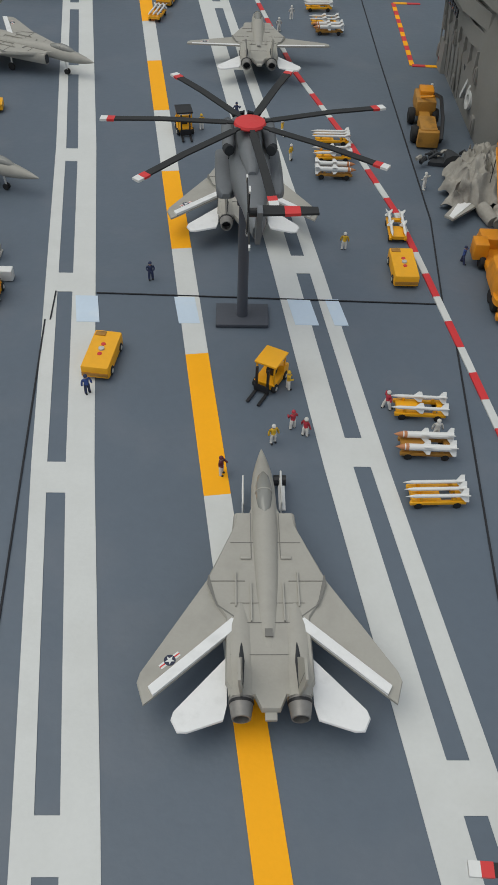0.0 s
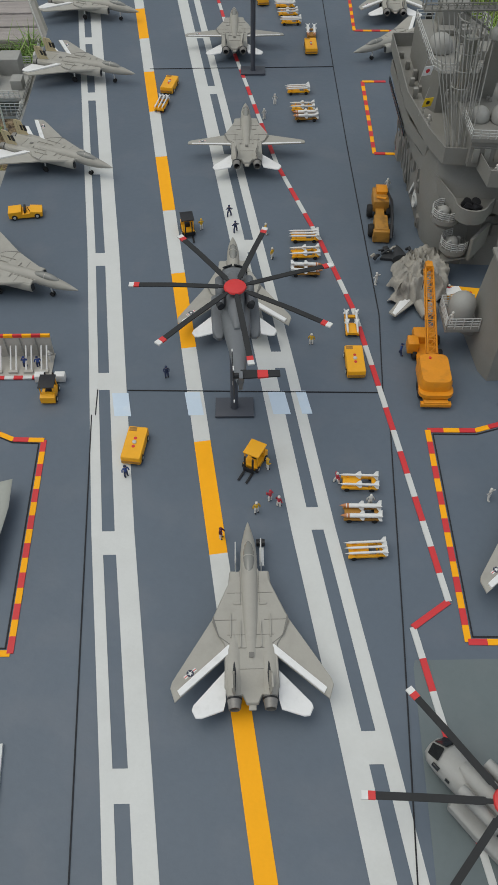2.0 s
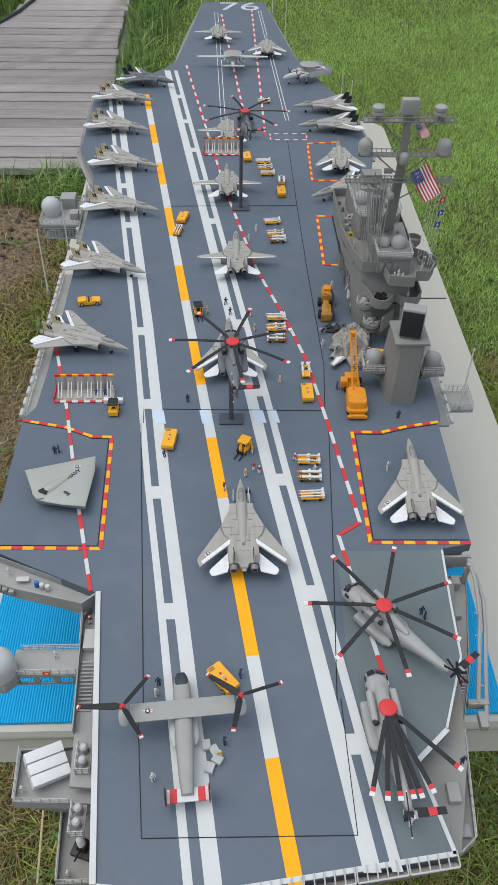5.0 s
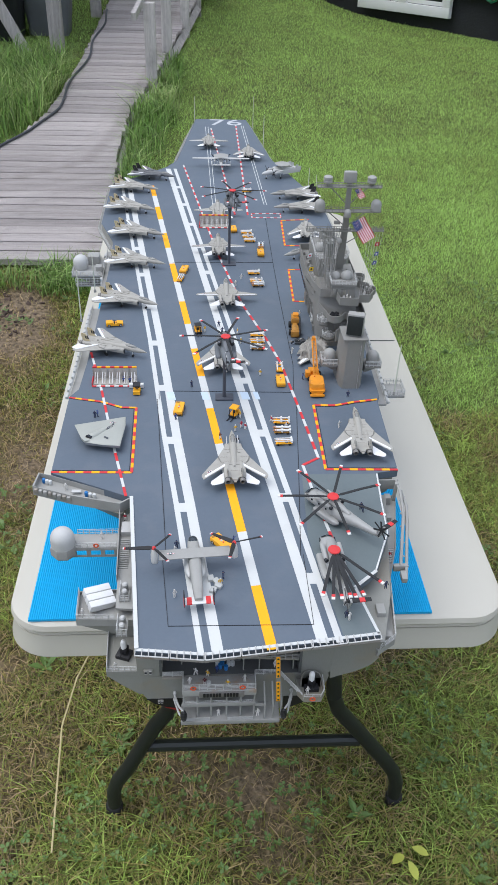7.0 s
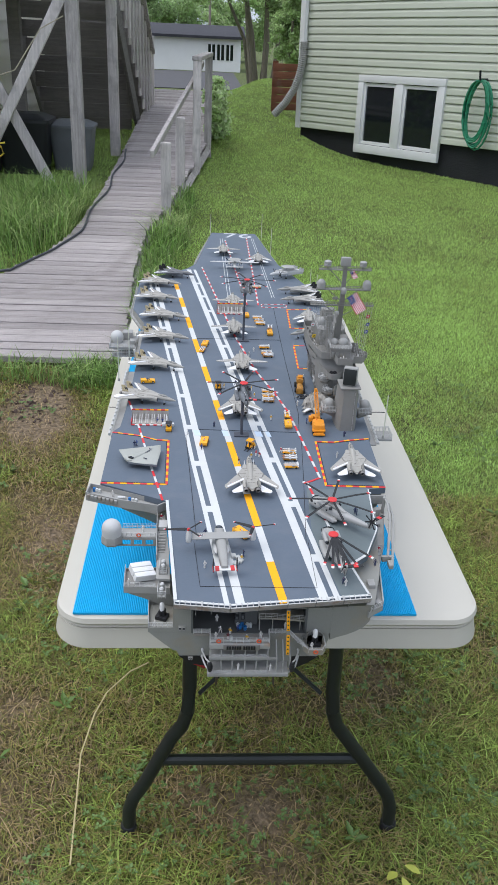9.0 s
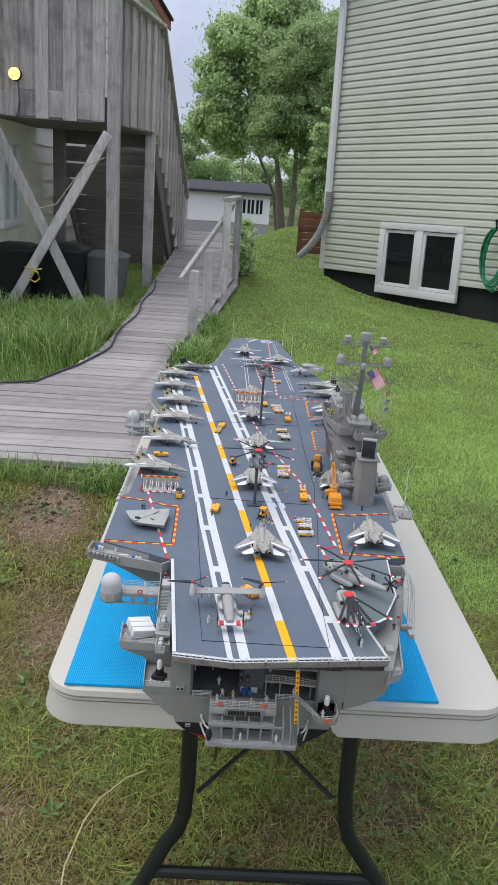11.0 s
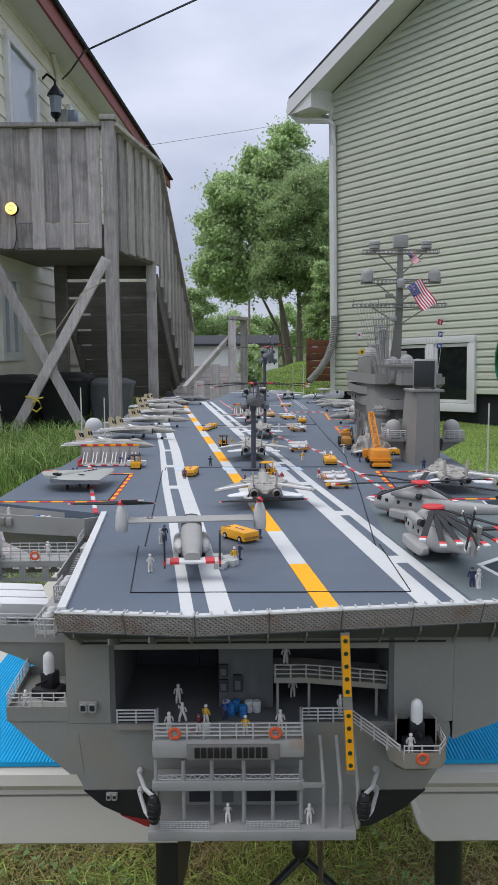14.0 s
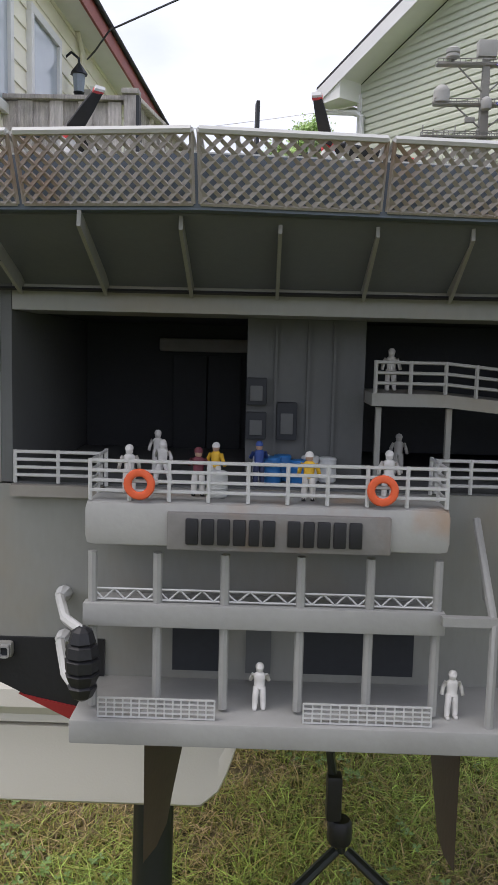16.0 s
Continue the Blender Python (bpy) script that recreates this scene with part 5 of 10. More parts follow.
# ---- model aircraft ----
JET = mat("jet_grey", (0.36, 0.345, 0.305), 0.55, vary=0.08, scale=60, fine=900, stain=(0.24, 0.23, 0.2), stain_scale=70, stain_amount=0.35)
PANEL_WHITE = mat("flap_white", (0.76, 0.76, 0.75), 0.55, vary=0.05, scale=80, stain=(0.5, 0.5, 0.48), stain_scale=150, stain_amount=0.3)
NOZZLE = mat("engine_nozzle_metal", (0.24, 0.23, 0.215), 0.5, metal=0.3, vary=0.25, scale=200)
CANOPY = mat("canopy_glass", (0.24, 0.24, 0.22), 0.12, vary=0.08, scale=100, bump=0.0)
CANOPY_DARK = mat("dark_canopy_glass", (0.012, 0.014, 0.016), 0.1, vary=0.1, bump=0.0)
NAVY_BLUE = mat("insignia_blue", (0.015, 0.02, 0.05), 0.5)
FIN_TAN = mat("tan_tail_fin", (0.5, 0.42, 0.26), 0.6, vary=0.1, scale=90)
PANEL_LINE = mat("panel_line_grey", (0.17, 0.165, 0.15), 0.6)
TYRE = mat("black_tyre", (0.014, 0.014, 0.014), 0.8)
RED = mat("bright_red_paint", (0.62, 0.035, 0.035), 0.45, vary=0.08)
WHITE = mat("white_model_paint", (0.7, 0.7, 0.68), 0.55, vary=0.06, scale=120)


def rings_y(spec, n=12, x=0.0, power=2.0):
    """Cross sections along y from (y, half width, centre height, half height)."""
    out = []
    for y, w, z, h in spec:
        ring = []
        for k in range(n):
            a = 2 * math.pi * k / n
            c, s = math.cos(a), math.sin(a)
            ring.append((x + w * math.copysign(abs(c) ** (2 / power), c), y, z + h * math.copysign(abs(s) ** (2 / power), s)))
        out.append(ring)
    return out


def mirrored(pts):
    return pts + [(-x, y) for x, y in reversed(pts)]


def flat(pts, z0, z1, tilt=0.0):
    return prism(pts, z0, z1)


def wheel_bm(x, y, r, w, strut):
    bm = bmesh.new()
    add_lathe(bm, [(r * 0.4, -w / 2), (r * 0.9, -w / 2), (r, -w / 4), (r, w / 4), (r * 0.9, w / 2), (r * 0.4, w / 2)], 10, Matrix.Translation((x, y, r)) @ pose(0, 0, 0, 0, 90, 0))
    return bm


def star(bm, c, r, z, m=None):
    pts = []
    for k in range(10):
        rr = r if k % 2 == 0 else r * 0.4
        pts.append((c[0] + rr * math.sin(math.pi * k / 5), c[1] + rr * math.cos(math.pi * k / 5)))
    return add_prism(bm, pts, z, z + 0.0001, m)


def insignia(parent, x, y, z, r, rot):
    mm = pose(x, y, 0, 0, 0, rot)
    part("insignia_bar", prism([(-2.0 * r, -r * 0.45), (2.0 * r, -r * 0.45), (2.0 * r, r * 0.45), (-2.0 * r, r * 0.45)], z, z + 0.00008, mm), WHITE, parent, smooth=0)
    part("insignia_bar", prism([(-2.0 * r, -r * 0.12), (2.0 * r, -r * 0.12), (2.0 * r, r * 0.12), (-2.0 * r, r * 0.12)], z, z + 0.00012, mm), RED, parent, smooth=0)
    part("insignia_disc", prism([(p[0], p[1]) for p in circle(r, 16)], z, z + 0.00016, mm), NAVY_BLUE, parent, smooth=0)
    part("insignia_star", star(bmesh.new(), (0, 0), r * 0.85, z + 0.00016, mm), WHITE, parent, smooth=0)


def shrink(t, f):
    """Scales a thing's meshes about its base."""
    for ob in t.children_recursive:
        ob.data.transform(Matrix.Scale(f, 4))


def swing_jet(name, label, at, spread=False, fins=None, skin=None, canopy_open=False, marked=True, group="parked fighter jets"):
    """A swing-wing two-seat naval jet, nose along +y, wheels on z = 0."""
    skin = skin or JET
    fins = fins or skin
    t = thing(name, label, "model jet", group=group, at=at)
    fus = part("fuselage", loft(rings_y([(0.0665, 0.0002, 0.0152, 0.0002), (0.064, 0.0011, 0.0153, 0.0011), (0.058, 0.0027, 0.0156, 0.0028), (0.05, 0.0044, 0.016, 0.0044), (0.042, 0.0054, 0.0165, 0.0055), (0.03, 0.0058, 0.0172, 0.006), (0.015, 0.0058, 0.018, 0.0056),
                                         (-0.005, 0.0052, 0.0178, 0.0046), (-0.03, 0.0044, 0.017, 0.0034), (-0.05, 0.0035, 0.0165, 0.0022), (-0.06, 0.0026, 0.0162, 0.0012)], 14)), skin, t)
    part("canopy", loft(rings_y([(0.0475, 0.0006, 0.0205, 0.0004), (0.044, 0.0026, 0.021, 0.0022), (0.038, 0.0036, 0.0218, 0.0034), (0.031, 0.0036, 0.0222, 0.0034), (0.025, 0.0028, 0.0222, 0.0022), (0.0215, 0.0012, 0.022, 0.001)], 12)), CANOPY, fus)
    part("canopy_frame", loft(rings_y([(0.0342, 0.0039, 0.0219, 0.0037), (0.0336, 0.0039, 0.0219, 0.0037)], 12)), skin, fus)
    plate = [(0.0045, 0.031), (0.0068, 0.0245), (0.0125, 0.024), (0.0131, 0.018), (0.0245, -0.0095), (0.0247, -0.0135), (0.0207, -0.0225), (0.0168, -0.0285), (0.0168, -0.04), (0.017, -0.056), (0.0135, -0.0615), (0.006, -0.0615), (0.0035, -0.067), (0.0, -0.067)]
    m2 = mirrored(plate)
    small = [(x * 0.94, y * 0.985) for x, y in m2]
    body = part("body", loft([[(x, y, 0.0155) for x, y in small], [(x, y, 0.0168) for x, y in m2], [(x, y, 0.0182) for x, y in m2], [(x * 0.965, y * 0.99, 0.0193) for x, y in m2]]), skin, t)
    for s in (-1, 1):
        part("nacelle", loft(rings_y([(0.0245, 0.003, 0.0145, 0.0046), (0.016, 0.0037, 0.0145, 0.0047), (-0.01, 0.0046, 0.0143, 0.0048), (-0.035, 0.0054, 0.0143, 0.005), (-0.052, 0.0054, 0.015, 0.005), (-0.0615, 0.0046, 0.0155, 0.0046)], 14, s * 0.0107, 3.2)), skin, t)
        part("intake", loft(rings_y([(0.0250, 0.0024, 0.0145, 0.0038), (0.0247, 0.0024, 0.0145, 0.0038)], 12, s * 0.0107, 3.2)), DARK, t)
        part("engine_hump", loft(rings_y([(-0.018, 0.0008, 0.0186, 0.0006), (-0.032, 0.0046, 0.0182, 0.002), (-0.048, 0.0054, 0.0175, 0.003), (-0.0605, 0.0047, 0.0164, 0.0036)], 12, s * 0.0112)), skin, t)
        nz = part("nozzle", lathe([(0.0046, 0.0), (0.0047, 0.002), (0.0036, 0.0085), (0.003, 0.0086), (0.0038, 0.002), (0.0, 0.0018)], 16, pose(s * 0.0110, -0.0605, 0.0155, 90, 0, 0)), NOZZLE, t)
        part("petals", lathe([(0.00475, 0.0018), (0.0049, 0.0024), (0.0047, 0.003)], 16, pose(s * 0.0110, -0.0605, 0.0155, 90, 0, 0)), BLACK, nz)
        if spread:
            wing = [(0.0205, -0.010), (0.0245, -0.0098), (0.0625, -0.0205), (0.0648, -0.0225), (0.065, -0.0265), (0.062, -0.0272), (0.0165, -0.0295)]
            flap = [(0.0185, -0.0262), (0.0605, -0.0252), (0.0605, -0.0271), (0.0166, -0.0294)]
        else:
            wing = [(0.0205, -0.0115), (0.0246, -0.0098), (0.0492, -0.0515), (0.0502, -0.0555), (0.0472, -0.0645), (0.0437, -0.0615), (0.0098, -0.0305), (0.014, -0.021)]
            flap = [(0.0145, -0.0287), (0.0457, -0.0578), (0.0437, -0.0613), (0.0099, -0.0306)]
        wing = [(s * x, y) for x, y in wing]
        flap = [(s * x, y) for x, y in flap]
        w = part("wing", loft([[(x, y, 0.0168) for x, y in wing], [(x * 1.0, y, 0.0176) for x, y in wing], [(x * 0.995, y * 0.995 - 0.0001, 0.018) for x, y in wing]]), skin, t)
        part("flap", prism(flap, 0.0179, 0.0195 if not spread else 0.0182), PANEL_WHITE, w, "white painted trailing flap", smooth=0)
        if marked and s == -1:
            if spread:
                insignia(w, -0.049, -0.0215, 0.0180, 0.002, 12)
            else:
                insignia(w, -0.0382, -0.0465, 0.0180, 0.0023, 40)
        tail = [(s * x, y) for x, y in ((0.0165, -0.0435), (0.0362, -0.0655), (0.037, -0.0685), (0.0345, -0.0733), (0.031, -0.0735), (0.0178, -0.069), (0.0165, -0.0635))]
        part("tailplane", loft([[(x, y, 0.0135) for x, y in tail], [(x, y, 0.0142) for x, y in tail], [(x * 0.99, y * 0.995, 0.0146) for x, y in tail]]), PANEL_WHITE, t, "white painted tailplane")
        fin = [(-0.0425, 0.0), (-0.046, 0.001), (-0.0552, 0.0172), (-0.0638, 0.0175), (-0.0648, 0.015), (-0.062, 0.001), (-0.0625, 0.0)]
        fm = Matrix.Translation((s * 0.0108, 0, 0.0185)) @ pose(0, 0, 0, 0, s * 4, 0) @ Matrix(((0, 0, 1, 0), (1, 0, 0, 0), (0, 1, 0, 0), (0, 0, 0, 1)))
        f = part("fin", prism(fin, -0.0005, 0.0005, fm), fins, t)
        part("rudder_line", prism([(-0.0585, 0.002), (-0.0587, 0.002), (-0.0608, 0.0168), (-0.0605, 0.0168)], -0.0006, 0.0006, fm), PANEL_LINE, f, smooth=0)
        # dark on plain jets: colour stands in for the fin's shaded side
        part("fin_base", loft(rings_y([(-0.038, 0.0003, 0.0196, 0.0004), (-0.048, 0.0012, 0.0202, 0.0013), (-0.0605, 0.0007, 0.019, 0.0012)], 8, s * 0.0108)), DARK if fins is skin else skin, f)
        if fins is FIN_TAN:
            for q in range(2):
                part("fin_code_bar", prism([(-0.0555 + 0.004 * q, 0.007), (-0.0525 + 0.004 * q, 0.007), (-0.0542 + 0.004 * q, 0.0128), (-0.0572 + 0.004 * q, 0.0128)], -0.00065, 0.00065, fm), BLACK, f, smooth=0)
        part("spine_rib", box((s * 0.0066, -0.0215, 0.0196), (0.0006, 0.018, 0.0014)), skin, body)
        part("spine_rib", box((s * 0.0128, -0.0155, 0.0196), (0.0006, 0.0165, 0.0014)), skin, body)
        part("bleed_door", box((s * 0.0085, 0.0, 0.0197), (0.0046, 0.0016, 0.001), bevel=0.0003), skin, body)
        part("panel_line", prism([(s * 0.0243, -0.0085), (s * 0.0238, -0.0085), (s * 0.0203, -0.0225), (s * 0.0105, -0.0302), (s * 0.0108, -0.0306), (s * 0.0208, -0.0228), (s * 0.0245, -0.013)], 0.0193, 0.01945), PANEL_LINE, body, smooth=0)
        part("panel_line", box((s * 0.0062, 0.012, 0.0194), (0.0003, 0.024, 0.0003)), PANEL_LINE, body)
        part("panel_line", box((s * 0.016, -0.0115, 0.0194), (0.014, 0.0003, 0.0003)), PANEL_LINE, body)
        g = part("main_gear", tube([(s * 0.0135, -0.012, 0.012), (s * 0.0155, -0.011, 0.0032)], 0.0008, 6), WHITE, t)
        part("wheel", wheel_bm(s * 0.0162, -0.011, 0.0034, 0.002, 0), TYRE, g)
    part("panel_line", box((0, -0.031, 0.0195), (0.024, 0.0003, 0.0003)), PANEL_LINE, body)
    for yy in (0.008, -0.022, -0.045):
        part("panel_line", box((0, yy, 0.0194), (0.03, 0.0002, 0.0003)), PANEL_LINE, body)
    part("access_panel", box((0, -0.036, 0.0204), (0.003, 0.0035, 0.0004)), PANEL_LINE, body)
    part("beaver_tail", box((0, -0.0665, 0.0162), (0.0046, 0.007, 0.0016), bevel=0.0005), skin, t)
    g = part("nose_gear", tube([(0, 0.036, 0.012), (0, 0.037, 0.002)], 0.0007, 6), WHITE, t)
    for s in (-1, 1):
        part("wheel", wheel_bm(s * 0.0013, 0.037, 0.0024, 0.0012, 0), TYRE, g)
    shrink(t, 0.957)
    return t


jet = swing_jet("fighter_jet", "grey swing-wing model jet with white flaps on the centre line", pose(0.006, 0.201, D, 0, 0, 0.5))
copy_thing(jet, pose(0.205, 0.266, D, 0, 0, -3))["label"] = "grey swing-wing model jet with white flaps on the aft elevator"
copy_thing(jet, pose(-0.003, 0.521, D, 0, 0, 0.5))["label"] = "grey swing-wing model jet parked below the raised helicopter"
copy_thing(jet, pose(0.217, 1.13, D, 0, 0, -4))["label"] = "grey swing-wing model jet on the forward elevator"
copy_thing(jet, pose(0.108, 1.775, D, 0, 0, -2))["label"] = "small grey model jet near the bow edge"
wide = swing_jet("fighter_jet", "grey model jet with spread wings beside the weapon carts", pose(0.0116, 0.7698, D), spread=True)
for (x, y, r), lb in zip(((0.0, 1.025, 0), (0.004, 1.262, 1), (-0.014, 1.89, 0)), ("grey model jet with spread wings behind a pole stand", "grey model jet with spread wings before the blast deflector", "grey model jet with spread wings at the bow")):
    copy_thing(wide, pose(x, y, D, 0, 0, r))["label"] = lb
tan = swing_jet("fighter_jet", "grey model jet with tan tail fins parked at the port edge", pose(-0.1975, 0.535, D, 0, 0, -113), fins=FIN_TAN, group="row of jets along the port edge")
for x, y, r in ((-0.184, 0.7305, -115), (-0.178, 0.927, -110), (-0.185, 1.1005, -112), (-0.2125, 1.271, -114), (-0.213, 1.427, -112)):
    copy_thing(tan, pose(x, y, D, 0, 0, r))
swing_jet("fighter_jet", "dark grey model jet with black fins at the angled deck end", pose(-0.17, 1.535, D, 0, 0, -112), fins=BLACK, skin=mat("jet_dark_grey", (0.13, 0.135, 0.14), 0.55, vary=0.1, scale=60), group="row of jets along the port edge")
black_fin = swing_jet("fighter_jet", "grey model jet with black tail fins parked at the starboard edge", pose(0.203, 0.984, D, 0, 0, 117), fins=BLACK, group="row of jets along the starboard edge")
copy_thing(black_fin, pose(0.209, 1.279, D, 0, 0, 98))
copy_thing(black_fin, pose(0.208, 1.382, D, 0, 0, 98))

# boarding ladder truck beside the first jet
step_truck = thing("boarding_platform", "white boarding platform beside the parked jet nose", "platform", at=pose(0.014, 0.242, D))
part("frame", rail(rail(bmesh.new(), [(0.0, -0.008, 0), (0.0, 0.01, 0)], 0.014, 0.0004, 3, 0.006), [(-0.017, -0.008, 0), (-0.017, 0.008, 0)], 0.013, 0.0004, 3, 0.006), WHITE, step_truck)
part("steps", box((0.0005, 0.0, 0.007), (0.003, 0.014, 0.0008)), WHITE, step_truck)
part("tank", lathe([(0.0, -0.003), (0.0026, -0.0028), (0.0026, 0.003), (0.0, 0.0032)], 10, pose(0.0, 0.013, 0.004, 0, 90, 0)), BLACK, step_truck)


# ---- helicopters ----
HELI = mat("helicopter_grey", (0.34, 0.34, 0.325), 0.55, vary=0.1, scale=60)
HELI_DARK = mat("helicopter_slate_grey", (0.16, 0.172, 0.185), 0.55, vary=0.1, scale=60)
BLADE = mat("rotor_blade_black", (0.02, 0.021, 0.022), 0.75, vary=0.2, scale=90)


def heli(label, at, skin, angles, droop=0.0, radius=0.079, tail=(4, 0.0165)):
    """A heavy three-engine helicopter; rotor head above the origin, nose along +y."""
    t = thing("helicopter", label, "model helicopter", group="model helicopters", at=at)
    body = part("fuselage", loft(rings_y([(0.0515, 0.001, 0.0105, 0.001), (0.0505, 0.0055, 0.011, 0.0045), (0.0465, 0.009, 0.0125, 0.007), (0.038, 0.0107, 0.0145, 0.009), (0.02, 0.011, 0.0155, 0.0098), (-0.02, 0.0107, 0.0158, 0.0095), (-0.035, 0.0088, 0.0175, 0.008),
                                          (-0.055, 0.0062, 0.021, 0.0052), (-0.078, 0.004, 0.0235, 0.0042), (-0.086, 0.0022, 0.0245, 0.0035)], 14, 0, 2.8)), skin, t)
    part("engine_deck", loft(rings_y([(0.03, 0.003, 0.0255, 0.001), (0.022, 0.0062, 0.0265, 0.0042), (0.0, 0.0068, 0.0275, 0.0055), (-0.015, 0.006, 0.027, 0.0048), (-0.034, 0.0022, 0.0255, 0.0018)], 12)), skin, body)
    for s in (-1, 1):
        part("engine", loft(rings_y([(0.022, 0.0034, 0.026, 0.0034), (0.012, 0.0036, 0.026, 0.0036), (-0.004, 0.0034, 0.026, 0.0034), (-0.008, 0.0022, 0.026, 0.0022)], 12, s * 0.0112)), skin, t)
        part("exhaust", lathe([(0.0026, 0), (0.0028, 0.004), (0.0018, 0.0042)], 12, pose(s * 0.0122, -0.006, 0.026, 90, 0, -s * 20)), DARK, t)
        part("sponson", loft(rings_y([(0.022, 0.003, 0.0078, 0.002), (0.0205, 0.0052, 0.0078, 0.0042), (0.0, 0.0056, 0.0078, 0.0046), (-0.02, 0.005, 0.0082, 0.004), (-0.026, 0.002, 0.009, 0.0014)], 14, s * 0.0130, 4.0)), skin, t)
        g = part("main_gear", tube([(s * 0.0135, -0.002, 0.006), (s * 0.0135, -0.002, 0.003)], 0.0009, 6), skin, t)
        part("wheel", wheel_bm(s * 0.0135, -0.002, 0.003, 0.0026, 0), TYRE, g)
        part("windscreen", loft([[(s * 0.0008, 0.0492, 0.0168), (s * 0.0066, 0.0472, 0.0164), (s * 0.0082, 0.0405, 0.0222), (s * 0.0008, 0.0425, 0.0232)], [(s * 0.0008, 0.0501, 0.0172), (s * 0.0072, 0.0481, 0.0167), (s * 0.0088, 0.0410, 0.0228), (s * 0.0008, 0.0432, 0.024)]]), CANOPY_DARK, body)
        part("side_window", box((s * 0.0104, 0.0395, 0.0185), (0.0012, 0.005, 0.004), bevel=0.0003), CANOPY_DARK, body)
        for yy in (0.030, 0.016, 0.002):
            part("cabin_window", box((s * 0.0109, yy, 0.0175), (0.0006, 0.003, 0.003), bevel=0.0002), CANOPY_DARK, body)
    g = part("nose_gear", tube([(0, 0.036, 0.006), (0, 0.036, 0.002)], 0.0008, 6), skin, t)
    part("wheel", wheel_bm(0, 0.036, 0.0024, 0.003, 0), TYRE, g)
    fin = [(-0.078, 0.021), (-0.09, 0.021), (-0.1, 0.043), (-0.094, 0.0435), (-0.084, 0.028)]
    fm = Matrix(((0, 0, 1, 0), (1, 0, 0, 0), (0, 1, 0, 0), (0, 0, 0, 1)))
    part("tail_fin", prism(fin, -0.0012, 0.0012, fm), skin, t)
    part("stabiliser", prism([(0.0, -0.0905), (0.026, -0.092), (0.026, -0.0975), (0.0, -0.0985)], 0.0405, 0.0415), BLADE, t)
    part("stabiliser_band", prism([(0.011, -0.0915), (0.018, -0.0918), (0.018, -0.0979), (0.011, -0.0983)], 0.0403, 0.0417), RED, t, smooth=0)
    hub = part("rotor_hub", lathe([(0.0018, 0.030), (0.0018, 0.0345), (0.0078, 0.0352), (0.0086, 0.0362), (0.008, 0.0374), (0.004, 0.0381), (0.0, 0.0382)], 22), RED, t, "red rotor head")
    for k, a in enumerate(angles):
        d = droop * (0.6 + 0.4 * ((k * 37) % 10) / 10)
        mm = pose(0, 0, 0.0362, 0, 0, a) @ pose(0, 0.0, 0, -d, 0, 0)
        bl = part("rotor_blade", loft([[(-w, y, -0.0004 + dz), (w, y, -0.0004 + dz), (w, y, 0.0004 + dz), (-w, y, 0.0004 + dz)] for y, w, dz in ((0.004, 0.0012, 0), (0.012, 0.0013, 0), (0.0125, 0.0021, 0), (radius * 0.6, 0.0021, -0.0004), (radius, 0.0021, -0.0022 * (0 if droop > 3 else 1)))], mm), BLADE, t)
        z1 = -0.0022 * (0 if droop > 3 else 1)
        part("blade_tip", loft([[(-0.0023, y, z - 0.0006), (0.0023, y, z - 0.0006), (0.0023, y, z + 0.0006), (-0.0023, y, z + 0.0006)] for y, z in ((radius - 0.0075, z1 * 0.86), (radius - 0.0035, z1 * 0.93))], mm), RED, bl, smooth=0)
        part("blade_tip", loft([[(-0.0023, y, z - 0.0006), (0.0023, y, z - 0.0006), (0.0023, y, z + 0.0006), (-0.0023, y, z + 0.0006)] for y, z in ((radius - 0.0035, z1 * 0.93), (radius + 0.0002, z1))], mm), WHITE, bl, smooth=0)
    tr = part("tail_rotor_hub", lathe([(0.002, 0), (0.002, 0.004), (0.0, 0.0042)], 10, pose(-0.001, -0.095, 0.0405, 0, -90, 0)), BLACK, t)
    n, r = tail
    for k in range(n):
        mm = pose(-0.005, -0.095, 0.0405, 28 + 360 / n * k, 0, 0)
        part("tail_blade", box((0, r / 2 + 0.001, 0), (0.0006, r - 0.001, 0.0026), mm, bevel=0.0002), BLADE, tr)
        part("tail_blade_tip", box((0, r + 0.0008, 0), (0.0008, 0.0016, 0.0028), mm), WHITE if n == 4 else BLADE, tr)
    shrink(t, 0.955)
    return t


POLE = mat("slate_pole_paint", (0.06, 0.066, 0.082), 0.5, vary=0.1, scale=40)


def pole_stand(x, y, top, label):
    t = thing("pole_stand", label, "stand", at=pose(x, y, D))
    part("base_plate", box((0, 0, 0.0015), (0.03, 0.02, 0.002), bevel=0.0004), POLE, t)
    part("pole", lathe([(0.0034, 0.002), (0.003, 0.005), (0.0029, top - D)], 14), POLE, t)
    part("clamp", box((0, 0.0, top - D), (0.008, 0.011, 0.008), bevel=0.001), POLE, t)


pole_stand(-0.003, 0.382, 1.053, "dark grey pole stand that carries a raised helicopter")
pole_stand(0.0222, 0.9381, 1.103, "tall dark grey pole stand that carries a raised helicopter")
SEVEN = [360 / 7 * k for k in range(7)]
heli("dark slate grey model helicopter raised on a pole, red rotor head", pose(-0.001, 0.4025, 1.0455, 0, 0, 2), HELI_DARK, [a + 31.4 for a in SEVEN])
heli("dark grey model helicopter raised on a tall pole over the deck", pose(0.0293, 0.990, 1.0905, 0, 0, 4), HELI_DARK, [a + 12 for a in SEVEN])
heli("grey model helicopter with spread rotor blades on the aft deck", pose(0.1373, 0.0765, D, 0, 0, 38), HELI, [a - 3.6 for a in SEVEN], tail=(7, 0.0125))
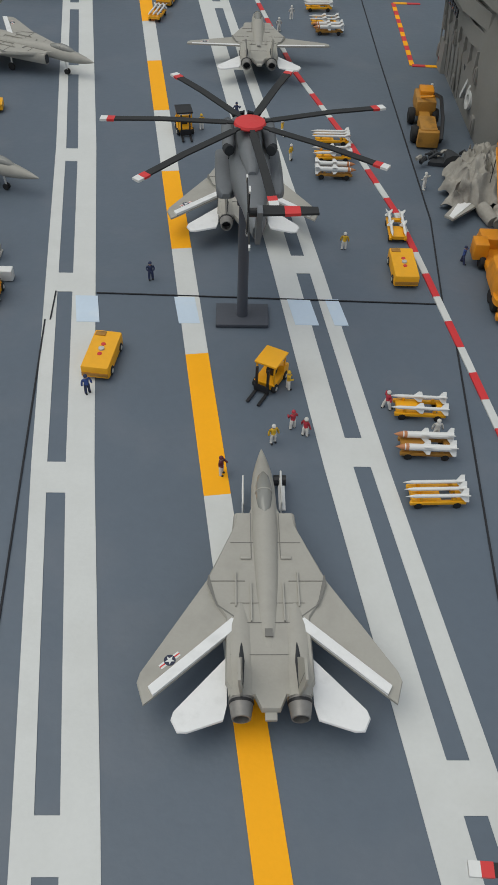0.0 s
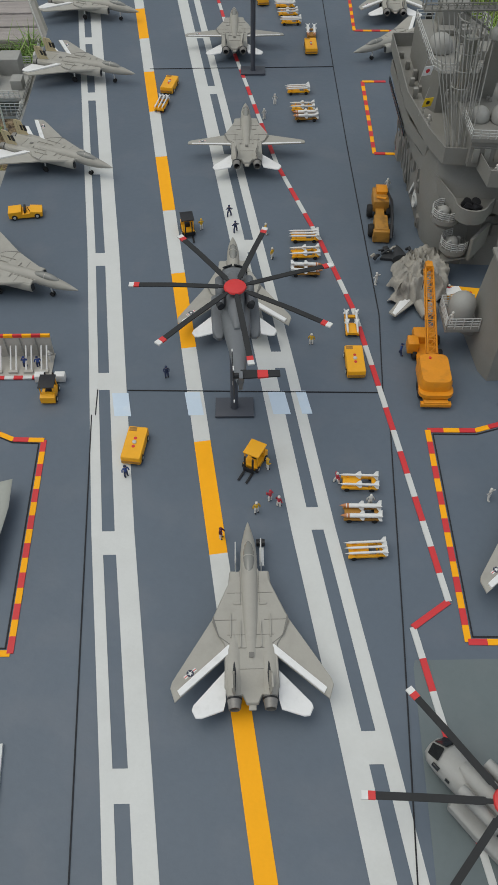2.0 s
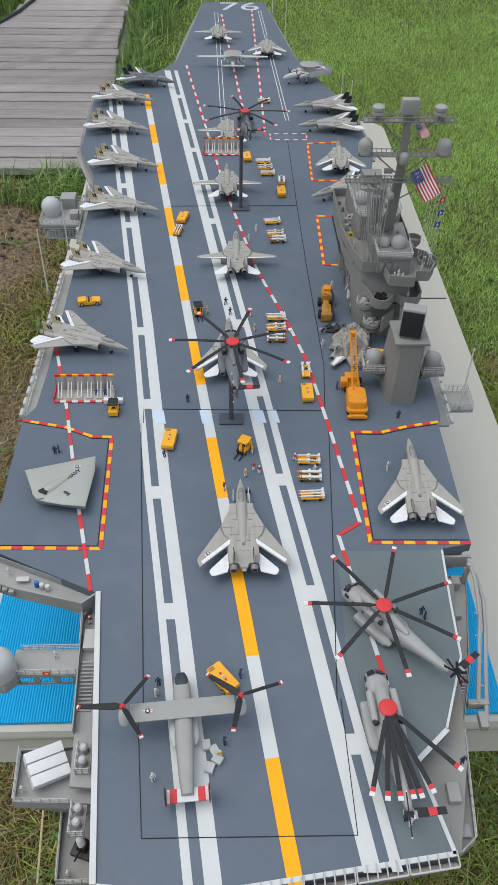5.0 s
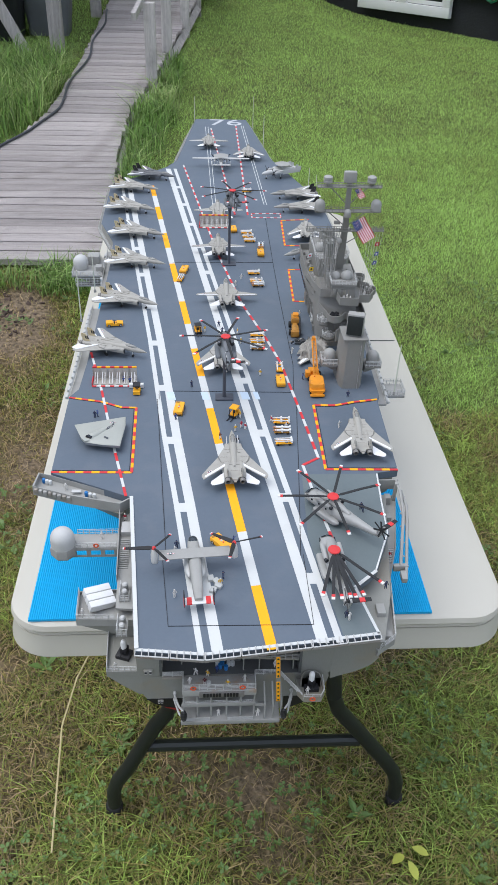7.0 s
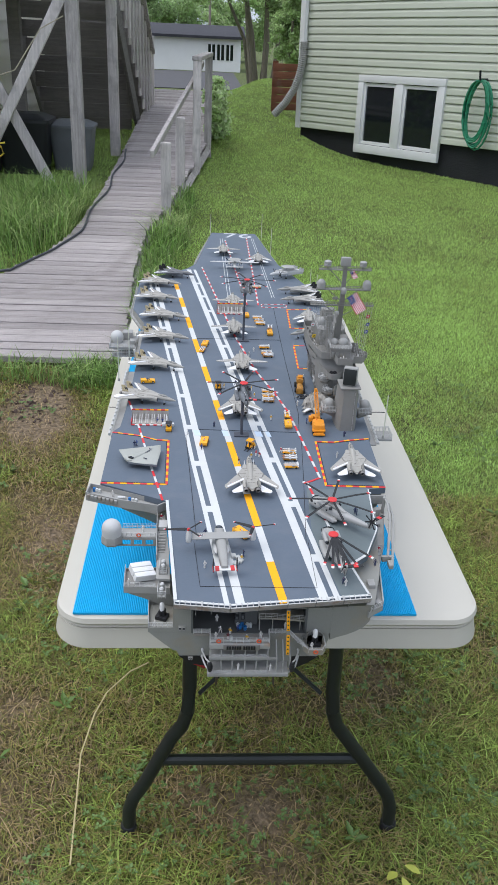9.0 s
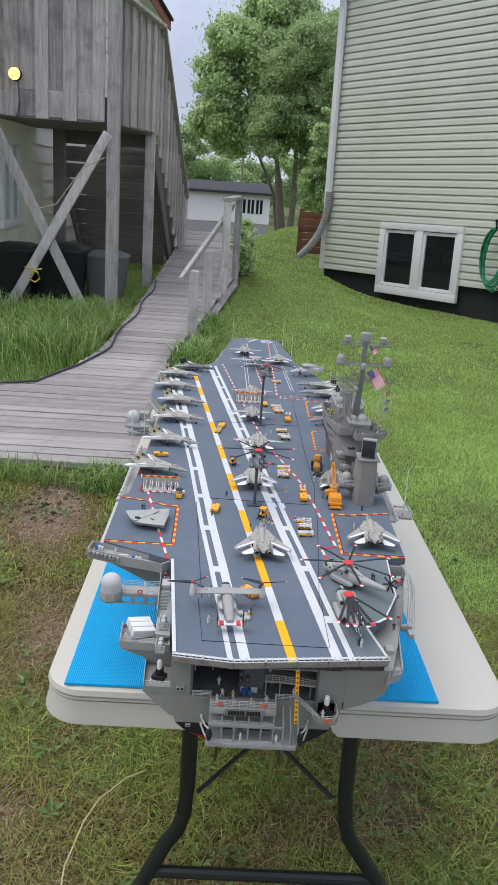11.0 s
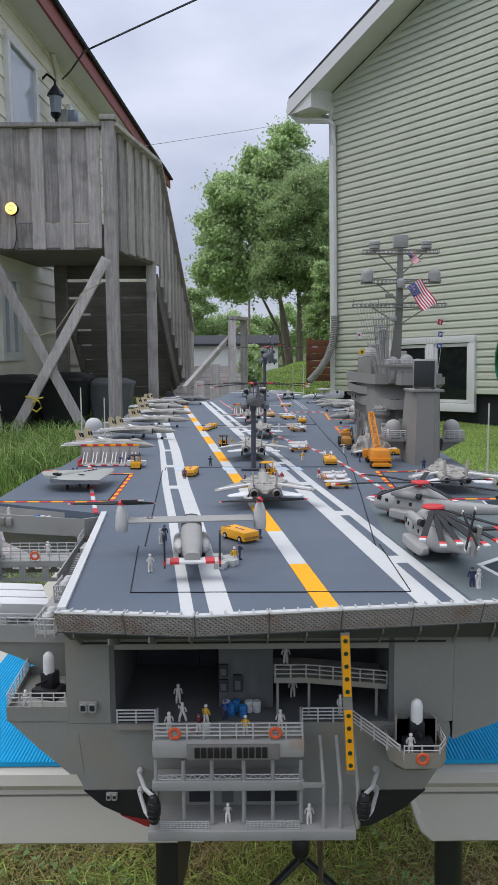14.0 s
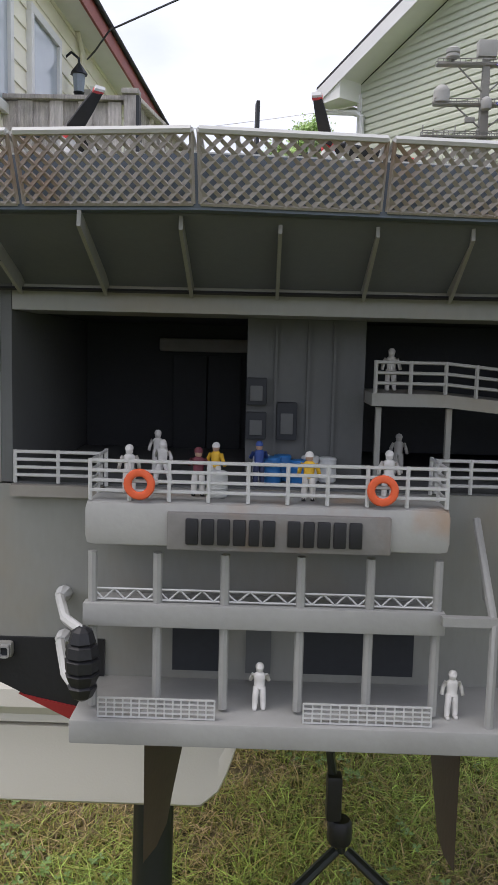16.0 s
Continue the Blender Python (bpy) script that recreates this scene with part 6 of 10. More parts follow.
heli("grey model helicopter with rotor blades folded back on the aft deck", pose(0.1245, -0.028, D, 0, 0, 4), HELI, [158, 168, 176, 184, 190, 198, 222], droop=9.0)


# ---- tiltrotor ----
def tiltrotor(at):
    t = thing("tiltrotor", "light grey model tiltrotor with raised rotors on the aft deck", "model aircraft", at=at)
    body = part("fuselage", loft(rings_y([(0.042, 0.0015, 0.0125, 0.0015), (0.038, 0.005, 0.013, 0.0055), (0.03, 0.0072, 0.0145, 0.0078), (0.018, 0.008, 0.0155, 0.0088), (-0.015, 0.008, 0.0155, 0.0088), (-0.035, 0.0074, 0.0155, 0.008), (-0.055, 0.0064, 0.0145, 0.0062), (-0.070, 0.005, 0.014, 0.004)], 14, 0, 3.0)), GREY, t)
    part("windscreen", loft(rings_y([(0.0385, 0.0035, 0.0185, 0.001), (0.033, 0.0056, 0.02, 0.0024), (0.0275, 0.006, 0.0215, 0.0022), (0.0245, 0.004, 0.0225, 0.001)], 12)), mat("dark_tinted_glass", (0.04, 0.05, 0.06), 0.08, vary=0.1, bump=0.0), body)
    for s in (-1, 1):
        part("sponson", loft(rings_y([(0.018, 0.0012, 0.008, 0.001), (0.012, 0.0044, 0.0085, 0.0045), (-0.018, 0.0044, 0.0088, 0.0045), (-0.026, 0.001, 0.0095, 0.001)], 12, s * 0.0088)), GREY_LIGHT, t)
        w = part("wing", loft([[(s * x, y, z) for y, z in ((0.009, 0.0245), (0.0085, 0.026), (0.0, 0.027), (-0.0085, 0.0255), (-0.0085, 0.0245))] for x in (0.0, 0.045)]), GREY, t)
        n = part("nacelle", lathe([(0.0034, 0.018), (0.0044, 0.0195), (0.0047, 0.024), (0.0044, 0.031), (0.0033, 0.036), (0.0018, 0.0385), (0.0, 0.039)], 14, pose(s * 0.0503, -0.0085, 0, -13, 0, 0)), GREY_LIGHT, t)
        hub = part("proprotor_hub", lathe([(0.0026, 0.0375), (0.0028, 0.0395), (0.0014, 0.0415), (0.0, 0.042)], 12, pose(s * 0.0503, -0.0085, 0, -13, 0, 0)), RED, n)
        for k in range(3):
            a = 120 * k + (85 if s < 0 else 45)
            mm = pose(s * 0.0503, 0.0005, 0.0385, -13, 0, 0) @ pose(0, 0, 0, 0, 0, a)
            bl = part("proprotor_blade", loft([[(-ww, y, -0.0005 - tw), (ww, y, -0.0005 + tw), (ww, y, 0.0004 + tw), (-ww, y, 0.0004 - tw)] for y, ww, tw in ((0.002, 0.0012, 0.0008), (0.006, 0.0026, 0.0012), (0.024, 0.0022, 0.0006), (0.036, 0.0016, 0.0002))], mm), BLADE, t)
            part("blade_tip", box((0, 0.0378, 0), (0.0034, 0.0016, 0.0012), mm), WHITE, bl)
            part("blade_tip", box((0, 0.0362, 0), (0.0036, 0.0018, 0.0012), mm), RED, bl)
        part("tail_fin", loft([[(s * 0.0178 + d, y, z) for y, z in ((-0.063, 0.0095), (-0.0755, 0.0095), (-0.0765, 0.0315), (-0.0695, 0.0325))] for d in (-0.0005, 0.0005)]), DARK, t)
        part("fin_band", box((s * 0.0178, -0.0695, 0.0128), (0.0014, 0.0125, 0.003)), RED, t)
        g = part("main_gear", tube([(s * 0.0085, -0.012, 0.005), (s * 0.0085, -0.012, 0.002)], 0.0007, 6), WHITE, t)
        part("wheel", wheel_bm(s * 0.0085, -0.012, 0.0024, 0.0022, 0), TYRE, g)
    tp = part("tailplane", box((0, -0.069, 0.0125), (0.034, 0.011, 0.0014), bevel=0.0004), WHITE, t)
    for x in (-0.0115, 0.0115):
        part("tail_band", box((x, -0.069, 0.0126), (0.006, 0.0113, 0.0016)), RED, tp)
    insignia(t, -0.03, 0.0, 0.0271, 0.0022, 0)
    g = part("nose_gear", tube([(0, 0.03, 0.008), (0, 0.03, 0.002)], 0.0006, 6), WHITE, t)
    part("wheel", wheel_bm(0, 0.03, 0.002, 0.0024, 0), TYRE, g)


tiltrotor(pose(-0.051, -0.02, D, 0, 0, 4.5))


# ---- radar planes ----
def radar_plane(at, folded, label):
    t = thing("radar_plane", label, "model aircraft", at=at)
    part("fuselage", loft(rings_y([(0.058, 0.001, 0.016, 0.001), (0.052, 0.004, 0.016, 0.005), (0.04, 0.0062, 0.017, 0.0066), (0.0, 0.0065, 0.0175, 0.007), (-0.03, 0.005, 0.0185, 0.0055), (-0.058, 0.0015, 0.02, 0.002)], 12)), GREY_LIGHT, t)
    for s in (-1, 1):
        wing = [(s * 0.004, 0.014), (s * (0.022 if folded else 0.084), 0.008), (s * (0.022 if folded else 0.084), 0.0), (s * 0.004, -0.004)]
        part("wing", prism(wing, 0.0225, 0.0238), GREY_LIGHT, t)
        if folded:
            part("folded_wing", box((s * 0.021, -0.03, 0.019), (0.0014, 0.06, 0.012), bevel=0.0005), GREY_LIGHT, t)
        n = part("engine", loft(rings_y([(0.028, 0.002, 0.019, 0.002), (0.022, 0.0036, 0.019, 0.0042), (-0.006, 0.003, 0.019, 0.0036), (-0.016, 0.001, 0.02, 0.001)], 10, s * 0.0185)), GREY_LIGHT, t)
        for k in range(4):
            part("propeller_blade", box((0, 0, 0.007), (0.002, 0.0005, 0.013), pose(s * 0.0185, 0.029, 0.019, 0, 45 + 90 * k, 0)), BLACK, n)
        for x in (0.012, 0.026):
            part("tail_fin", box((s * x, -0.054, 0.025), (0.0008, 0.01, 0.013), bevel=0.0003), GREY_LIGHT, t)
        g = part("main_gear", tube([(s * 0.018, 0.005, 0.016), (s * 0.018, 0.005, 0.002)], 0.0007, 6), WHITE, t)
        part("wheel", wheel_bm(s * 0.018, 0.005, 0.003, 0.0018, 0), TYRE, g)
    part("tailplane", box((0, -0.054, 0.0215), (0.054, 0.01, 0.001), bevel=0.0003), GREY_LIGHT, t)
    part("rotodome", lathe([(0.0, 0.034), (0.016, 0.0345), (0.0225, 0.0362), (0.016, 0.038), (0.0, 0.0385)], 24, pose(0, -0.012, 0)), GREY, t)
    part("pylon", box((0, -0.012, 0.029), (0.004, 0.012, 0.012)), GREY_LIGHT, t)
    g = part("nose_gear", tube([(0, 0.042, 0.012), (0, 0.042, 0.002)], 0.0007, 6), WHITE, t)
    part("wheel", wheel_bm(0, 0.042, 0.0022, 0.002, 0), TYRE, g)


radar_plane(pose(0.02, 1.655, D, 0, 0, 0), False, "pale grey model radar plane with twin propellers near the bow")
radar_plane(pose(0.185, 1.565, D, 0, 0, 118), True, "pale grey model radar plane with folded wings at the edge")


# ---- flying wing drone with folded tips ----
DRONE = mat("drone_grey", (0.36, 0.37, 0.33), 0.5, vary=0.07, scale=50)
drone = thing("drone_aircraft", "grey flying-wing model drone with folded tips on the port elevator", "model drone", at=pose(-0.191, 0.261, D))
out = [(-0.0485, 0.0225), (-0.01, 0.033), (0.0295, 0.0445), (0.031, 0.02), (0.0265, -0.0345), (0.0, -0.031), (-0.0265, -0.0245), (-0.033, -0.016)]
db = loft([[(x * f - 0.004 * (1 - f), y * f + 0.004 * (1 - f), z) for x, y in out] for f, z in ((0.35, 0.0075), (0.75, 0.0085), (0.98, 0.0125), (1.0, 0.0135), (0.98, 0.0142), (0.9, 0.0152), (0.6, 0.0164), (0.3, 0.0167))])
dbody = part("body", db, DRONE, drone)
part("air_intake", prism([(-0.027, -0.0135), (-0.019, -0.0185), (-0.0145, -0.0125), (-0.021, -0.009)], 0.0145, 0.0184), CANOPY_DARK, dbody)
part("nose_fairing", prism([(-0.034, -0.016), (-0.027, -0.025), (-0.02, -0.0235), (-0.03, -0.013)], 0.0135, 0.0168), DRONE, dbody)


def lettering(text, size, m, material, parent, name="lettering", depth=0.0002):
    c = bpy.data.curves.new(name, "FONT")
    c.body, c.size, c.align_x, c.align_y, c.extrude = text, size, "CENTER", "CENTER", depth
    tmp = new(name, c)
    me = bpy.data.meshes.new_from_object(tmp.evaluated_get(bpy.context.evaluated_depsgraph_get()))
    bpy.data.objects.remove(tmp)
    me.materials.clear()
    me.materials.append(material)
    ob = new(name, me)
    ob.parent = parent
    ob.matrix_basis = m
    return ob


lettering("NAVY", 0.007, pose(0.0085, 0.012, 0.0172, 0, 0, 48), NAVY_BLUE, dbody)
lettering("498", 0.0056, pose(0.004, -0.017, 0.0171, 0, 0, -38), NAVY_BLUE, dbody)
insignia(dbody, 0.011, 0.024, 0.0171, 0.0022, 10)
part("back_fairing", loft(rings_y([(0.02, 0.0006, 0.0165, 0.0004), (0.008, 0.0045, 0.0165, 0.002), (-0.006, 0.0065, 0.0165, 0.0032), (-0.014, 0.006, 0.0165, 0.0028), (-0.017, 0.004, 0.0162, 0.001)], 12, 0.0)), DRONE, dbody, at=pose(-0.009, -0.002, 0, 0, 0, -48))
part("rear_edge", loft([[(x0, y0, 0.0095), (x0, y0, 0.0137), (x1, y1, 0.0137), (x1, y1, 0.0095)] for x0, y0, x1, y1 in ((-0.0268, -0.0248, -0.025, -0.0235), (0.0268, -0.0352, 0.0262, -0.033))]), HELI_DARK, dbody)
for x, y in ((-0.012, -0.012), (0.01, -0.008), (-0.004, 0.014)):
    g = part("landing_gear", tube([(x, y, 0.009), (x, y, 0.003)], 0.0007, 6), WHITE, drone)
    part("wheel", wheel_bm(x, y, 0.003, 0.002, 0), TYRE, g)


# ---- wrecked jet under a grey sheet ----
wreck = thing("wrecked_jet", "crumpled grey training wreck of a jet beside the cranes", "wreck", at=pose(0.165, 0.531, D))
CLOTH = mat("stained_grey_cloth", (0.34, 0.32, 0.28), 0.8, vary=0.25, scale=60, stain=(0.06, 0.055, 0.05), stain_scale=60, stain_amount=0.85)
nx = 44
rows = []
for j in range(nx + 1):
    row = []
    for i in range(nx + 1):
        u, v = i / nx - 0.5, j / nx - 0.5
        x, y = u * 0.05 + 0.012 * v, v * 0.062
        rim = (1 - min(1, (abs(u) * 1.95) ** 4)) * (1 - min(1, (abs(v) * 1.9) ** 5))
        fold = 1 - abs(noise.noise((u * 9 + v * 4, v * 3 - u, 3.0))) * 2.4
        h = rim * (0.016 + 0.009 * fold + 0.006 * noise.noise((u * 5, v * 5, 1.0))) + 0.003 * noise.noise((u * 17, v * 17, 5.0))
        x += 0.008 * noise.noise((u * 4, v * 7, 9.0)) * (0.3 + abs(u) * 1.6)
        y += 0.009 * noise.noise((u * 7, v * 4, 19.0)) * (0.3 + abs(v) * 1.6)
        row.append((x, y, max(0.0008, 0.002 + h)))
    rows.append(row)
sheet = bmesh.new()
add_loft(sheet, rows, cap=False, closed=False)
part("sheet", sheet, CLOTH, wreck, "crumpled stained grey sheet", smooth=60)
part("wing", prism([(-0.012, -0.014), (-0.034, -0.046), (-0.029, -0.051), (-0.0, -0.024)], 0.006, 0.0075), JET, wreck)
part("wing", prism([(0.010, 0.004), (0.044, 0.012), (0.046, 0.02), (0.012, 0.022)], 0.0195, 0.021), JET, wreck)
part("tailplane", prism([(0.018, -0.016), (0.032, -0.014), (0.034, -0.022), (0.02, -0.026)], 0.008, 0.0092), PANEL_WHITE, wreck)
part("wing_flap", prism([(-0.014, -0.016), (-0.031, -0.047), (-0.029, -0.05), (-0.006, -0.022)], 0.0075, 0.0079), PANEL_WHITE, wreck)
for x, y, r in ((-0.006, -0.032, 20), (0.006, -0.034, -10)):
    part("engine_pipe", lathe([(0.0046, 0), (0.005, 0.006), (0.0044, 0.016), (0.003, 0.016)], 12, pose(x, y, 0.006, 100, 0, r)), CLOTH, wreck)
part("burnt_nose", loft(rings_y([(0.052, 0.001, 0.004, 0.001), (0.045, 0.0035, 0.005, 0.003), (0.035, 0.006, 0.006, 0.005), (0.026, 0.008, 0.007, 0.006)], 10, -0.014)), DARK, wreck)

# ---- the stern of the ship: gallery, balconies, nets ----
FW = Matrix(((1, 0, 0, 0), (0, 0, 1, 0), (0, 1, 0, 0), (0, 0, 0, 1)))  # outline in x and z, depth along y


def wallpiece(name, pts, y0, y1, material, parent=None, label=""):
    return part(name, prism(pts, y0, y1, FW), material, parent or ship, label, smooth=0)


def rect(x0, x1, z0, z1):
    return [(x0, z0), (x1, z0), (x1, z1), (x0, z1)]


transom = wallpiece("transom", [(-0.121, 0.895), (-0.124, 0.888), (-0.119, 0.866), (-0.111, 0.850), (-0.1, 0.841), (-0.073, 0.829), (-0.03, 0.823), (0.03, 0.823), (0.066, 0.828), (0.085, 0.839), (0.1, 0.852), (0.11, 0.868), (0.115, 0.888), (0.114, 0.895)], -0.126, -0.025, HULL, label="weathered grey stern wall with rust streaks")
wallpiece("stern_panel", rect(-0.1215, -0.0947, 0.8952, 0.9655), -0.126, -0.025, HULL)
wallpiece("stern_panel", rect(0.0797, 0.116, 0.8952, 0.9655), -0.126, -0.025, HULL)
wallpiece("stern_header", rect(-0.0913, 0.0763, 0.9422, 0.9655), -0.126, -0.1005, HULL)
flare = [(0.1162, 0.9495), (0.178, 0.9495), (0.1735, 0.919), (0.166, 0.908), (0.155, 0.9), (0.141, 0.893), (0.127, 0.888), (0.1162, 0.883)]
part("stern_flare", loft([[(x, y, z) for x, z in [(a + f * max(0.0, (b - 0.88)) * 0.9, b) for a, b in flare]] for y, f in ((-0.1258, 0.0), (-0.05, 0.35), (0.15, 0.85))]), HULL, ship, "flared grey hull side under the starboard deck edge", smooth=30)
wallpiece("boot_top", [(-0.1125, 0.8515), (-0.1015, 0.8415), (-0.0745, 0.8285), (-0.066, 0.8268), (-0.066, 0.8517), (-0.11, 0.8517)], -0.1268, -0.03, BLACK)
wallpiece("boot_top", [(0.06, 0.8265), (0.067, 0.8275), (0.0865, 0.8385), (0.1, 0.8505), (0.06, 0.8505)], -0.1268, -0.03, BLACK)
wallpiece("red_bottom", [(-0.09, 0.8355), (-0.0745, 0.828), (-0.066, 0.8262), (-0.066, 0.8305)], -0.1274, -0.03, RED_HULL)
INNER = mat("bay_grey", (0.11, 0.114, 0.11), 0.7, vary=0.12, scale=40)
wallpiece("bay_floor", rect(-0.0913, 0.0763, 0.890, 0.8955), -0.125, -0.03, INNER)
# bay back and ceiling: near-black colour stands in for the deep bay's shade
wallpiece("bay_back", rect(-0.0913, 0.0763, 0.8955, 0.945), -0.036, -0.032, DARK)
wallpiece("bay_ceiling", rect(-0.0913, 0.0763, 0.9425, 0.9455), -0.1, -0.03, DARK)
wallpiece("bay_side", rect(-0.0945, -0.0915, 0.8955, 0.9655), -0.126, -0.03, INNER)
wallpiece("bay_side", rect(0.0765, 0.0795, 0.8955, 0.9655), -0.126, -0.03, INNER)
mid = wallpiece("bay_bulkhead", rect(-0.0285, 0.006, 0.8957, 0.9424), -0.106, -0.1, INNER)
for x in (-0.02, -0.0105, -0.003):
    part("bulkhead_rib", box((x, -0.1065, 0.919), (0.0008, 0.001, 0.046)), INNER, mid)
for x, z, w, h in ((-0.0255, 0.911, 0.006, 0.008), (-0.0255, 0.921, 0.006, 0.008), (-0.0165, 0.9125, 0.006, 0.011)):
    part("locker", box((x, -0.1075, z), (w, 0.003, h), bevel=0.0005), DARK, mid)
    part("locker_face", box((x, -0.1092, z - h * 0.06), (w * 0.6, 0.0005, h * 0.55), bevel=0.0002), INNER, mid)
for x in (-0.0515, -0.0385):
    part("roller_door", box((x, -0.0375, 0.913), (0.0125, 0.003, 0.035), bevel=0.0004), DARK, mid)
part("door_rail", box((-0.046, -0.0385, 0.9345), (0.034, 0.005, 0.005), bevel=0.001), BOARD_GREY, mid)
# mezzanine on the right of the bay
mz = wallpiece("mezzanine", [(0.0062, 0.9185), (0.0262, 0.9185), (0.0762, 0.914), (0.0762, 0.9175), (0.0262, 0.922), (0.0062, 0.922)], -0.122, -0.09, HULL)
rail_parts(mz, [(0.007, -0.1225, 0.922), (0.026, -0.1225, 0.922), (0.076, -0.1225, 0.9175)], 0.0085, 0.0005, 3, 0.008, GREY)
for x in (0.0085, 0.028, 0.07):
    part("support", box((x, -0.119, 0.907), (0.0015, 0.002, 0.022)), HULL, mz)
# space behind the mezzanine, its shade put into the colour too
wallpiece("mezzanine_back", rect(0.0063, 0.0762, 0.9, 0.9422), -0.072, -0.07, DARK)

# balcony block with the name board
blk = part("balcony", box((-0.0217, -0.1375, 0.8895), (0.0905, 0.023, 0.0115), bevel=0.0025), PALE_RUST, ship)
nb = part("name_board", box((-0.0188, -0.1497, 0.8885), (0.0545, 0.002, 0.0092), bevel=0.0003), BOARD_GREY, blk, "rust-stained name board with dark raised bars")
widths = [3.1, 3.1, 3.1, 3.1, 2.6, 3.1, 0, 3.1, 2.7, 3.1, 3.1, 3.1]
x = -0.0415
for w in widths:
    if w:
        part("name_bar", box((x + w * 0.0005, -0.1509, 0.8886), (w * 0.001, 0.0014, 0.0064), bevel=0.0004), BLACK, nb)
    x += (w + 0.75) * 0.001 if w else 0.0022
rail_parts(blk, [(-0.0655, -0.1275, 0.8952), (-0.0655, -0.1475, 0.8952), (0.0222, -0.1475, 0.8952), (0.0222, -0.1275, 0.8952)], 0.0098, 0.00048, 4, 0.0095, GREY_LIGHT)
rail_parts(ship, [(-0.0905, -0.127, 0.8955), (-0.067, -0.127, 0.8955)], 0.0085, 0.0005, 4, 0.008, GREY_LIGHT)
rail_parts(ship, [(0.0235, -0.127, 0.8955), (0.052, -0.127, 0.8955), (0.072, -0.148, 0.888), (0.078, -0.156, 0.886)], 0.009, 0.0005, 4, 0.008, GREY_LIGHT)
part("rusty_lip", box((-0.079, -0.1275, 0.8935), (0.025, 0.003, 0.003)), RUST, ship)
ORANGE = mat("life_ring_orange", (0.75, 0.12, 0.04), 0.5)


def torus_bm(R, r, n=20, k=8, m=None):
    bm = bmesh.new()
    vv = [[bm.verts.new((m or Matrix()) @ Vector(((R + r * math.cos(b)) * math.cos(a), 0.6 * r * math.sin(b), (R + r * math.cos(b)) * math.sin(a)))) for b in [2 * math.pi * j / k for j in range(k)]] for a in [2 * math.pi * i / n for i in range(n)]]
    for i in range(n):
        for j in range(k):
            bm.faces.new((vv[i][j], vv[(i + 1) % n][j], vv[(i + 1) % n][(j + 1) % k], vv[i][(j + 1) % k]))
    bmesh.ops.recalc_face_normals(bm, faces=bm.faces)
    return bm


ring = solo("life_ring", torus_bm(0.0029, 0.001), ORANGE, "orange life ring on the stern railing", "life ring", group="life rings", at=pose(-0.0532, -0.1487, 0.8995))
for x, y, z in ((0.0063, -0.1487, 0.8995), (0.0905, -0.1605, 0.889)):
    copy_thing(ring, pose(x, y, z))
copy_thing(ring, pose(-0.184, 0.0425, 0.957))["label"] = "orange life ring on the radar arm railing"

# posts, beams and the lower platform
for x in (-0.065, -0.0487, -0.0318, -0.0128, 0.0045, 0.0213):
    part("gallery_post", tube([(x, -0.1465, 0.882), (x, -0.1465, 0.868)], 0.0012, 8), GREY, ship)
    part("gallery_post", tube([(x, -0.1465, 0.864), (x, -0.1465, 0.842)], 0.0012, 8), GREY, ship)
part("gallery_beam", box((-0.022, -0.1465, 0.8662), (0.0905, 0.004, 0.006), bevel=0.0006), GREY, ship)
part("gallery_floor", box((-0.022, -0.136, 0.8645), (0.09, 0.018, 0.002)), GREY, ship)
xs_ = (-0.065, -0.0487, -0.0318, -0.0128, 0.0045, 0.0213)
tr = bmesh.new()
for a, b in zip(xs_, xs_[1:]):
    for z in (0.8698, 0.8725):
        add_tube(tr, [(a, -0.1465, z), (b, -0.1465, z)], 0.0003, 4)
    n = 6
    for i in range(n):
        add_tube(tr, [(a + (b - a) * i / n, -0.1465, 0.8698 if i % 2 else 0.8725), (a + (b - a) * (i + 1) / n, -0.1465, 0.8725 if i % 2 else 0.8698)], 0.00025, 4)
part("lattice_railing", tr, GREY_LIGHT, ship)
plat = part("lower_platform", box((-0.008, -0.139, 0.838), (0.123, 0.03, 0.0062), bevel=0.0008), GREY, ship)
for x0, x1 in ((-0.0625, -0.0335), (-0.0115, 0.02)):
    nt = bmesh.new()
    k = 14
    for i in range(k + 1):
        add_box(nt, (x0 + (x1 - x0) * i / k, -0.152, 0.8438), (0.0004, 0.0004, 0.005))
    for j in range(5):
        add_box(nt, ((x0 + x1) / 2, -0.152, 0.8415 + 0.0012 * j), (x1 - x0, 0.0005, 0.0004))
    part("net_railing", nt, GREY_LIGHT, plat)
# flat near-black patches on the solid wall, painted as shade inside openings
wallpiece("lower_opening_shade", rect(-0.047, -0.0335, 0.8435, 0.862), -0.1264, -0.1262, DARK, transom)
wallpiece("lower_opening_shade", rect(-0.011, 0.02, 0.8435, 0.863), -0.1264, -0.1262, DARK, transom)
wallpiece("watertight_door", [(-0.0265, 0.8435), (-0.0195, 0.8435), (-0.0195, 0.857), (-0.021, 0.8585), (-0.025, 0.8585), (-0.0265, 0.857)], -0.1272, -0.1262, INNER, transom)
for x in (0.0345, 0.0445, 0.0545):
    part("stay", tube([(x, -0.151, 0.841), (x, -0.151, 0.867), (x - 0.001, -0.133, 0.89)], 0.0011, 8), GREY, ship)
    part("stay_plate", loft([[(x + d, y, z) for y, z in ((-0.151, 0.868), (-0.14, 0.871), (-0.134, 0.888))] for d in (-0.0003, 0.0003)]), GREY, ship)
part("side_beam", box((0.0285, -0.1505, 0.868), (0.0135, 0.0025, 0.0022)), GREY, ship)
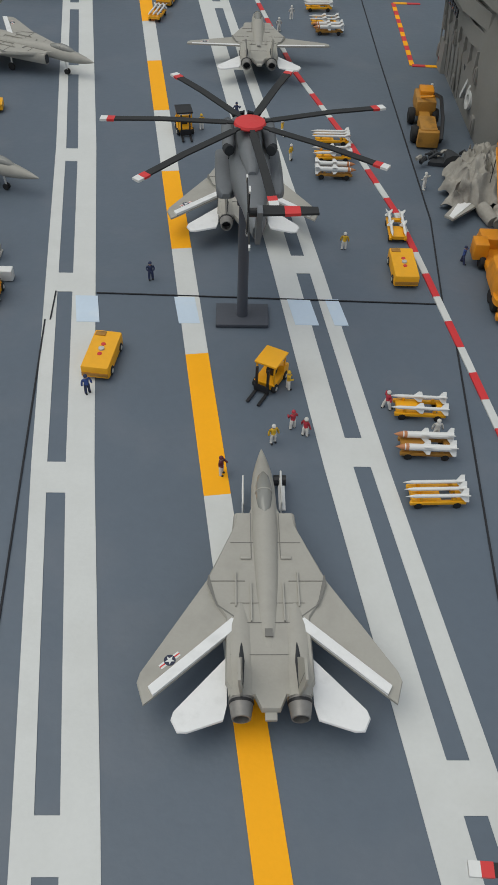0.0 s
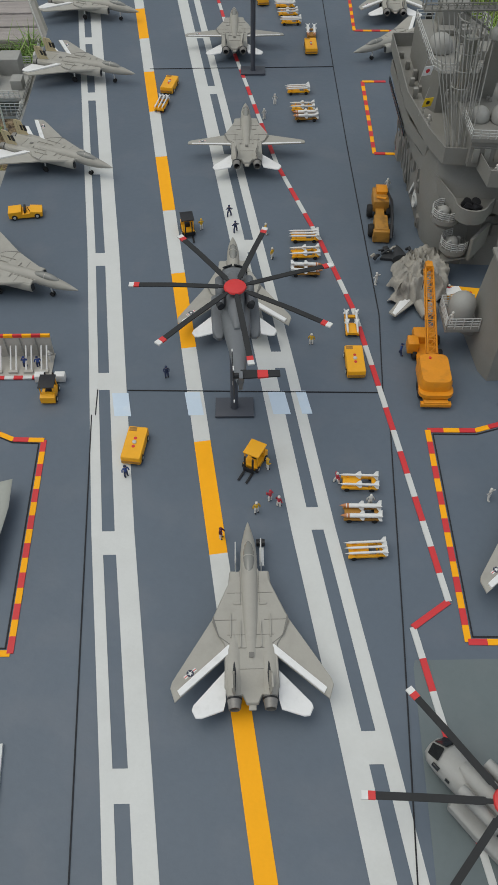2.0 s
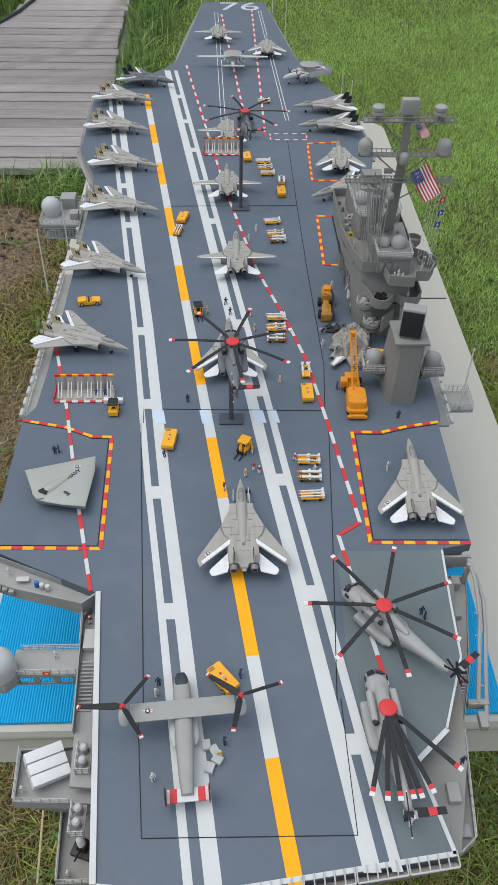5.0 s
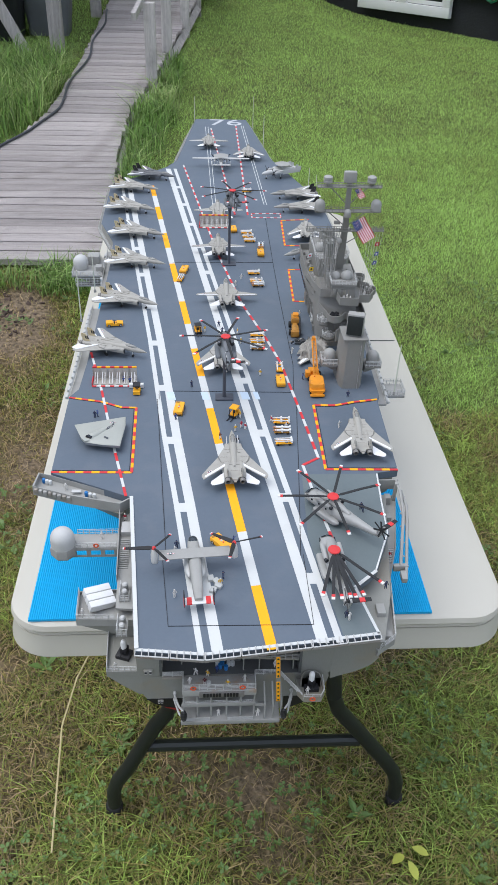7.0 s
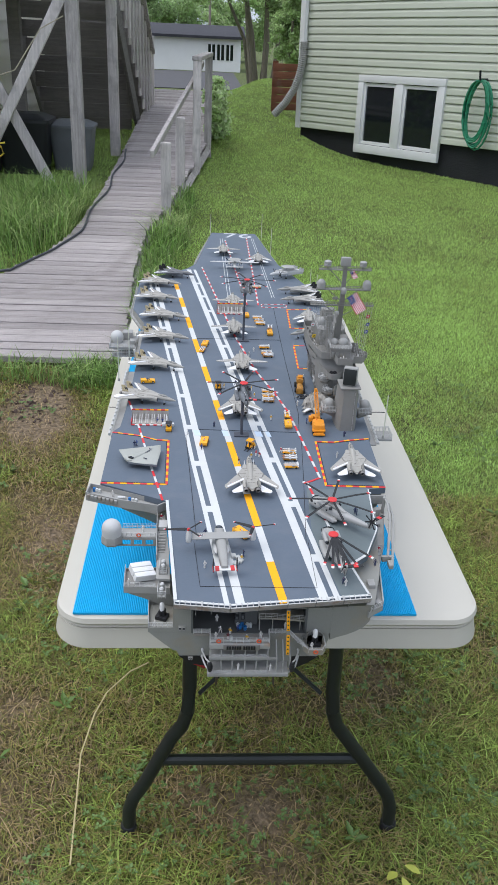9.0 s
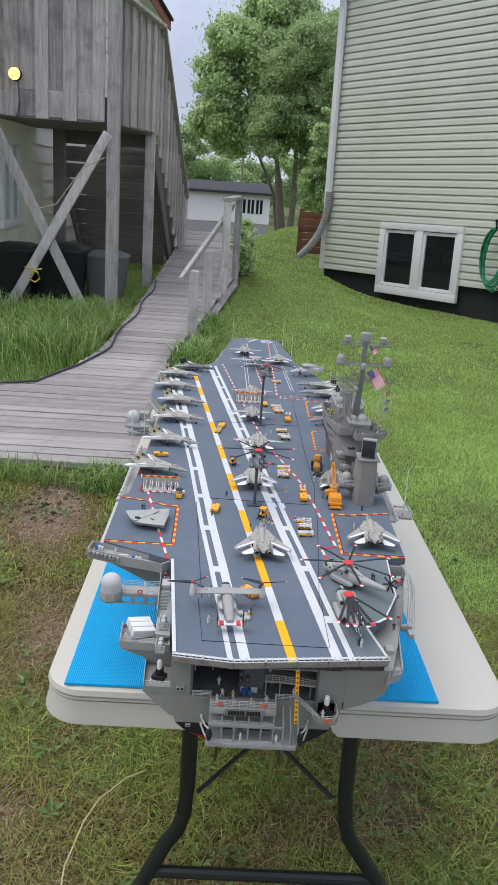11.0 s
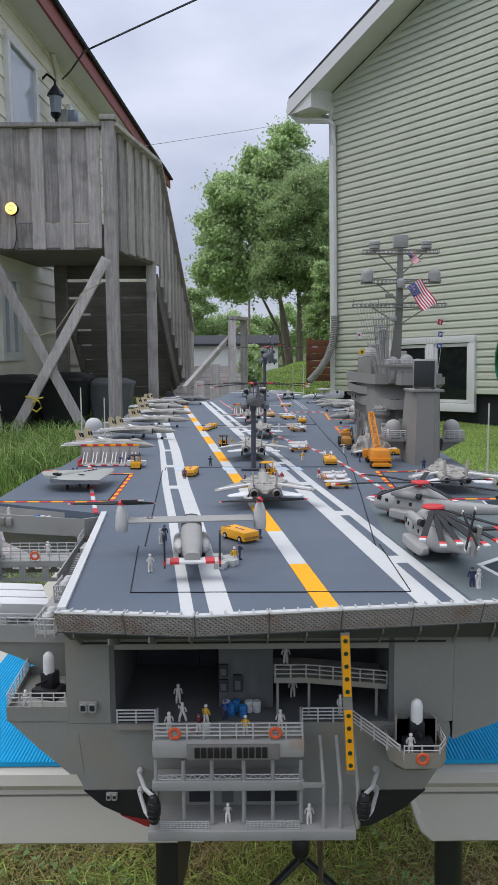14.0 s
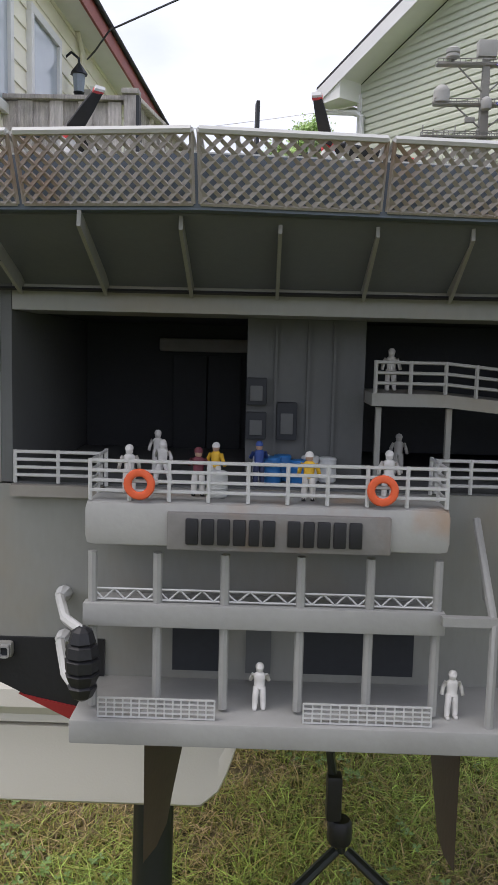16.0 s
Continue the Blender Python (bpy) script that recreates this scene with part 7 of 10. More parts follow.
for s, x in ((-1, -0.0655), (1, 0.0575)):
    f = thing("stern_fender", "black ribbed fender hung between white arms", "fender", group="stern fenders", at=pose(x, -0.156, 0.8565))
    prof = [(0.001, -0.0092), (0.0026, -0.0082), (0.0036, -0.006), (0.0037, -0.0056), (0.0031, -0.0052), (0.004, -0.0034), (0.0042, -0.0024), (0.0034, -0.002), (0.0042, -0.0014), (0.0043, 0.0012), (0.0035, 0.0016), (0.0042, 0.0022), (0.0038, 0.0046), (0.003, 0.005), (0.0034, 0.0056), (0.0026, 0.0082), (0.001, 0.0092)]
    part("bumper", lathe(prof, 8), BLACK, f, smooth=15)
    for z0, z1 in ((0.008, 0.0085), (-0.0085, -0.004)):
        arm_ = part("arm", tube([(0.0, 0.0, z0), (0.006 * s, 0.008, z0 + (z1 - z0) * 0.5), (0.0115 * s, 0.024, z1)], 0.0013, 8), GREY_LIGHT, f)
        part("arm_foot", lathe([(0.0022, 0.0), (0.0022, 0.0025), (0.0014, 0.004), (0, 0.0042)], 8, pose(0.0115 * s, 0.029, z1, 90, 0, 0)), GREY_LIGHT, arm_)
for x, z, w in ((-0.108, 0.9065, 0.0115), (-0.095, 0.8485, 0.0075)):
    ch = part("fairlead", box((x, -0.1275, z), (w, 0.003, w * 0.62), bevel=0.0012), HULL, transom)
    for dx in (-0.24, 0.24):
        part("fairlead_rim", loft([[(x + dx * w + a * k, y, z + b * k) for a, b in rounded(-w * 0.2, w * 0.2, -w * 0.24, w * 0.24, w * 0.12, 3)] for k, y in ((1.0, -0.1285), (1.0, -0.1302), (0.72, -0.1302), (0.72, -0.1289))]), GREY, ch)
        # dark plug, coloured as the shade within the rim
        part("fairlead_hole_shade", box((x + dx * w, -0.1288, z), (w * 0.28, 0.0008, w * 0.34), bevel=0.0002), DARK, ch)
# yellow marker board with green lamps
lad = part("landing_light_board", box((0, 0, 0), (0.0054, 0.002, 0.086), pose(0.048, -0.153, 0.919, 0, -2.7, 0), bevel=0.0004), HULL, ship)
GREEN_DOT = mat("dark_green_dot", (0.01, 0.05, 0.025), 0.4)
LB = pose(0.048, -0.153, 0.919, 0, -2.7, 0)
for z0 in (0.0235, -0.0215):
    lp = part("yellow_panel", box((0, 0, 0), (0.0046, 0.0008, 0.0365), LB @ pose(0, -0.0013, z0), bevel=0.0), LINE_YELLOW, lad)
    for k in range(5):
        part("dot", lathe([(0.0013, 0), (0.0013, 0.0006), (0.0, 0.0008)], 10, LB @ pose(0, -0.0016, z0 - 0.0152 + 0.0076 * k, 90, 0, 0)), GREEN_DOT, lp)
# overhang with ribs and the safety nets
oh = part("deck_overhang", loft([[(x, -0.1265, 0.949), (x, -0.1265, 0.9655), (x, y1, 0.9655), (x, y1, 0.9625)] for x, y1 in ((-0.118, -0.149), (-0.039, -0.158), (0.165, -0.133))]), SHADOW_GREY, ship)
for k in range(12):
    x = -0.1105 + 0.0225 * k
    y1 = -0.150 if x < -0.09 else -0.157 + (x + 0.04) * 0.11
    part("overhang_rib", loft([[(x + d, -0.127, 0.95), (x + d, -0.1285, 0.946), (x + d, y1 - 0.0005, 0.9592), (x + d, y1, 0.9628)] for d in (-0.00045, 0.00045)]), HULL, oh, smooth=0)
part("pipe", tube([(-0.11, -0.129, 0.9475), (0.11, -0.129, 0.9475)], 0.0006, 6), BLACK, oh)


def net_panel(a, b, out, name="safety_net"):
    """A tilted lattice panel from a to b along the deck edge, reaching outwards."""
    a, b, o = Vector(a), Vector(b), Vector(out)
    bm = bmesh.new()
    L = (b - a).length
    H = o.length
    u, v = (b - a) / L, o / H
    at = lambda p, q: a + u * p + v * q
    for p0, q0, p1, q1 in ((0, 0, L, 0), (0, H, L, H), (0, 0, 0, H), (L, 0, L, H)):
        add_tube(bm, [at(p0, q0), at(p1, q1)], 0.0005, 4)
    step = 0.0031
    n = int((L + H) / step)
    for i in range(1, n):
        s = i * step
        for flip in (0, 1):
            p0, q0 = (s, 0.0) if s < L else (L, s - L)
            p1, q1 = (s - H, H) if s - H > 0 else (0.0, s)
            if flip:
                p0, p1 = L - p0, L - p1
            if abs(p0 - p1) > 1e-4:
                add_tube(bm, [at(p0, q0), at(p1, q1)], 0.0006, 3)
    return part(name, bm, NET, ship, smooth=0)


edge = [(-0.119, -0.1535), (-0.039, -0.1625), (0.168, -0.1375)]
for (a, b), n in zip(zip(edge, edge[1:]), (2, 5)):
    for i in range(n):
        p = (a[0] + (b[0] - a[0]) * (i + 0.02) / n, a[1] + (b[1] - a[1]) * (i + 0.02) / n, 0.9642)
        q = (a[0] + (b[0] - a[0]) * (i + 0.98) / n, a[1] + (b[1] - a[1]) * (i + 0.98) / n, 0.9642)
        net = net_panel(p, q, (0.0, -0.0075, 0.0132))
        rim = [Vector(v) + Vector((0, -0.0078, 0.0136)) for v in (p, q)]
        part("net_rim", tube(rim, 0.00085, 6), GREY_LIGHT, net)
        c = int((rim[1] - rim[0]).length / 0.0075)
        for j in range(c + 1):
            w = rim[0].lerp(rim[1], j / c)
            part("net_strut", tube([w, w + Vector((0, 0.0125, -0.0015))], 0.0006, 5), GREY_LIGHT, net)
RUDDER = mat("brown_rudder", (0.07, 0.045, 0.032), 0.6)
for (xn, yn), (xf, yf) in (((-0.0555, -0.12), (-0.0462, -0.058)), ((0.0365, -0.119), (0.0385, -0.06))):
    rings = []
    for z, back in ((0.836, 0.0), (0.802, 0.12), (0.781, 0.55)):
        d = Vector((xf - xn, yf - yn, 0))
        o = Vector((d.y, -d.x, 0)).normalized()
        rings.append([Vector((xn, yn, z)) + d * f + o * w for f, w in ((0, 0), (0.3 * (1 - back), 0.0016), (0.75 * (1 - back), 0.0014), (1 - back, 0), (0.75 * (1 - back), -0.0014), (0.3 * (1 - back), -0.0016))])
    part("rudder", loft(rings), RUDDER, ship, "dark brown tapered rudder blade")

# barrels on the balcony and crates near the tiltrotor
DRUM_B, DRUM_W = mat("blue_drum", (0.02, 0.16, 0.42), 0.5), mat("pale_drum", (0.55, 0.56, 0.54), 0.6)
for x, y, m_, h in ((-0.0235, -0.112, DRUM_W, 0.0075), (-0.0205, -0.116, DRUM_B, 0.0075), (-0.0175, -0.111, DRUM_B, 0.0075), (-0.0095, -0.112, DRUM_W, 0.0075), (-0.0045, -0.112, DRUM_W, 0.0072), (-0.013, -0.118, DRUM_B, 0.007), (-0.0345, -0.141, DRUM_W, 0.0066)):
    solo("drum", lathe([(0.0023, 0), (0.0026, 0.0004), (0.0026, h * 0.33), (0.00275, h * 0.36), (0.0026, h * 0.39), (0.0026, h * 0.66), (0.00275, h * 0.69), (0.0026, h * 0.72), (0.0026, h - 0.0004), (0.0023, h)], 12), m_, ("blue" if m_ is DRUM_B else "pale grey") + " storage drum on the stern balcony", "drum", group="drums on the balcony", at=pose(x, y, 0.8955))

# ---- sponsons and walkways along the sides ----
def bulwark(name, pts, z0, z1, floor, t, material, parent=None, label=""):
    """A tray: floor and surrounding wall of thickness t."""
    cx, cy = sum(p[0] for p in pts) / len(pts), sum(p[1] for p in pts) / len(pts)
    inner = []
    for x, y in pts:
        d = math.hypot(x - cx, y - cy)
        inner.append((cx + (x - cx) * (1 - t / d * 1.2), cy + (y - cy) * (1 - t / d * 1.2)))
    bm = add_loft(bmesh.new(), [[(x, y, z0) for x, y in inner], [(x, y, z0) for x, y in pts], [(x, y, z1) for x, y in pts], [(x, y, z1) for x, y in inner], [(x, y, z0 + floor) for x, y in inner]])
    bmesh.ops.recalc_face_normals(bm, faces=bm.faces)
    return part(name, bm, material, parent or ship, label)


arm = bulwark("port_walkway", [(-0.142, 0.1235), (-0.262, 0.1775), (-0.281, 0.184), (-0.285, 0.153), (-0.226, 0.13), (-0.157, 0.111)], 0.956, 0.9725, 0.007, 0.002, GREY)
part("support", loft([[(-0.27, 0.176, 0.9555), (-0.266, 0.158, 0.9555)], [(-0.15, 0.118, 0.9555), (-0.156, 0.108, 0.9555)], [(-0.15, 0.114, 0.905), (-0.153, 0.106, 0.905)]], cap=False), HULL, arm)
for k in range(8):
    f = (k + 0.5) / 8
    part("raft_rack", box((-0.283 + 0.056 * f, 0.1505 - 0.0215 * f, 0.9665), (0.0058, 0.0055, 0.0075), pose(0, 0, 0), bevel=0.0012), RUST if k % 3 == 0 else GREY, arm)
part("hatch_plate", box((-0.222, 0.146, 0.9675), (0.013, 0.006, 0.0012), pose(0, 0, 0), bevel=0.0003), GREY_LIGHT, arm)
wk = part("side_walkway", prism([(-0.1445, 0.1185), (-0.157, 0.1105), (-0.155, 0.06), (-0.1515, -0.015), (-0.15, -0.062), (-0.1285, -0.064), (-0.134, 0.02)], 0.944, 0.948), GREY, ship)
part("side_plate", loft([[(x - 0.0006, y, 0.9445), (x + 0.0006, y, 0.9445), (x + 0.0006, y, 0.958), (x - 0.0006, y, 0.958)] for x, y in ((-0.1572, 0.1095), (-0.1553, 0.06), (-0.152, -0.014))]), GREY, wk)
part("railing", rail(bmesh.new(), [(-0.1575, 0.108, 0.958), (-0.1555, 0.075, 0.958)], 0.006, 0.0004, 2, 0.006), GREY_LIGHT, wk)
for k in range(14):
    part("stair_step", box((-0.1455, 0.008 + 0.0036 * k, 0.9485 + 0.0005 * k), (0.012, 0.0016, 0.0012)), GREY, wk)
part("landing", box((-0.1462, 0.081, 0.952), (0.014, 0.022, 0.008), bevel=0.0006), GREY_LIGHT, wk)
for y0, nz in ((-0.028, 0.948), (-0.078, 0.9415)):
    bay = part("raft_tray", box((-0.1395, y0 - 0.011, nz + 0.001), (0.0125, 0.026, 0.002)), GREY, wk)
    rail_parts(bay, [(-0.1455, y0 + 0.002, nz), (-0.1455, y0 - 0.024, nz), (-0.1335, y0 - 0.024, nz)], 0.012, 0.0005, 3, 0.006, GREY_LIGHT)
    for k in range(2):
        part("canister", lathe([(0.0034, 0.0), (0.0038, 0.001), (0.0038, 0.0095), (0.0022, 0.0115), (0, 0.0118)], 12, pose(-0.1395, y0 - 0.004 - 0.0115 * k, nz + 0.002)), GREY_LIGHT, bay)
# radar dome on its arm
da = part("radar_arm", box((-0.186, 0.058, 0.951), (0.064, 0.028, 0.002)), GREY, ship)
for y in (0.0445, 0.0715):
    for z in (0.9485, 0.9365):
        part("arm_beam", box((-0.186, y, z), (0.064, 0.0016, 0.003)), GREY, da)
    for x in (-0.214, -0.195, -0.176, -0.158):
        part("arm_web", box((x, y, 0.9425), (0.0055, 0.0016, 0.0095)), GREY, da)
    rail_parts(da, [(-0.1565, y, 0.952), (-0.212, y, 0.952)], 0.0085, 0.0004, 3, 0.007, GREY_LIGHT)
part("drum_base", lathe([(0.0165, 0.94), (0.018, 0.943), (0.018, 0.953), (0.0172, 0.956)], 8, pose(-0.2285, 0.0475, 0, 0, 0, 22.5)), GREY, da, smooth=20)
part("radome", lathe([(0.0162, 0.956), (0.0162, 0.967)] + [(0.0162 * math.cos(a), 0.967 + 0.0162 * math.sin(a)) for a in [math.pi / 2 * k / 8 for k in range(1, 9)]], 28, pose(-0.2285, 0.0475, 0)), GREY_LIGHT, da, "pale grey radar dome")
# missile launcher
sp = bulwark("launcher_sponson", [(-0.13, -0.02), (-0.201, -0.023), (-0.199, -0.0705), (-0.128, -0.0735)], 0.927, 0.939, 0.007, 0.002, GREY)
part("underside", loft([[(x, y, 0.927) for x, y in ((-0.128, -0.022), (-0.199, -0.025), (-0.197, -0.0695), (-0.127, -0.0725))], [(x, y, 0.915) for x, y in ((-0.122, -0.022), (-0.168, -0.025), (-0.166, -0.0695), (-0.122, -0.0725))], [(x, y, 0.898) for x, y in ((-0.12, -0.025), (-0.14, -0.028), (-0.14, -0.066), (-0.12, -0.068))]]), HULL, sp)
rail_parts(sp, [(-0.2, -0.024, 0.939), (-0.198, -0.07, 0.939), (-0.15, -0.072, 0.939)], 0.0075, 0.0004, 3, 0.007, GREY_LIGHT)
la = thing("missile_launcher", "white box missile launcher on the port aft sponson", "launcher", at=pose(-0.172, -0.042, 0.934))
part("pedestal", lathe([(0.007, 0), (0.0055, 0.008)], 12), GREY, la)
LM = pose(0, 0, 0.0125, 14, 10, 27)
for k in range(3):
    part("launcher_box", box((0, -0.0104 + 0.0104 * k, 0.0), (0.034, 0.0092, 0.012), LM, bevel=0.0006), WHITE, la)
part("backing", box((0, 0, -0.001), (0.032, 0.0295, 0.01), LM), GREY, la)


def gun_mount(at, label):
    t = thing("gun_mount", label, "gun mount", group="gun mounts", at=at)
    part("base", box((0, 0, 0.003), (0.018, 0.015, 0.006), bevel=0.0008), BLACK, t)
    part("cradle", box((0, 0.001, 0.0105), (0.009, 0.009, 0.011), bevel=0.001), BLACK, t)
    part("barrel", tube([(0, -0.004, 0.011), (0, -0.014, 0.0125)], 0.0009, 8), BLACK, t)
    part("radome", lathe([(0.0036, 0.015), (0.0036, 0.025), (0.003, 0.0275), (0.0016, 0.029), (0, 0.0294)], 14), WHITE, t)


ps = bulwark("aft_gun_sponson", [(-0.118, -0.06), (-0.162, -0.062), (-0.1588, -0.1262), (-0.12, -0.1262)], 0.897, 0.906, 0.004, 0.0015, HULL)
part("underside", loft([[(x, y, 0.897) for x, y in ((-0.116, -0.061), (-0.161, -0.063), (-0.158, -0.1255), (-0.116, -0.1255))], [(x, y, 0.88) for x, y in ((-0.114, -0.083), (-0.14, -0.083), (-0.14, -0.1266), (-0.114, -0.1266))], [(x, y, 0.862) for x, y in ((-0.112, -0.085), (-0.1205, -0.085), (-0.1205, -0.1264), (-0.112, -0.1264))]]), HULL, ps)
rail_parts(ps, [(-0.161, -0.063, 0.906), (-0.158, -0.1255, 0.906), (-0.1225, -0.1255, 0.906)], 0.0085, 0.0004, 3, 0.007, GREY_LIGHT)
gun_mount(pose(-0.139, -0.098, 0.901, 0, 0, -20), "black gun mount with white radar dome on the port sponson")
ss = bulwark("aft_gun_sponson", [(0.073, -0.127), (0.105, -0.127), (0.1065, -0.15), (0.101, -0.160), (0.080, -0.160), (0.073, -0.15)], 0.883, 0.892, 0.004, 0.0015, HULL)
part("underside", loft([[(x, y, 0.883) for x, y in ((0.074, -0.127), (0.104, -0.127), (0.1055, -0.149), (0.1, -0.159), (0.081, -0.159), (0.074, -0.149))], [(x, y, 0.872) for x, y in ((0.079, -0.127), (0.099, -0.127), (0.099, -0.137), (0.096, -0.142), (0.084, -0.142), (0.079, -0.137))]]), HULL, ss)
rail_parts(ss, [(0.1055, -0.13, 0.888), (0.106, -0.15, 0.888), (0.1005, -0.1595, 0.888), (0.080, -0.1595, 0.888)], 0.0085, 0.0004, 3, 0.007, GREY_LIGHT)
gun_mount(pose(0.0905, -0.142, 0.8875), "black gun mount with white radar dome on the stern sponson")
part("shield", loft([[(0.0905 + r * math.cos(a), -0.141 + r * math.sin(a), z) for a in [math.pi * k / 10 + math.pi * 0.0 for k in range(11)]] for r, z in ((0.0125, 0.888), (0.0125, 0.904), (0.0115, 0.904), (0.0115, 0.888))], cap=False), HULL, ss)

# starboard aft walkway with boom
sw = bulwark("starboard_walkway", [(0.221, 0.166), (0.25, 0.163), (0.2475, 0.148), (0.2285, 0.05), (0.2065, -0.017), (0.195, -0.112), (0.17, -0.13), (0.152, -0.064), (0.184, -0.034), (0.214, 0.04), (0.217, 0.106)], 0.928, 0.938, 0.006, 0.002, GREY)
rail_parts(sw, [(0.2065, -0.017, 0.938), (0.195, -0.111, 0.938), (0.173, -0.128, 0.938)], 0.0085, 0.0004, 3, 0.008, GREY_LIGHT)
for x0, y0 in ((0.2185, 0.05), (0.1975, -0.024)):
    for k in range(9):
        part("stair_step", box((x0 - 0.001 * k, y0 - 0.0032 * k, 0.9365 - 0.0002 * k), (0.014, 0.0014, 0.001), bevel=0.0), GREY_LIGHT, sw)
for x, y, h in ((0.223, 0.13, 0.009), (0.226, 0.15, 0.012), (0.235, 0.152, 0.013), (0.229, 0.115, 0.007), (0.188, -0.104, 0.006)):
    part("locker", box((x, y, 0.934 + h / 2), (0.009, 0.011, h), bevel=0.0008), GREY, sw)
part("winch_post", box((0.181, -0.078, 0.946), (0.011, 0.017, 0.02), pose(0, 0, 0), bevel=0.0012), GREY, sw)
part("winch_base", lathe([(0.013, 0.934), (0.013, 0.9355), (0, 0.9356)], 20, pose(0.178, -0.082, 0)), HULL, sw)
bo = thing("boat_boom", "grey double boat boom slung outside the starboard walkway", "boom", at=pose(0, 0, 0))
part("mast_post", tube([(0.2465, 0.158, 0.934), (0.2475, 0.158, 0.966)], 0.003, 8), GREY, bo)
part("boom_bar", tube([(0.2485, 0.166, 0.964), (0.25, 0.14, 0.962), (0.247, 0.1, 0.955), (0.227, 0.012, 0.94)], 0.0023, 8), GREY, bo)
part("boom_bar", tube([(0.2535, 0.15, 0.958), (0.2555, 0.12, 0.954), (0.251, 0.09, 0.949), (0.2315, -0.006, 0.936)], 0.0023, 8), GREY, bo)
for k in range(5):
    f = (k + 0.5) / 5
    part("boom_tie", tube([(0.2485 - 0.02 * f, 0.14 - 0.12 * f, 0.961 - 0.019 * f), (0.254 - 0.02 * f, 0.137 - 0.12 * f, 0.9565 - 0.018 * f)], 0.0009, 5), GREY_LIGHT, bo)
part("hook_block", box((0.2275, 0.013, 0.936), (0.0205, 0.006, 0.01), bevel=0.001), GREY, bo)
part("boom_end", box((0.2285, -0.004, 0.9355), (0.0075, 0.016, 0.008), bevel=0.001), GREY, bo)
part("vent_grille", box((0.2365, 0.1715, 0.9535), (0.033, 0.003, 0.018), bevel=0.0006), GREY, sw)


def side_catwalk(name, pts, out, z, seg):
    """A narrow walkway hung outside the deck edge, with railing and raft canisters."""
    a = [Vector((x, y, z)) for x, y in pts]
    b = [p + Vector((out, 0, 0)) for p in a]
    fl = part(name, loft([[p, q, q + Vector((0, 0, 0.003)), p + Vector((0, 0, 0.003))] for p, q in zip(a, b)]), GREY, ship)
    part("railing", rail(bmesh.new(), [q + Vector((0, 0, 0.003)) for q in b], 0.010, 0.0004, 3, 0.01), GREY_LIGHT, fl)
    part("coaming", loft([[p + Vector((0, 0, 0.003)), p + Vector((0, 0, 0.022)), p + Vector((out * 0.05, 0, 0.022)), p + Vector((out * 0.05, 0, 0.003))] for p in a]), GREY, fl)
    for p, q in zip(b, b[1:]):
        n = int((q - p).length / seg)
        for i in range(n):
            c = p.lerp(q, (i + 0.5) / n) + Vector((out * 0.22, 0, 0.004))
            part("raft_canister", lathe([(0.0, -0.0075), (0.0028, -0.007), (0.0033, -0.004), (0.0033, 0.004), (0.0028, 0.007), (0.0, 0.0075)], 10, Matrix.Translation(c) @ pose(0, 0, 0, 90, 0, 0)), GREY_LIGHT, fl)
    return fl


side_catwalk("port_catwalk", [(-0.2485, 0.412), (-0.2455, 0.5), (-0.2435, 0.76)], -0.02, 0.95, 0.018)
side_catwalk("port_catwalk", [(-0.2435, 0.86), (-0.2435, 0.955), (-0.2475, 1.06)], -0.014, 0.95, 0.05)
side_catwalk("port_catwalk", [(-0.2475, 1.064), (-0.2865, 1.187), (-0.2885, 1.47)], -0.009, 0.952, 0.6)
side_catwalk("starboard_catwalk", [(0.2625, 0.392), (0.2665, 0.6), (0.2685, 1.03)], 0.016, 0.95, 0.02)
side_catwalk("starboard_catwalk", [(0.2885, 1.18), (0.2805, 1.36), (0.2335, 1.535), (0.1745, 1.74), (0.121, 2.19)], 0.009, 0.952, 0.7)
side_catwalk("port_catwalk", [(-0.1125, 1.72), (-0.0565, 2.19)], -0.009, 0.952, 0.7)
# forward port radar sponson
RS = pose(0.004, -0.03, 0.013)
fs = part("radar_sponson", box((-0.297, 0.982, 0.945), (0.066, 0.09, 0.004)), GREY, ship, at=RS)
part("railing", rail(bmesh.new(), [(-0.266, 0.938, 0.947), (-0.329, 0.938, 0.947), (-0.329, 1.026, 0.947), (-0.266, 1.026, 0.947)], 0.009, 0.0005, 3, 0.006), GREY_LIGHT, fs)
part("railing", rail(bmesh.new(), [(-0.322, 0.936, 0.925), (-0.262, 0.936, 0.925)], 0.016, 0.0005, 4, 0.006), GREY_LIGHT, fs)
part("lower_platform", box((-0.29, 0.945, 0.9235), (0.064, 0.02, 0.003)), GREY, fs)
part("bracket", loft([[(x, y, 0.943) for x, y in ((-0.325, 0.94), (-0.262, 0.94), (-0.262, 1.024), (-0.325, 1.024))], [(x, y, 0.915) for x, y in ((-0.262, 0.955), (-0.25, 0.955), (-0.25, 1.01), (-0.262, 1.01))]]), HULL, fs)
part("radome", lathe([(0.0135, 0.947), (0.0165, 0.957)] + [(0.0168 * math.cos(a), 0.962 + 0.0168 * math.sin(a)) for a in [math.pi / 2 * k / 7 for k in range(8)]], 24, pose(-0.313, 0.977, 0)), GREY_LIGHT, fs)
part("equipment_box", box((-0.287, 1.008, 0.957), (0.026, 0.026, 0.02), bevel=0.001), GREY, fs)
part("equipment_box", box((-0.272, 0.965, 0.953), (0.014, 0.018, 0.012), bevel=0.001), GREY, fs)
ss2 = part("starboard_sponson", box((0.302, 0.448, 0.945), (0.034, 0.04, 0.004)), GREY, ship)
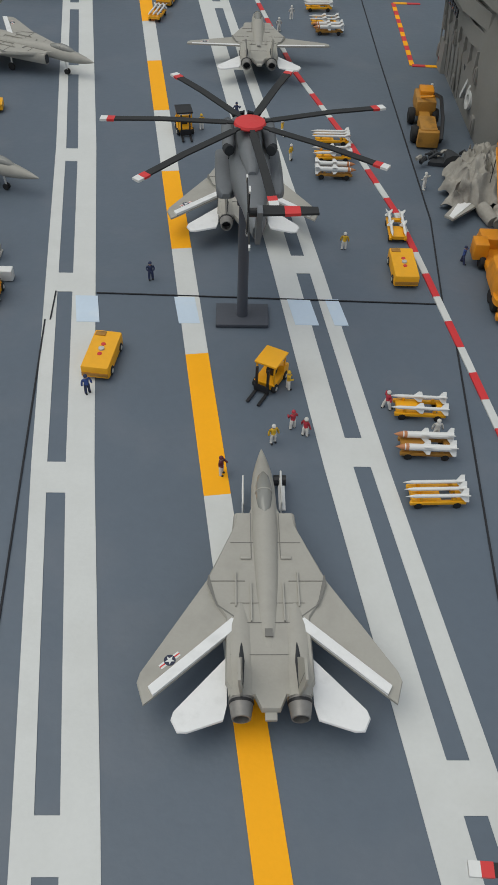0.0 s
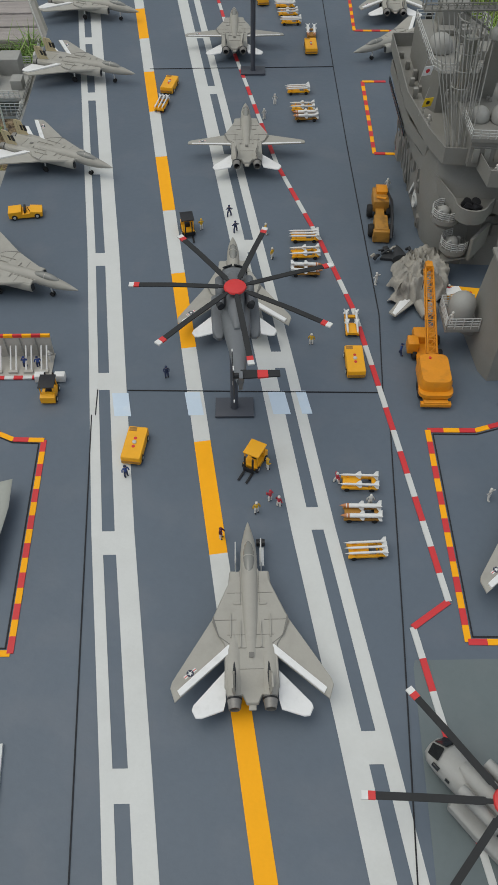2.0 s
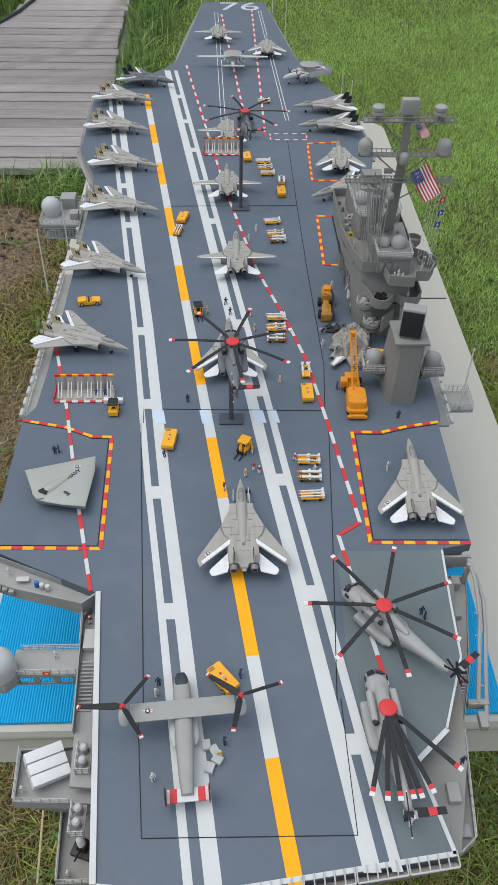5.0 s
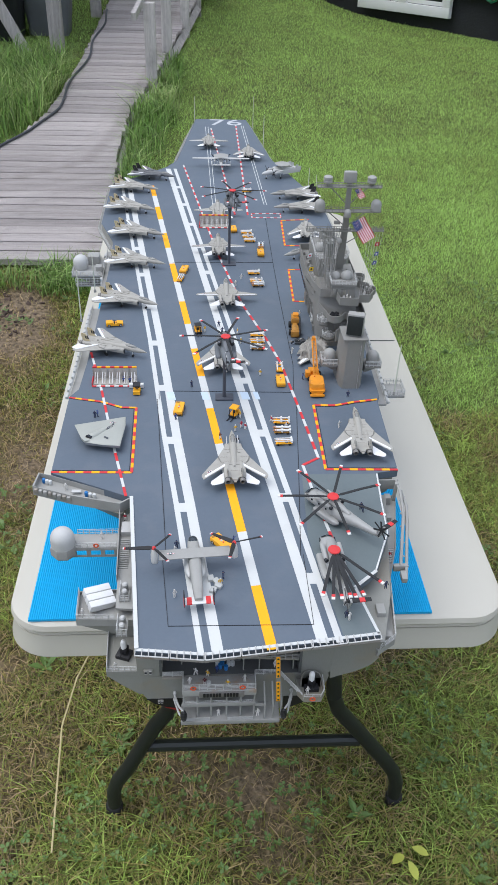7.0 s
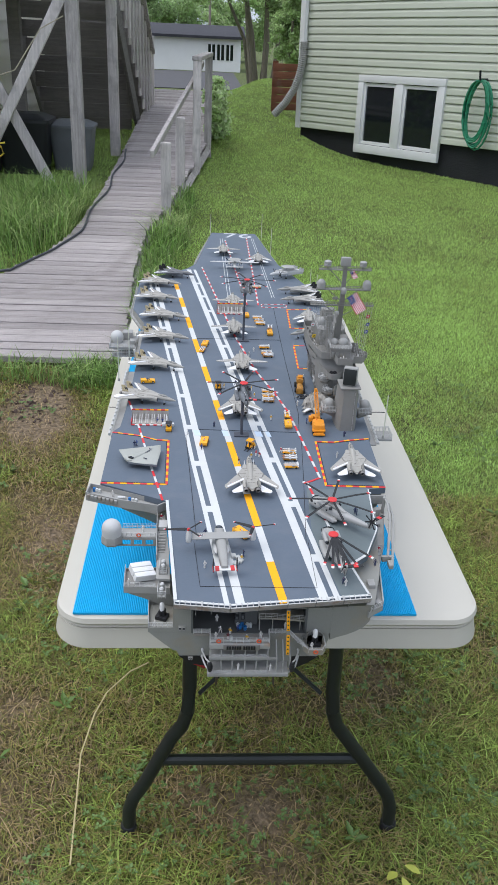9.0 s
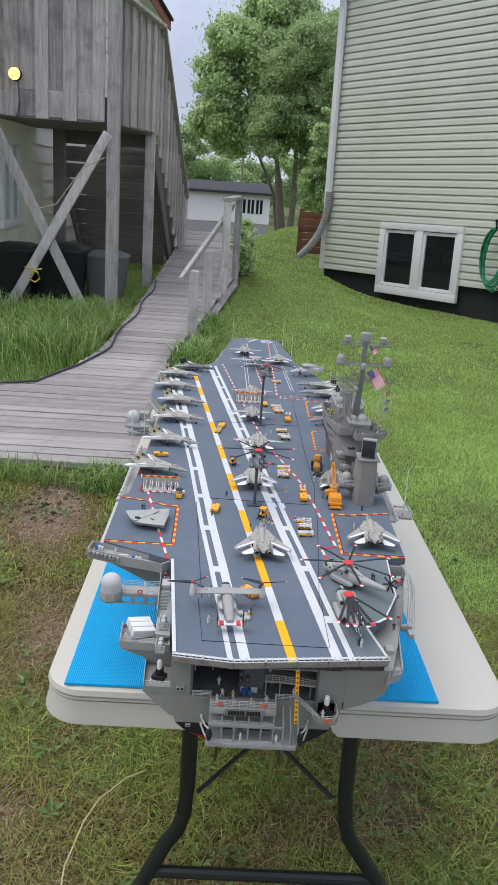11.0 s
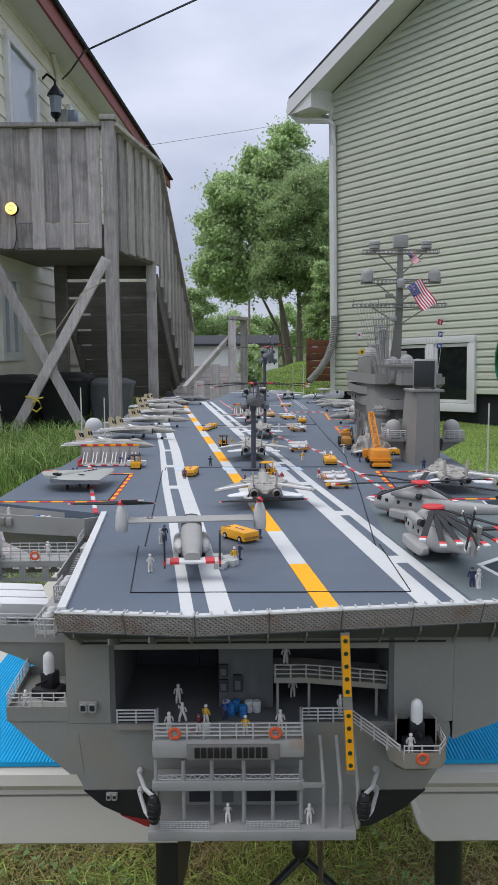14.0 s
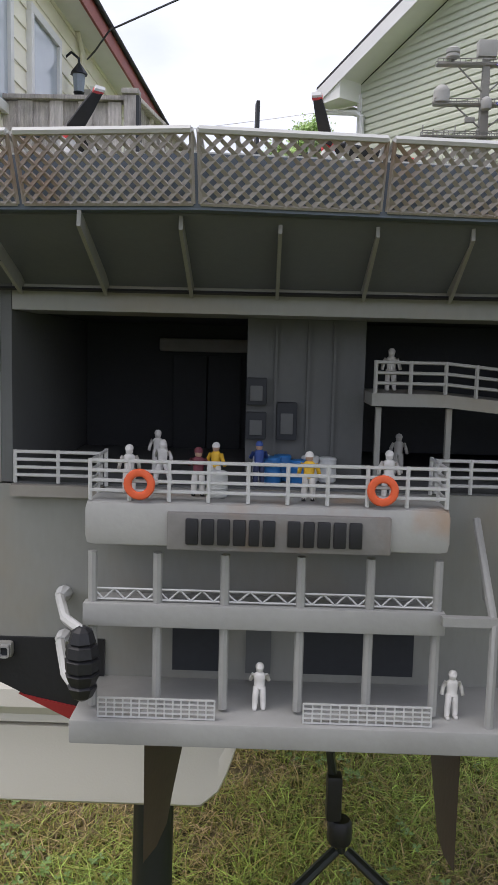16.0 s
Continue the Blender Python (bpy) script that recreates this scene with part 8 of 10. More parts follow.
part("railing", rail(bmesh.new(), [(0.287, 0.429, 0.947), (0.3185, 0.429, 0.947), (0.3185, 0.467, 0.947), (0.287, 0.467, 0.947)], 0.012, 0.0005, 4, 0.006), GREY_LIGHT, ss2)
# whip aerials round the deck
for k, (x, y, h) in enumerate(((-0.281, 0.704, 0.11), (-0.268, 0.84, 0.085), (-0.06, 2.19, 0.1), (0.143, 2.16, 0.11), (0.163, 1.91, 0.11), (0.298, 0.424, 0.1), (0.262, 1.48, 0.075), (0.275, 1.42, 0.075))):
    w = thing("whip_aerial", "thin pale whip aerial at the deck edge", "aerial", group="whip aerials", at=pose(x, y, 0.952))
    part("rod", tube([(0, 0, 0.004), (0, 0, h)], 0.0013, 5, 0.0009), mat("pale_aerial", (0.62, 0.63, 0.52), 0.5) if k == 0 else bpy.data.materials["pale_aerial"], w)
    part("foot", lathe([(0.0025, 0), (0.0025, 0.005), (0.001, 0.007)], 8), GREY, w)
# bow number
lettering("76", 0.092, pose(0.047, 2.155, D + 0.0004) @ Matrix.Diagonal((1.3, 1.15, 1, 1)), mat("faded_grey_white", (0.55, 0.56, 0.57), 0.6, vary=0.15), deck, "deck_number")

# ---- the island superstructure ----
ISL = mat("island_grey", (0.23, 0.225, 0.205), 0.6, vary=0.12, scale=22, stain=(0.2, 0.19, 0.16), stain_scale=35, stain_amount=0.4)
island = part("island", loft([[(x, y, z) for x, y in pts] for z, pts in (
    (D, [(0.176, 0.60), (0.184, 0.574), (0.2, 0.56), (0.25, 0.556), (0.258, 0.6), (0.258, 0.78), (0.184, 0.78), (0.176, 0.74)]),
    (1.03, [(0.170, 0.60), (0.178, 0.578), (0.195, 0.566), (0.248, 0.562), (0.256, 0.6), (0.256, 0.78), (0.178, 0.78), (0.170, 0.74)]),
    (1.07, [(0.170, 0.62), (0.178, 0.60), (0.192, 0.592), (0.24, 0.59), (0.248, 0.61), (0.248, 0.775), (0.176, 0.775), (0.170, 0.74)])) ]), ISL, ship, "weathered grey island superstructure with bridge decks")
lettering("76", 0.034, Matrix.Translation((0.1731, 0.64, 1.0)) @ Matrix(((0, 0, -1, 0), (-1, 0, 0, 0), (0, 1, 0, 0), (0, 0, 0, 1))) @ pose(0, 0, 0, -6, 0, 0), LINE_WHITE, island, "hull_number", 0.0012)

def arc(cx, cy, r, a0, a1, n):
    return [(cx + r * math.cos(radians(a0 + (a1 - a0) * k / n)), cy + r * math.sin(radians(a0 + (a1 - a0) * k / n))) for k in range(n + 1)]


# decks from the lower bridge up, each a ledge with a low wall
tc = bulwark("bridge_tier", [(0.166, 0.64), (0.174, 0.6), (0.181, 0.575), (0.1865, 0.556)] + arc(0.2015, 0.548, 0.0145, 165, 345, 10) + [(0.222, 0.552), (0.23, 0.543), (0.25, 0.541), (0.258, 0.556), (0.257, 0.77), (0.166, 0.77)], 1.036, 1.0495, 0.002, 0.0014, ISL, island)
part("bridge_floor", loft([[(x, y, z) for x, y in ((0.172, 0.64), (0.186, 0.572), (0.222, 0.56), (0.25, 0.555), (0.254, 0.77), (0.17, 0.77))] for z in (1.0365, 1.0375)]), ISL, tc)
bulwark("bridge_tier", [(0.160, 0.655), (0.17, 0.612), (0.195, 0.602), (0.243, 0.6), (0.252, 0.63), (0.25, 0.775), (0.160, 0.775)], 1.053, 1.065, 0.002, 0.0014, ISL, island)
ta = bulwark("bridge_tier", [(0.158, 0.67), (0.167, 0.605), (0.176, 0.573), (0.203, 0.571), (0.207, 0.538), (0.240, 0.534), (0.243, 0.549), (0.262, 0.549), (0.272, 0.568), (0.268, 0.6), (0.252, 0.61), (0.248, 0.79), (0.16, 0.79)], 1.070, 1.085, 0.002, 0.0014, ISL, island)
part("top_floor", loft([[(x, y, z) for x, y in ((0.163, 0.67), (0.18, 0.577), (0.21, 0.572), (0.21, 0.542), (0.238, 0.538), (0.243, 0.552), (0.262, 0.553), (0.246, 0.61), (0.246, 0.785), (0.164, 0.785))] for z in (1.0705, 1.0715)]), ISL, ta)
for k in range(16):
    part("bridge_window", box((0.1592, 0.665 + 0.0068 * k, 1.0475), (0.0012, 0.005, 0.0055), bevel=0.0003), CANOPY_DARK, island)
for k in range(9):
    part("bridge_window", box((0.1905 + 0.0062 * k, 0.5905 - 0.0002 * k, 1.0605), (0.0045, 0.0012, 0.0062), bevel=0.0003), CANOPY_DARK, island)
for k in range(7):
    part("deck_bracket", loft([[(x, y0, z) for x, z in ((0.168, 1.0365), (0.168, 1.02), (0.182, 1.0365))] for y0 in (0.62 + 0.02 * k, 0.6215 + 0.02 * k)]), ISL, tc)
up = part("upper_house", loft([[(x, y, z) for x, y in ((0.182, 0.655), (0.232, 0.655), (0.24, 0.67), (0.24, 0.765), (0.176, 0.765), (0.176, 0.665))] for z in (1.072, 1.108)]), ISL, island)
part("railing", rail(bmesh.new(), [(0.182, 0.655, 1.108), (0.232, 0.655, 1.108), (0.24, 0.67, 1.108), (0.24, 0.765, 1.108), (0.176, 0.765, 1.108), (0.176, 0.665, 1.108), (0.182, 0.655, 1.108)], 0.009, 0.0004, 3, 0.008), GREY_LIGHT, up)
fh = part("front_house", loft([[(x, y, z) for x, y in ((0.195, 0.566), (0.237, 0.562), (0.24, 0.655), (0.193, 0.655))] for z in (1.072, 1.0965)]), ISL, island)
part("roof_edge", loft([[(x, y, z) for x, y in ((0.193, 0.5635), (0.239, 0.5595), (0.242, 0.657), (0.191, 0.657))] for z in (1.0955, 1.0985)]), ISL, fh)
part("railing", rail(bmesh.new(), [(0.193, 0.60, 1.0985), (0.1935, 0.564, 1.0985), (0.2385, 0.560, 1.0985), (0.24, 0.60, 1.0985)], 0.0075, 0.0004, 3, 0.006), GREY_LIGHT, fh)
for x in (0.2, 0.209, 0.218, 0.227):
    part("door", box((x, 0.5645, 1.083), (0.0052, 0.003, 0.012), bevel=0.0006), HULL, fh)
part("pipe", tube([(0.1945, 0.5655, 1.09), (0.2375, 0.5615, 1.09)], 0.0006, 5), ISL, fh)


def dome(name, x, y, z, r, h, parent, material=None):
    prof = [(r * 0.92, z), (r, z + 0.001), (r, z + h)] + [(r * math.cos(a), z + h + r * math.sin(a)) for a in [math.pi / 2 * k / 6 for k in range(1, 7)]]
    return part(name, lathe(prof, 20, pose(x, y, 0)), material or GREY, parent)


dome("radome", 0.205, 0.594, 1.0985, 0.0085, 0.003, up)
dome("radome", 0.2245, 0.592, 1.0985, 0.0105, 0.004, up)
dome("radome", 0.188, 0.7, 1.108, 0.0115, 0.004, up)
dome("radome", 0.205, 0.672, 1.108, 0.006, 0.003, up)
for x, y, w, d, h in ((0.226, 0.69, 0.014, 0.02, 0.008), (0.214, 0.72, 0.01, 0.012, 0.012), (0.232, 0.725, 0.008, 0.014, 0.006), (0.2, 0.735, 0.016, 0.012, 0.005)):
    part("deck_box", box((x, y, 1.108 + h / 2), (w, d, h), bevel=0.0006), ISL, up)
part("funnel", loft([[(x, y, z) for x, y in ((0.196, 0.742), (0.222, 0.742), (0.224, 0.762), (0.194, 0.762))] for z in (1.108, 1.128)]), ISL, up)
# the black four-lobed sensor on the round platform
part("sensor_head", lathe([(0.0, 0.0), (0.003, 0.0), (0.003, 0.006), (0.0, 0.0065)], 10, pose(0.2015, 0.548, 1.038)), BLACK, tc)
for k in range(4):
    part("sensor_lens", lathe([(0.0, -0.0035), (0.0042, -0.003), (0.0042, 0.003), (0.0, 0.0035)], 12, pose(0.2015 + 0.0052 * math.cos(1.57 * k + 0.78), 0.548 + 0.0052 * math.sin(1.57 * k + 0.78), 1.0455, 20, 10, 30 * k)), BLACK, tc)
# side gun tubs on the port face
for (x, y, z), r in (((0.183, 0.556, 1.028), 0.0125), ((0.193, 0.545, 1.004), 0.0125)):
    tub = part("gun_tub", lathe([(r * 0.6, z - 0.006), (r, z), (r, z + 0.004), (r * 0.93, z + 0.004), (r * 0.93, z + 0.0012), (0.0, z + 0.001)], 24, pose(x, y, 0)), ISL, island)
    part("railing", rail(bmesh.new(), [(x + r * 0.96 * math.cos(a), y + r * 0.96 * math.sin(a), z + 0.004) for a in [math.pi * (0.5 + 1.3 * k / 9) for k in range(10)]], 0.008, 0.0004, 4, 0.02), GREY_LIGHT, tub)
    dome("gun_dome", x - 0.002, y, z + 0.001, 0.0052, 0.006, tub, GREY)
    part("gun_barrel", tube([(x, y, z + 0.009), (x - 0.008, y - 0.006, z + 0.011)], 0.0008, 6), GREY_LIGHT, tub)
    for dx, dy, h in ((0.004, 0.003, 0.01), (-0.005, 0.005, 0.008), (0.005, -0.004, 0.007)):
        part("gun_box", box((x + dx, y + dy, z + h / 2), (0.003, 0.003, h), bevel=0.0004), GREY, tub)
part("wing_plate", loft([[(x, y, z) for x, y in ((0.205, 0.532), (0.225, 0.556), (0.223, 0.558), (0.203, 0.534))] for z in (1.0, 1.022)]), ISL, island)
part("stair", loft([[(0.23, 0.553, 1.036), (0.24, 0.553, 1.036), (0.24, 0.556, 1.036), (0.23, 0.556, 1.036)], [(0.23, 0.525, 0.976), (0.24, 0.525, 0.976), (0.24, 0.528, 0.976), (0.23, 0.528, 0.976)]]), ISL, island)
ib = part("side_box", loft([[(0.172, 0.735, z), (0.186, 0.73, z), (0.186, 0.75, z), (0.172, 0.752, z)] for z in (D, 1.0)]), ISL, island)
part("side_box_door", box((0.1785, 0.7325, 0.987), (0.005, 0.0008, 0.01), pose(0, 0, 0)), DARK, ib)
part("boat_fender", lathe([(0.003, -0.004), (0.0065, -0.003), (0.0065, 0.003), (0.003, 0.004)], 14, pose(0.176, 0.66, 1.012, 0, 90, 0)), BLACK, island)
# doors, pipes and vents on the island walls
rng = random.Random(12)
for k in range(7):
    y = 0.672 + 0.014 * k
    part("pipe", tube([(0.1735, y, 0.98), (0.1708, y, 1.03)], 0.0007, 5), ISL, island)
for y, z in ((0.612, 0.986), (0.69, 0.986), (0.758, 0.986), (0.62, 1.02), (0.7, 1.018), (0.745, 1.015)):
    dr = part("door", box((0.1742 - 0.1 * (z - 0.986), y, z), (0.003, 0.0075, 0.0125), pose(0, 0, 0), bevel=0.0008), ISL, island)
    part("door_panel", box((0.1724 - 0.1 * (z - 0.986), y, z), (0.0008, 0.0055, 0.01), bevel=0.0003), BOARD_GREY, dr)
for x in (0.206, 0.218, 0.244):
    part("pipe", tube([(x, 0.556, 0.978), (x, 0.5615, 1.034)], 0.0008, 5), ISL, island)
for x, z, w, h in ((0.212, 0.99, 0.007, 0.013), (0.231, 1.012, 0.006, 0.012), (0.248, 0.992, 0.005, 0.01), (0.224, 1.024, 0.01, 0.005)):
    part("vent", box((x, 0.5565 + 0.1 * (z - 0.975), z), (w, 0.003, h), bevel=0.0007), BOARD_GREY, island)
for k in range(14):
    x, y = rng.uniform(0.182, 0.238), rng.uniform(0.625, 0.645) if k % 2 else rng.uniform(0.6, 0.64)
    part("deck_fitting", lathe([(0.0016, 1.0985), (0.0016, 1.1005), (0.0008, 1.102), (0, 1.102)], 8, pose(x, y, 0)), ISL, fh)
for k in range(10):
    part("vent_box", box((rng.uniform(0.166, 0.188), 0.66 + 0.0115 * k, 1.0745), (0.004, 0.005, 0.006 + 0.004 * (k % 3)), bevel=0.0006), ISL if k % 2 else GREY, ta)
# right-hand round platform
rp_ = part("side_platform", lathe([(0.006, 1.062), (0.0135, 1.07), (0.0135, 1.079), (0.0125, 1.079), (0.0125, 1.072), (0.0, 1.0715)], 20, pose(0.268, 0.592, 0)), ISL, island)
part("side_platform", lathe([(0.005, 1.058), (0.011, 1.066), (0.011, 1.074), (0.0102, 1.074), (0.0102, 1.067), (0.0, 1.0665)], 20, pose(0.262, 0.66, 0)), ISL, island)
for dx, dy in ((-0.004, 0.0), (0.004, 0.003), (0.001, -0.005)):
    part("signal_lamp", lathe([(0.0015, 0), (0.0015, 0.006), (0.0025, 0.006), (0.0025, 0.01), (0.0, 0.0105)], 8, pose(0.268 + dx, 0.592 + dy, 1.0715)), GREY, rp_)
# thin aerial rods from the lowest yard down to the top deck
for k in range(13):
    f = k / 12
    part("aerial_rod", tube([(0.1815 + 0.0155 * f, 0.5765 + 0.003 * (k % 3), 1.0715), (0.152 + 0.054 * f, 0.6055, 1.184)], 0.0005, 4), GREY, ta)
for k in range(6):
    part("signal_halyard", tube([(0.245 + 0.0036 * k, 0.562 + 0.002 * (k % 2), 1.0715), (0.2585 + 0.0052 * k, 0.6055, 1.184)], 0.0003, 3), GREY_LIGHT, ta)
# lattice cage
cage = bmesh.new()
for k in range(12):
    a = 2 * math.pi * k / 12
    add_tube(cage, [(0.196 + 0.0075 * math.cos(a), 0.63 + 0.0075 * math.sin(a), 1.0985), (0.193 + 0.0125 * math.cos(a), 0.63 + 0.0125 * math.sin(a), 1.166)], 0.0006, 4)
for z, r in ((1.11, 0.0085), (1.125, 0.0095), (1.14, 0.0106), (1.154, 0.0116), (1.166, 0.0125)):
    cc = [(0.1945 + r * math.cos(2 * math.pi * k / 12), 0.63 + r * math.sin(2 * math.pi * k / 12), z) for k in range(13)]
    add_tube(cage, cc, 0.0006, 4)
cg = part("lattice_cage", cage, GREY, up)
part("cage_core", lathe([(0.004, 1.0985), (0.006, 1.15), (0.0, 1.151)], 12, pose(0.195, 0.63, 0)), HULL, cg)

# mast with its yards
MX, MY = 0.216, 0.607
mast = part("mast", loft([[(MX + w * c, MY + dy + w * s, z) for c, s in ((1, 1), (-1, 1), (-1, -1), (1, -1))] for z, w, dy in ((1.0985, 0.0075, 0.03), (1.13, 0.006, 0.018), (1.19, 0.0048, 0.002), (1.262, 0.0036, 0.0), (1.27, 0.0036, 0.0))]), ISL, ship, "grey mast with yards and radars")


def yard(z, x0, x1, depth, drop):
    bm = bmesh.new()
    for dy in (-depth / 2, depth / 2):
        for dz in (0, 0.005):
            add_tube(bm, [(x0, MY + dy, z + dz), (x1, MY + dy, z + dz)], 0.0006, 4)
    n = int((x1 - x0) / 0.006)
    for i in range(n + 1):
        x = x0 + (x1 - x0) * i / n
        add_tube(bm, [(x, MY - depth / 2, z + 0.005), (x, MY - depth / 2, z), (x, MY + depth / 2, z), (x, MY + depth / 2, z + 0.005)], 0.00045, 4)
    y = part("yard", bm, ISL, mast)
    part("yard_floor", box(((x0 + x1) / 2, MY, z - 0.0006), (x1 - x0, depth, 0.0012)), ISL, y)
    for s in (-1, 1):
        part("yard_brace", tube([(MX + s * 0.003, MY, z - drop), (MX + s * (x1 - x0) * 0.3, MY, z)], 0.001, 5), ISL, y)
    return y


y1 = yard(1.2605, 0.1605, 0.272, 0.011, 0.03)
y2 = yard(1.2175, 0.159, 0.275, 0.011, 0.026)
y3 = yard(1.1825, 0.1465, 0.285, 0.008, 0.024)
for x in (0.178, 0.254):
    dm = part("radar_drum", lathe([(0.0045, 1.268), (0.0078, 1.27), (0.0078, 1.273), (0.006, 1.274), (0.0078, 1.275), (0.0078, 1.279), (0.005, 1.281), (0.0, 1.2815)], 16, pose(x, MY, -0.002)), GREY, y1)
    part("drum_stem", tube([(x, MY, 1.26), (x, MY, 1.268)], 0.0015, 6), ISL, dm)
part("air_search_radar", box((MX, MY, 1.2775), (0.022, 0.012, 0.019), bevel=0.003), GREY, y1, "pale grey box radar on the masthead")
for x in (0.1675, 0.2665):
    dome("radome", x, MY, 1.2185, 0.0092, 0.011, y2)
dome("radome", MX, MY - 0.009, 1.21, 0.006, 0.008, y2)
for k in range(12):
    x = 0.148 + 0.0122 * k
    part("small_aerial", tube([(x, MY, 1.1825), (x, MY, 1.1825 + (0.008 if k % 3 else 0.012))], 0.0006, 4), ISL, y3)
part("small_radar", box((0.199, MY - 0.006, 1.199), (0.011, 0.004, 0.006), bevel=0.0008), ISL, mast)
dome("radome", 0.206, MY - 0.006, 1.162, 0.005, 0.004, mast)

# flags
FLAG_RED, FLAG_WHITE, FLAG_BLUE = mat("flag_red", (0.55, 0.03, 0.05), 0.7), mat("flag_white", (0.72, 0.72, 0.72), 0.7), mat("flag_blue", (0.03, 0.05, 0.2), 0.7)


def striped_flag(label, o, u, v, w, h):
    """A striped flag hanging from o; u along its length, v down its hoist, gently waved."""
    t = thing("flag", label, "flag", at=pose(0, 0, 0))
    o, u, v = Vector(o), Vector(u).normalized(), Vector(v).normalized()
    nrm = u.cross(v)
    P = lambda a, b, d=0.0: o + u * (a * w) + v * (b * h) + nrm * (0.0022 * math.sin(a * 7 + b * 2) + d)
    k = 10
    for i in range(13):
        b0, b1 = i / 13, (i + 1) / 13
        rows = [[P(j / k, b0), P(j / k, b1), P(j / k, b1, 0.0003), P(j / k, b0, 0.0003)] for j in range(k + 1)]
        part("stripe", loft(rows), FLAG_RED if i % 2 == 0 else FLAG_WHITE, t, smooth=60)
    rows = [[P(0.42 * j / 4, 0, -0.0002), P(0.42 * j / 4, 7 / 13, -0.0002), P(0.42 * j / 4, 7 / 13, 0.0005), P(0.42 * j / 4, 0, 0.0005)] for j in range(5)]
    ca = part("canton", loft(rows), FLAG_BLUE, t, smooth=60)
    for r in range(5):
        for c in range(6):
            p = P(0.035 + 0.065 * c + (0.03 if r % 2 else 0), 0.06 + 0.105 * r, 0.0)
            q = bmesh.new()
            s = w * 0.012
            for d in (-0.00035, 0.00065):
                q.faces.new([q.verts.new(p + u * (s * math.cos(a)) + v * (s * math.sin(a)) + nrm * d) for a in [2 * math.pi * g / 5 for g in range(5)]])
            part("star", q, FLAG_WHITE, ca, smooth=0)
    return t


striped_flag("striped red and white flag with blue canton on the mast", (0.2195, 0.572, 1.209), (0.55, -0.15, -0.85), (0.75, 0.1, 0.45), 0.042, 0.024)
striped_flag("small striped flag near the masthead", (0.2235, 0.597, 1.258), (0.5, -0.1, -0.75), (0.8, 0.1, 0.3), 0.018, 0.011)
SIG_Y, SIG_B = mat("signal_yellow", (0.75, 0.5, 0.02), 0.6), mat("signal_blue", (0.02, 0.05, 0.3), 0.6)
for x, y, z, m_, m2_, lb in ((0.158, 0.588, 1.117, SIG_Y, BLACK, "small yellow signal flag with dark spot"), (0.2745, 0.6, 1.125, SIG_B, FLAG_WHITE, "small blue and white signal flag"), (0.276, 0.6, 1.142, SIG_B, FLAG_WHITE, "small blue and white signal flag"), (0.154, 0.59, 1.142, FLAG_WHITE, FLAG_RED, "small white and red signal flag"), (0.275, 0.6, 1.16, FLAG_RED, FLAG_WHITE, "small red signal flag")):
    t = thing("signal_flag", lb, "flag", group="signal flags", at=pose(x, y, z, 10, 6, 25))
    part("cloth", box((0, 0, 0), (0.009, 0.0004, 0.008), bevel=0.0001), m_, t)
    part("mark", lathe([(0.0018, -0.0004), (0.0018, 0.0004)], 10, pose(0, 0, 0, 90, 0, 0)), m2_, t)
    part("line", tube([(-0.0045, 0, -0.012), (-0.0045, 0, 0.014)], 0.0002, 3), GREY_LIGHT, t)

# ---- the separate radar tower ----
tower = part("radar_tower", loft([[(x, y, z) for x, y in pts] for z, pts in (
    (D, [(0.1965, 0.42), (0.2015, 0.409), (0.2305, 0.409), (0.2355, 0.42), (0.239, 0.468), (0.193, 0.468)]),
    (1.052, [(0.198, 0.418), (0.203, 0.409), (0.229, 0.409), (0.234, 0.418), (0.236, 0.458), (0.196, 0.458)]),
    (1.067, [(0.1985, 0.42), (0.203, 0.411), (0.229, 0.411), (0.2335, 0.42), (0.235, 0.456), (0.197, 0.456)]))]), ISL, ship, "tapered grey radar tower with black panel radar")
part("top_plate", box((0.216, 0.433, 1.069), (0.042, 0.05, 0.003), bevel=0.0005), ISL, tower)
part("tower_ladder", rail(bmesh.new(), [(0.226, 0.4075, 0.976), (0.226, 0.4075, 1.06)], 0.0004, 0.0003, 2, 0.004), GREY_LIGHT, tower)
RM = pose(0.2165, 0.43, 1.0895, -8, 0, -16)
rp = part("panel_radar", box((0, 0, 0), (0.028, 0.02, 0.036), RM, bevel=0.002), GREY, tower)
part("radar_face", box((0, -0.0105, -0.001), (0.0255, 0.002, 0.0325), RM, bevel=0.0006), STEEL_DARK, rp)
part("radar_foot", box((0, 0, -0.0185), (0.018, 0.016, 0.005), RM), ISL, rp)
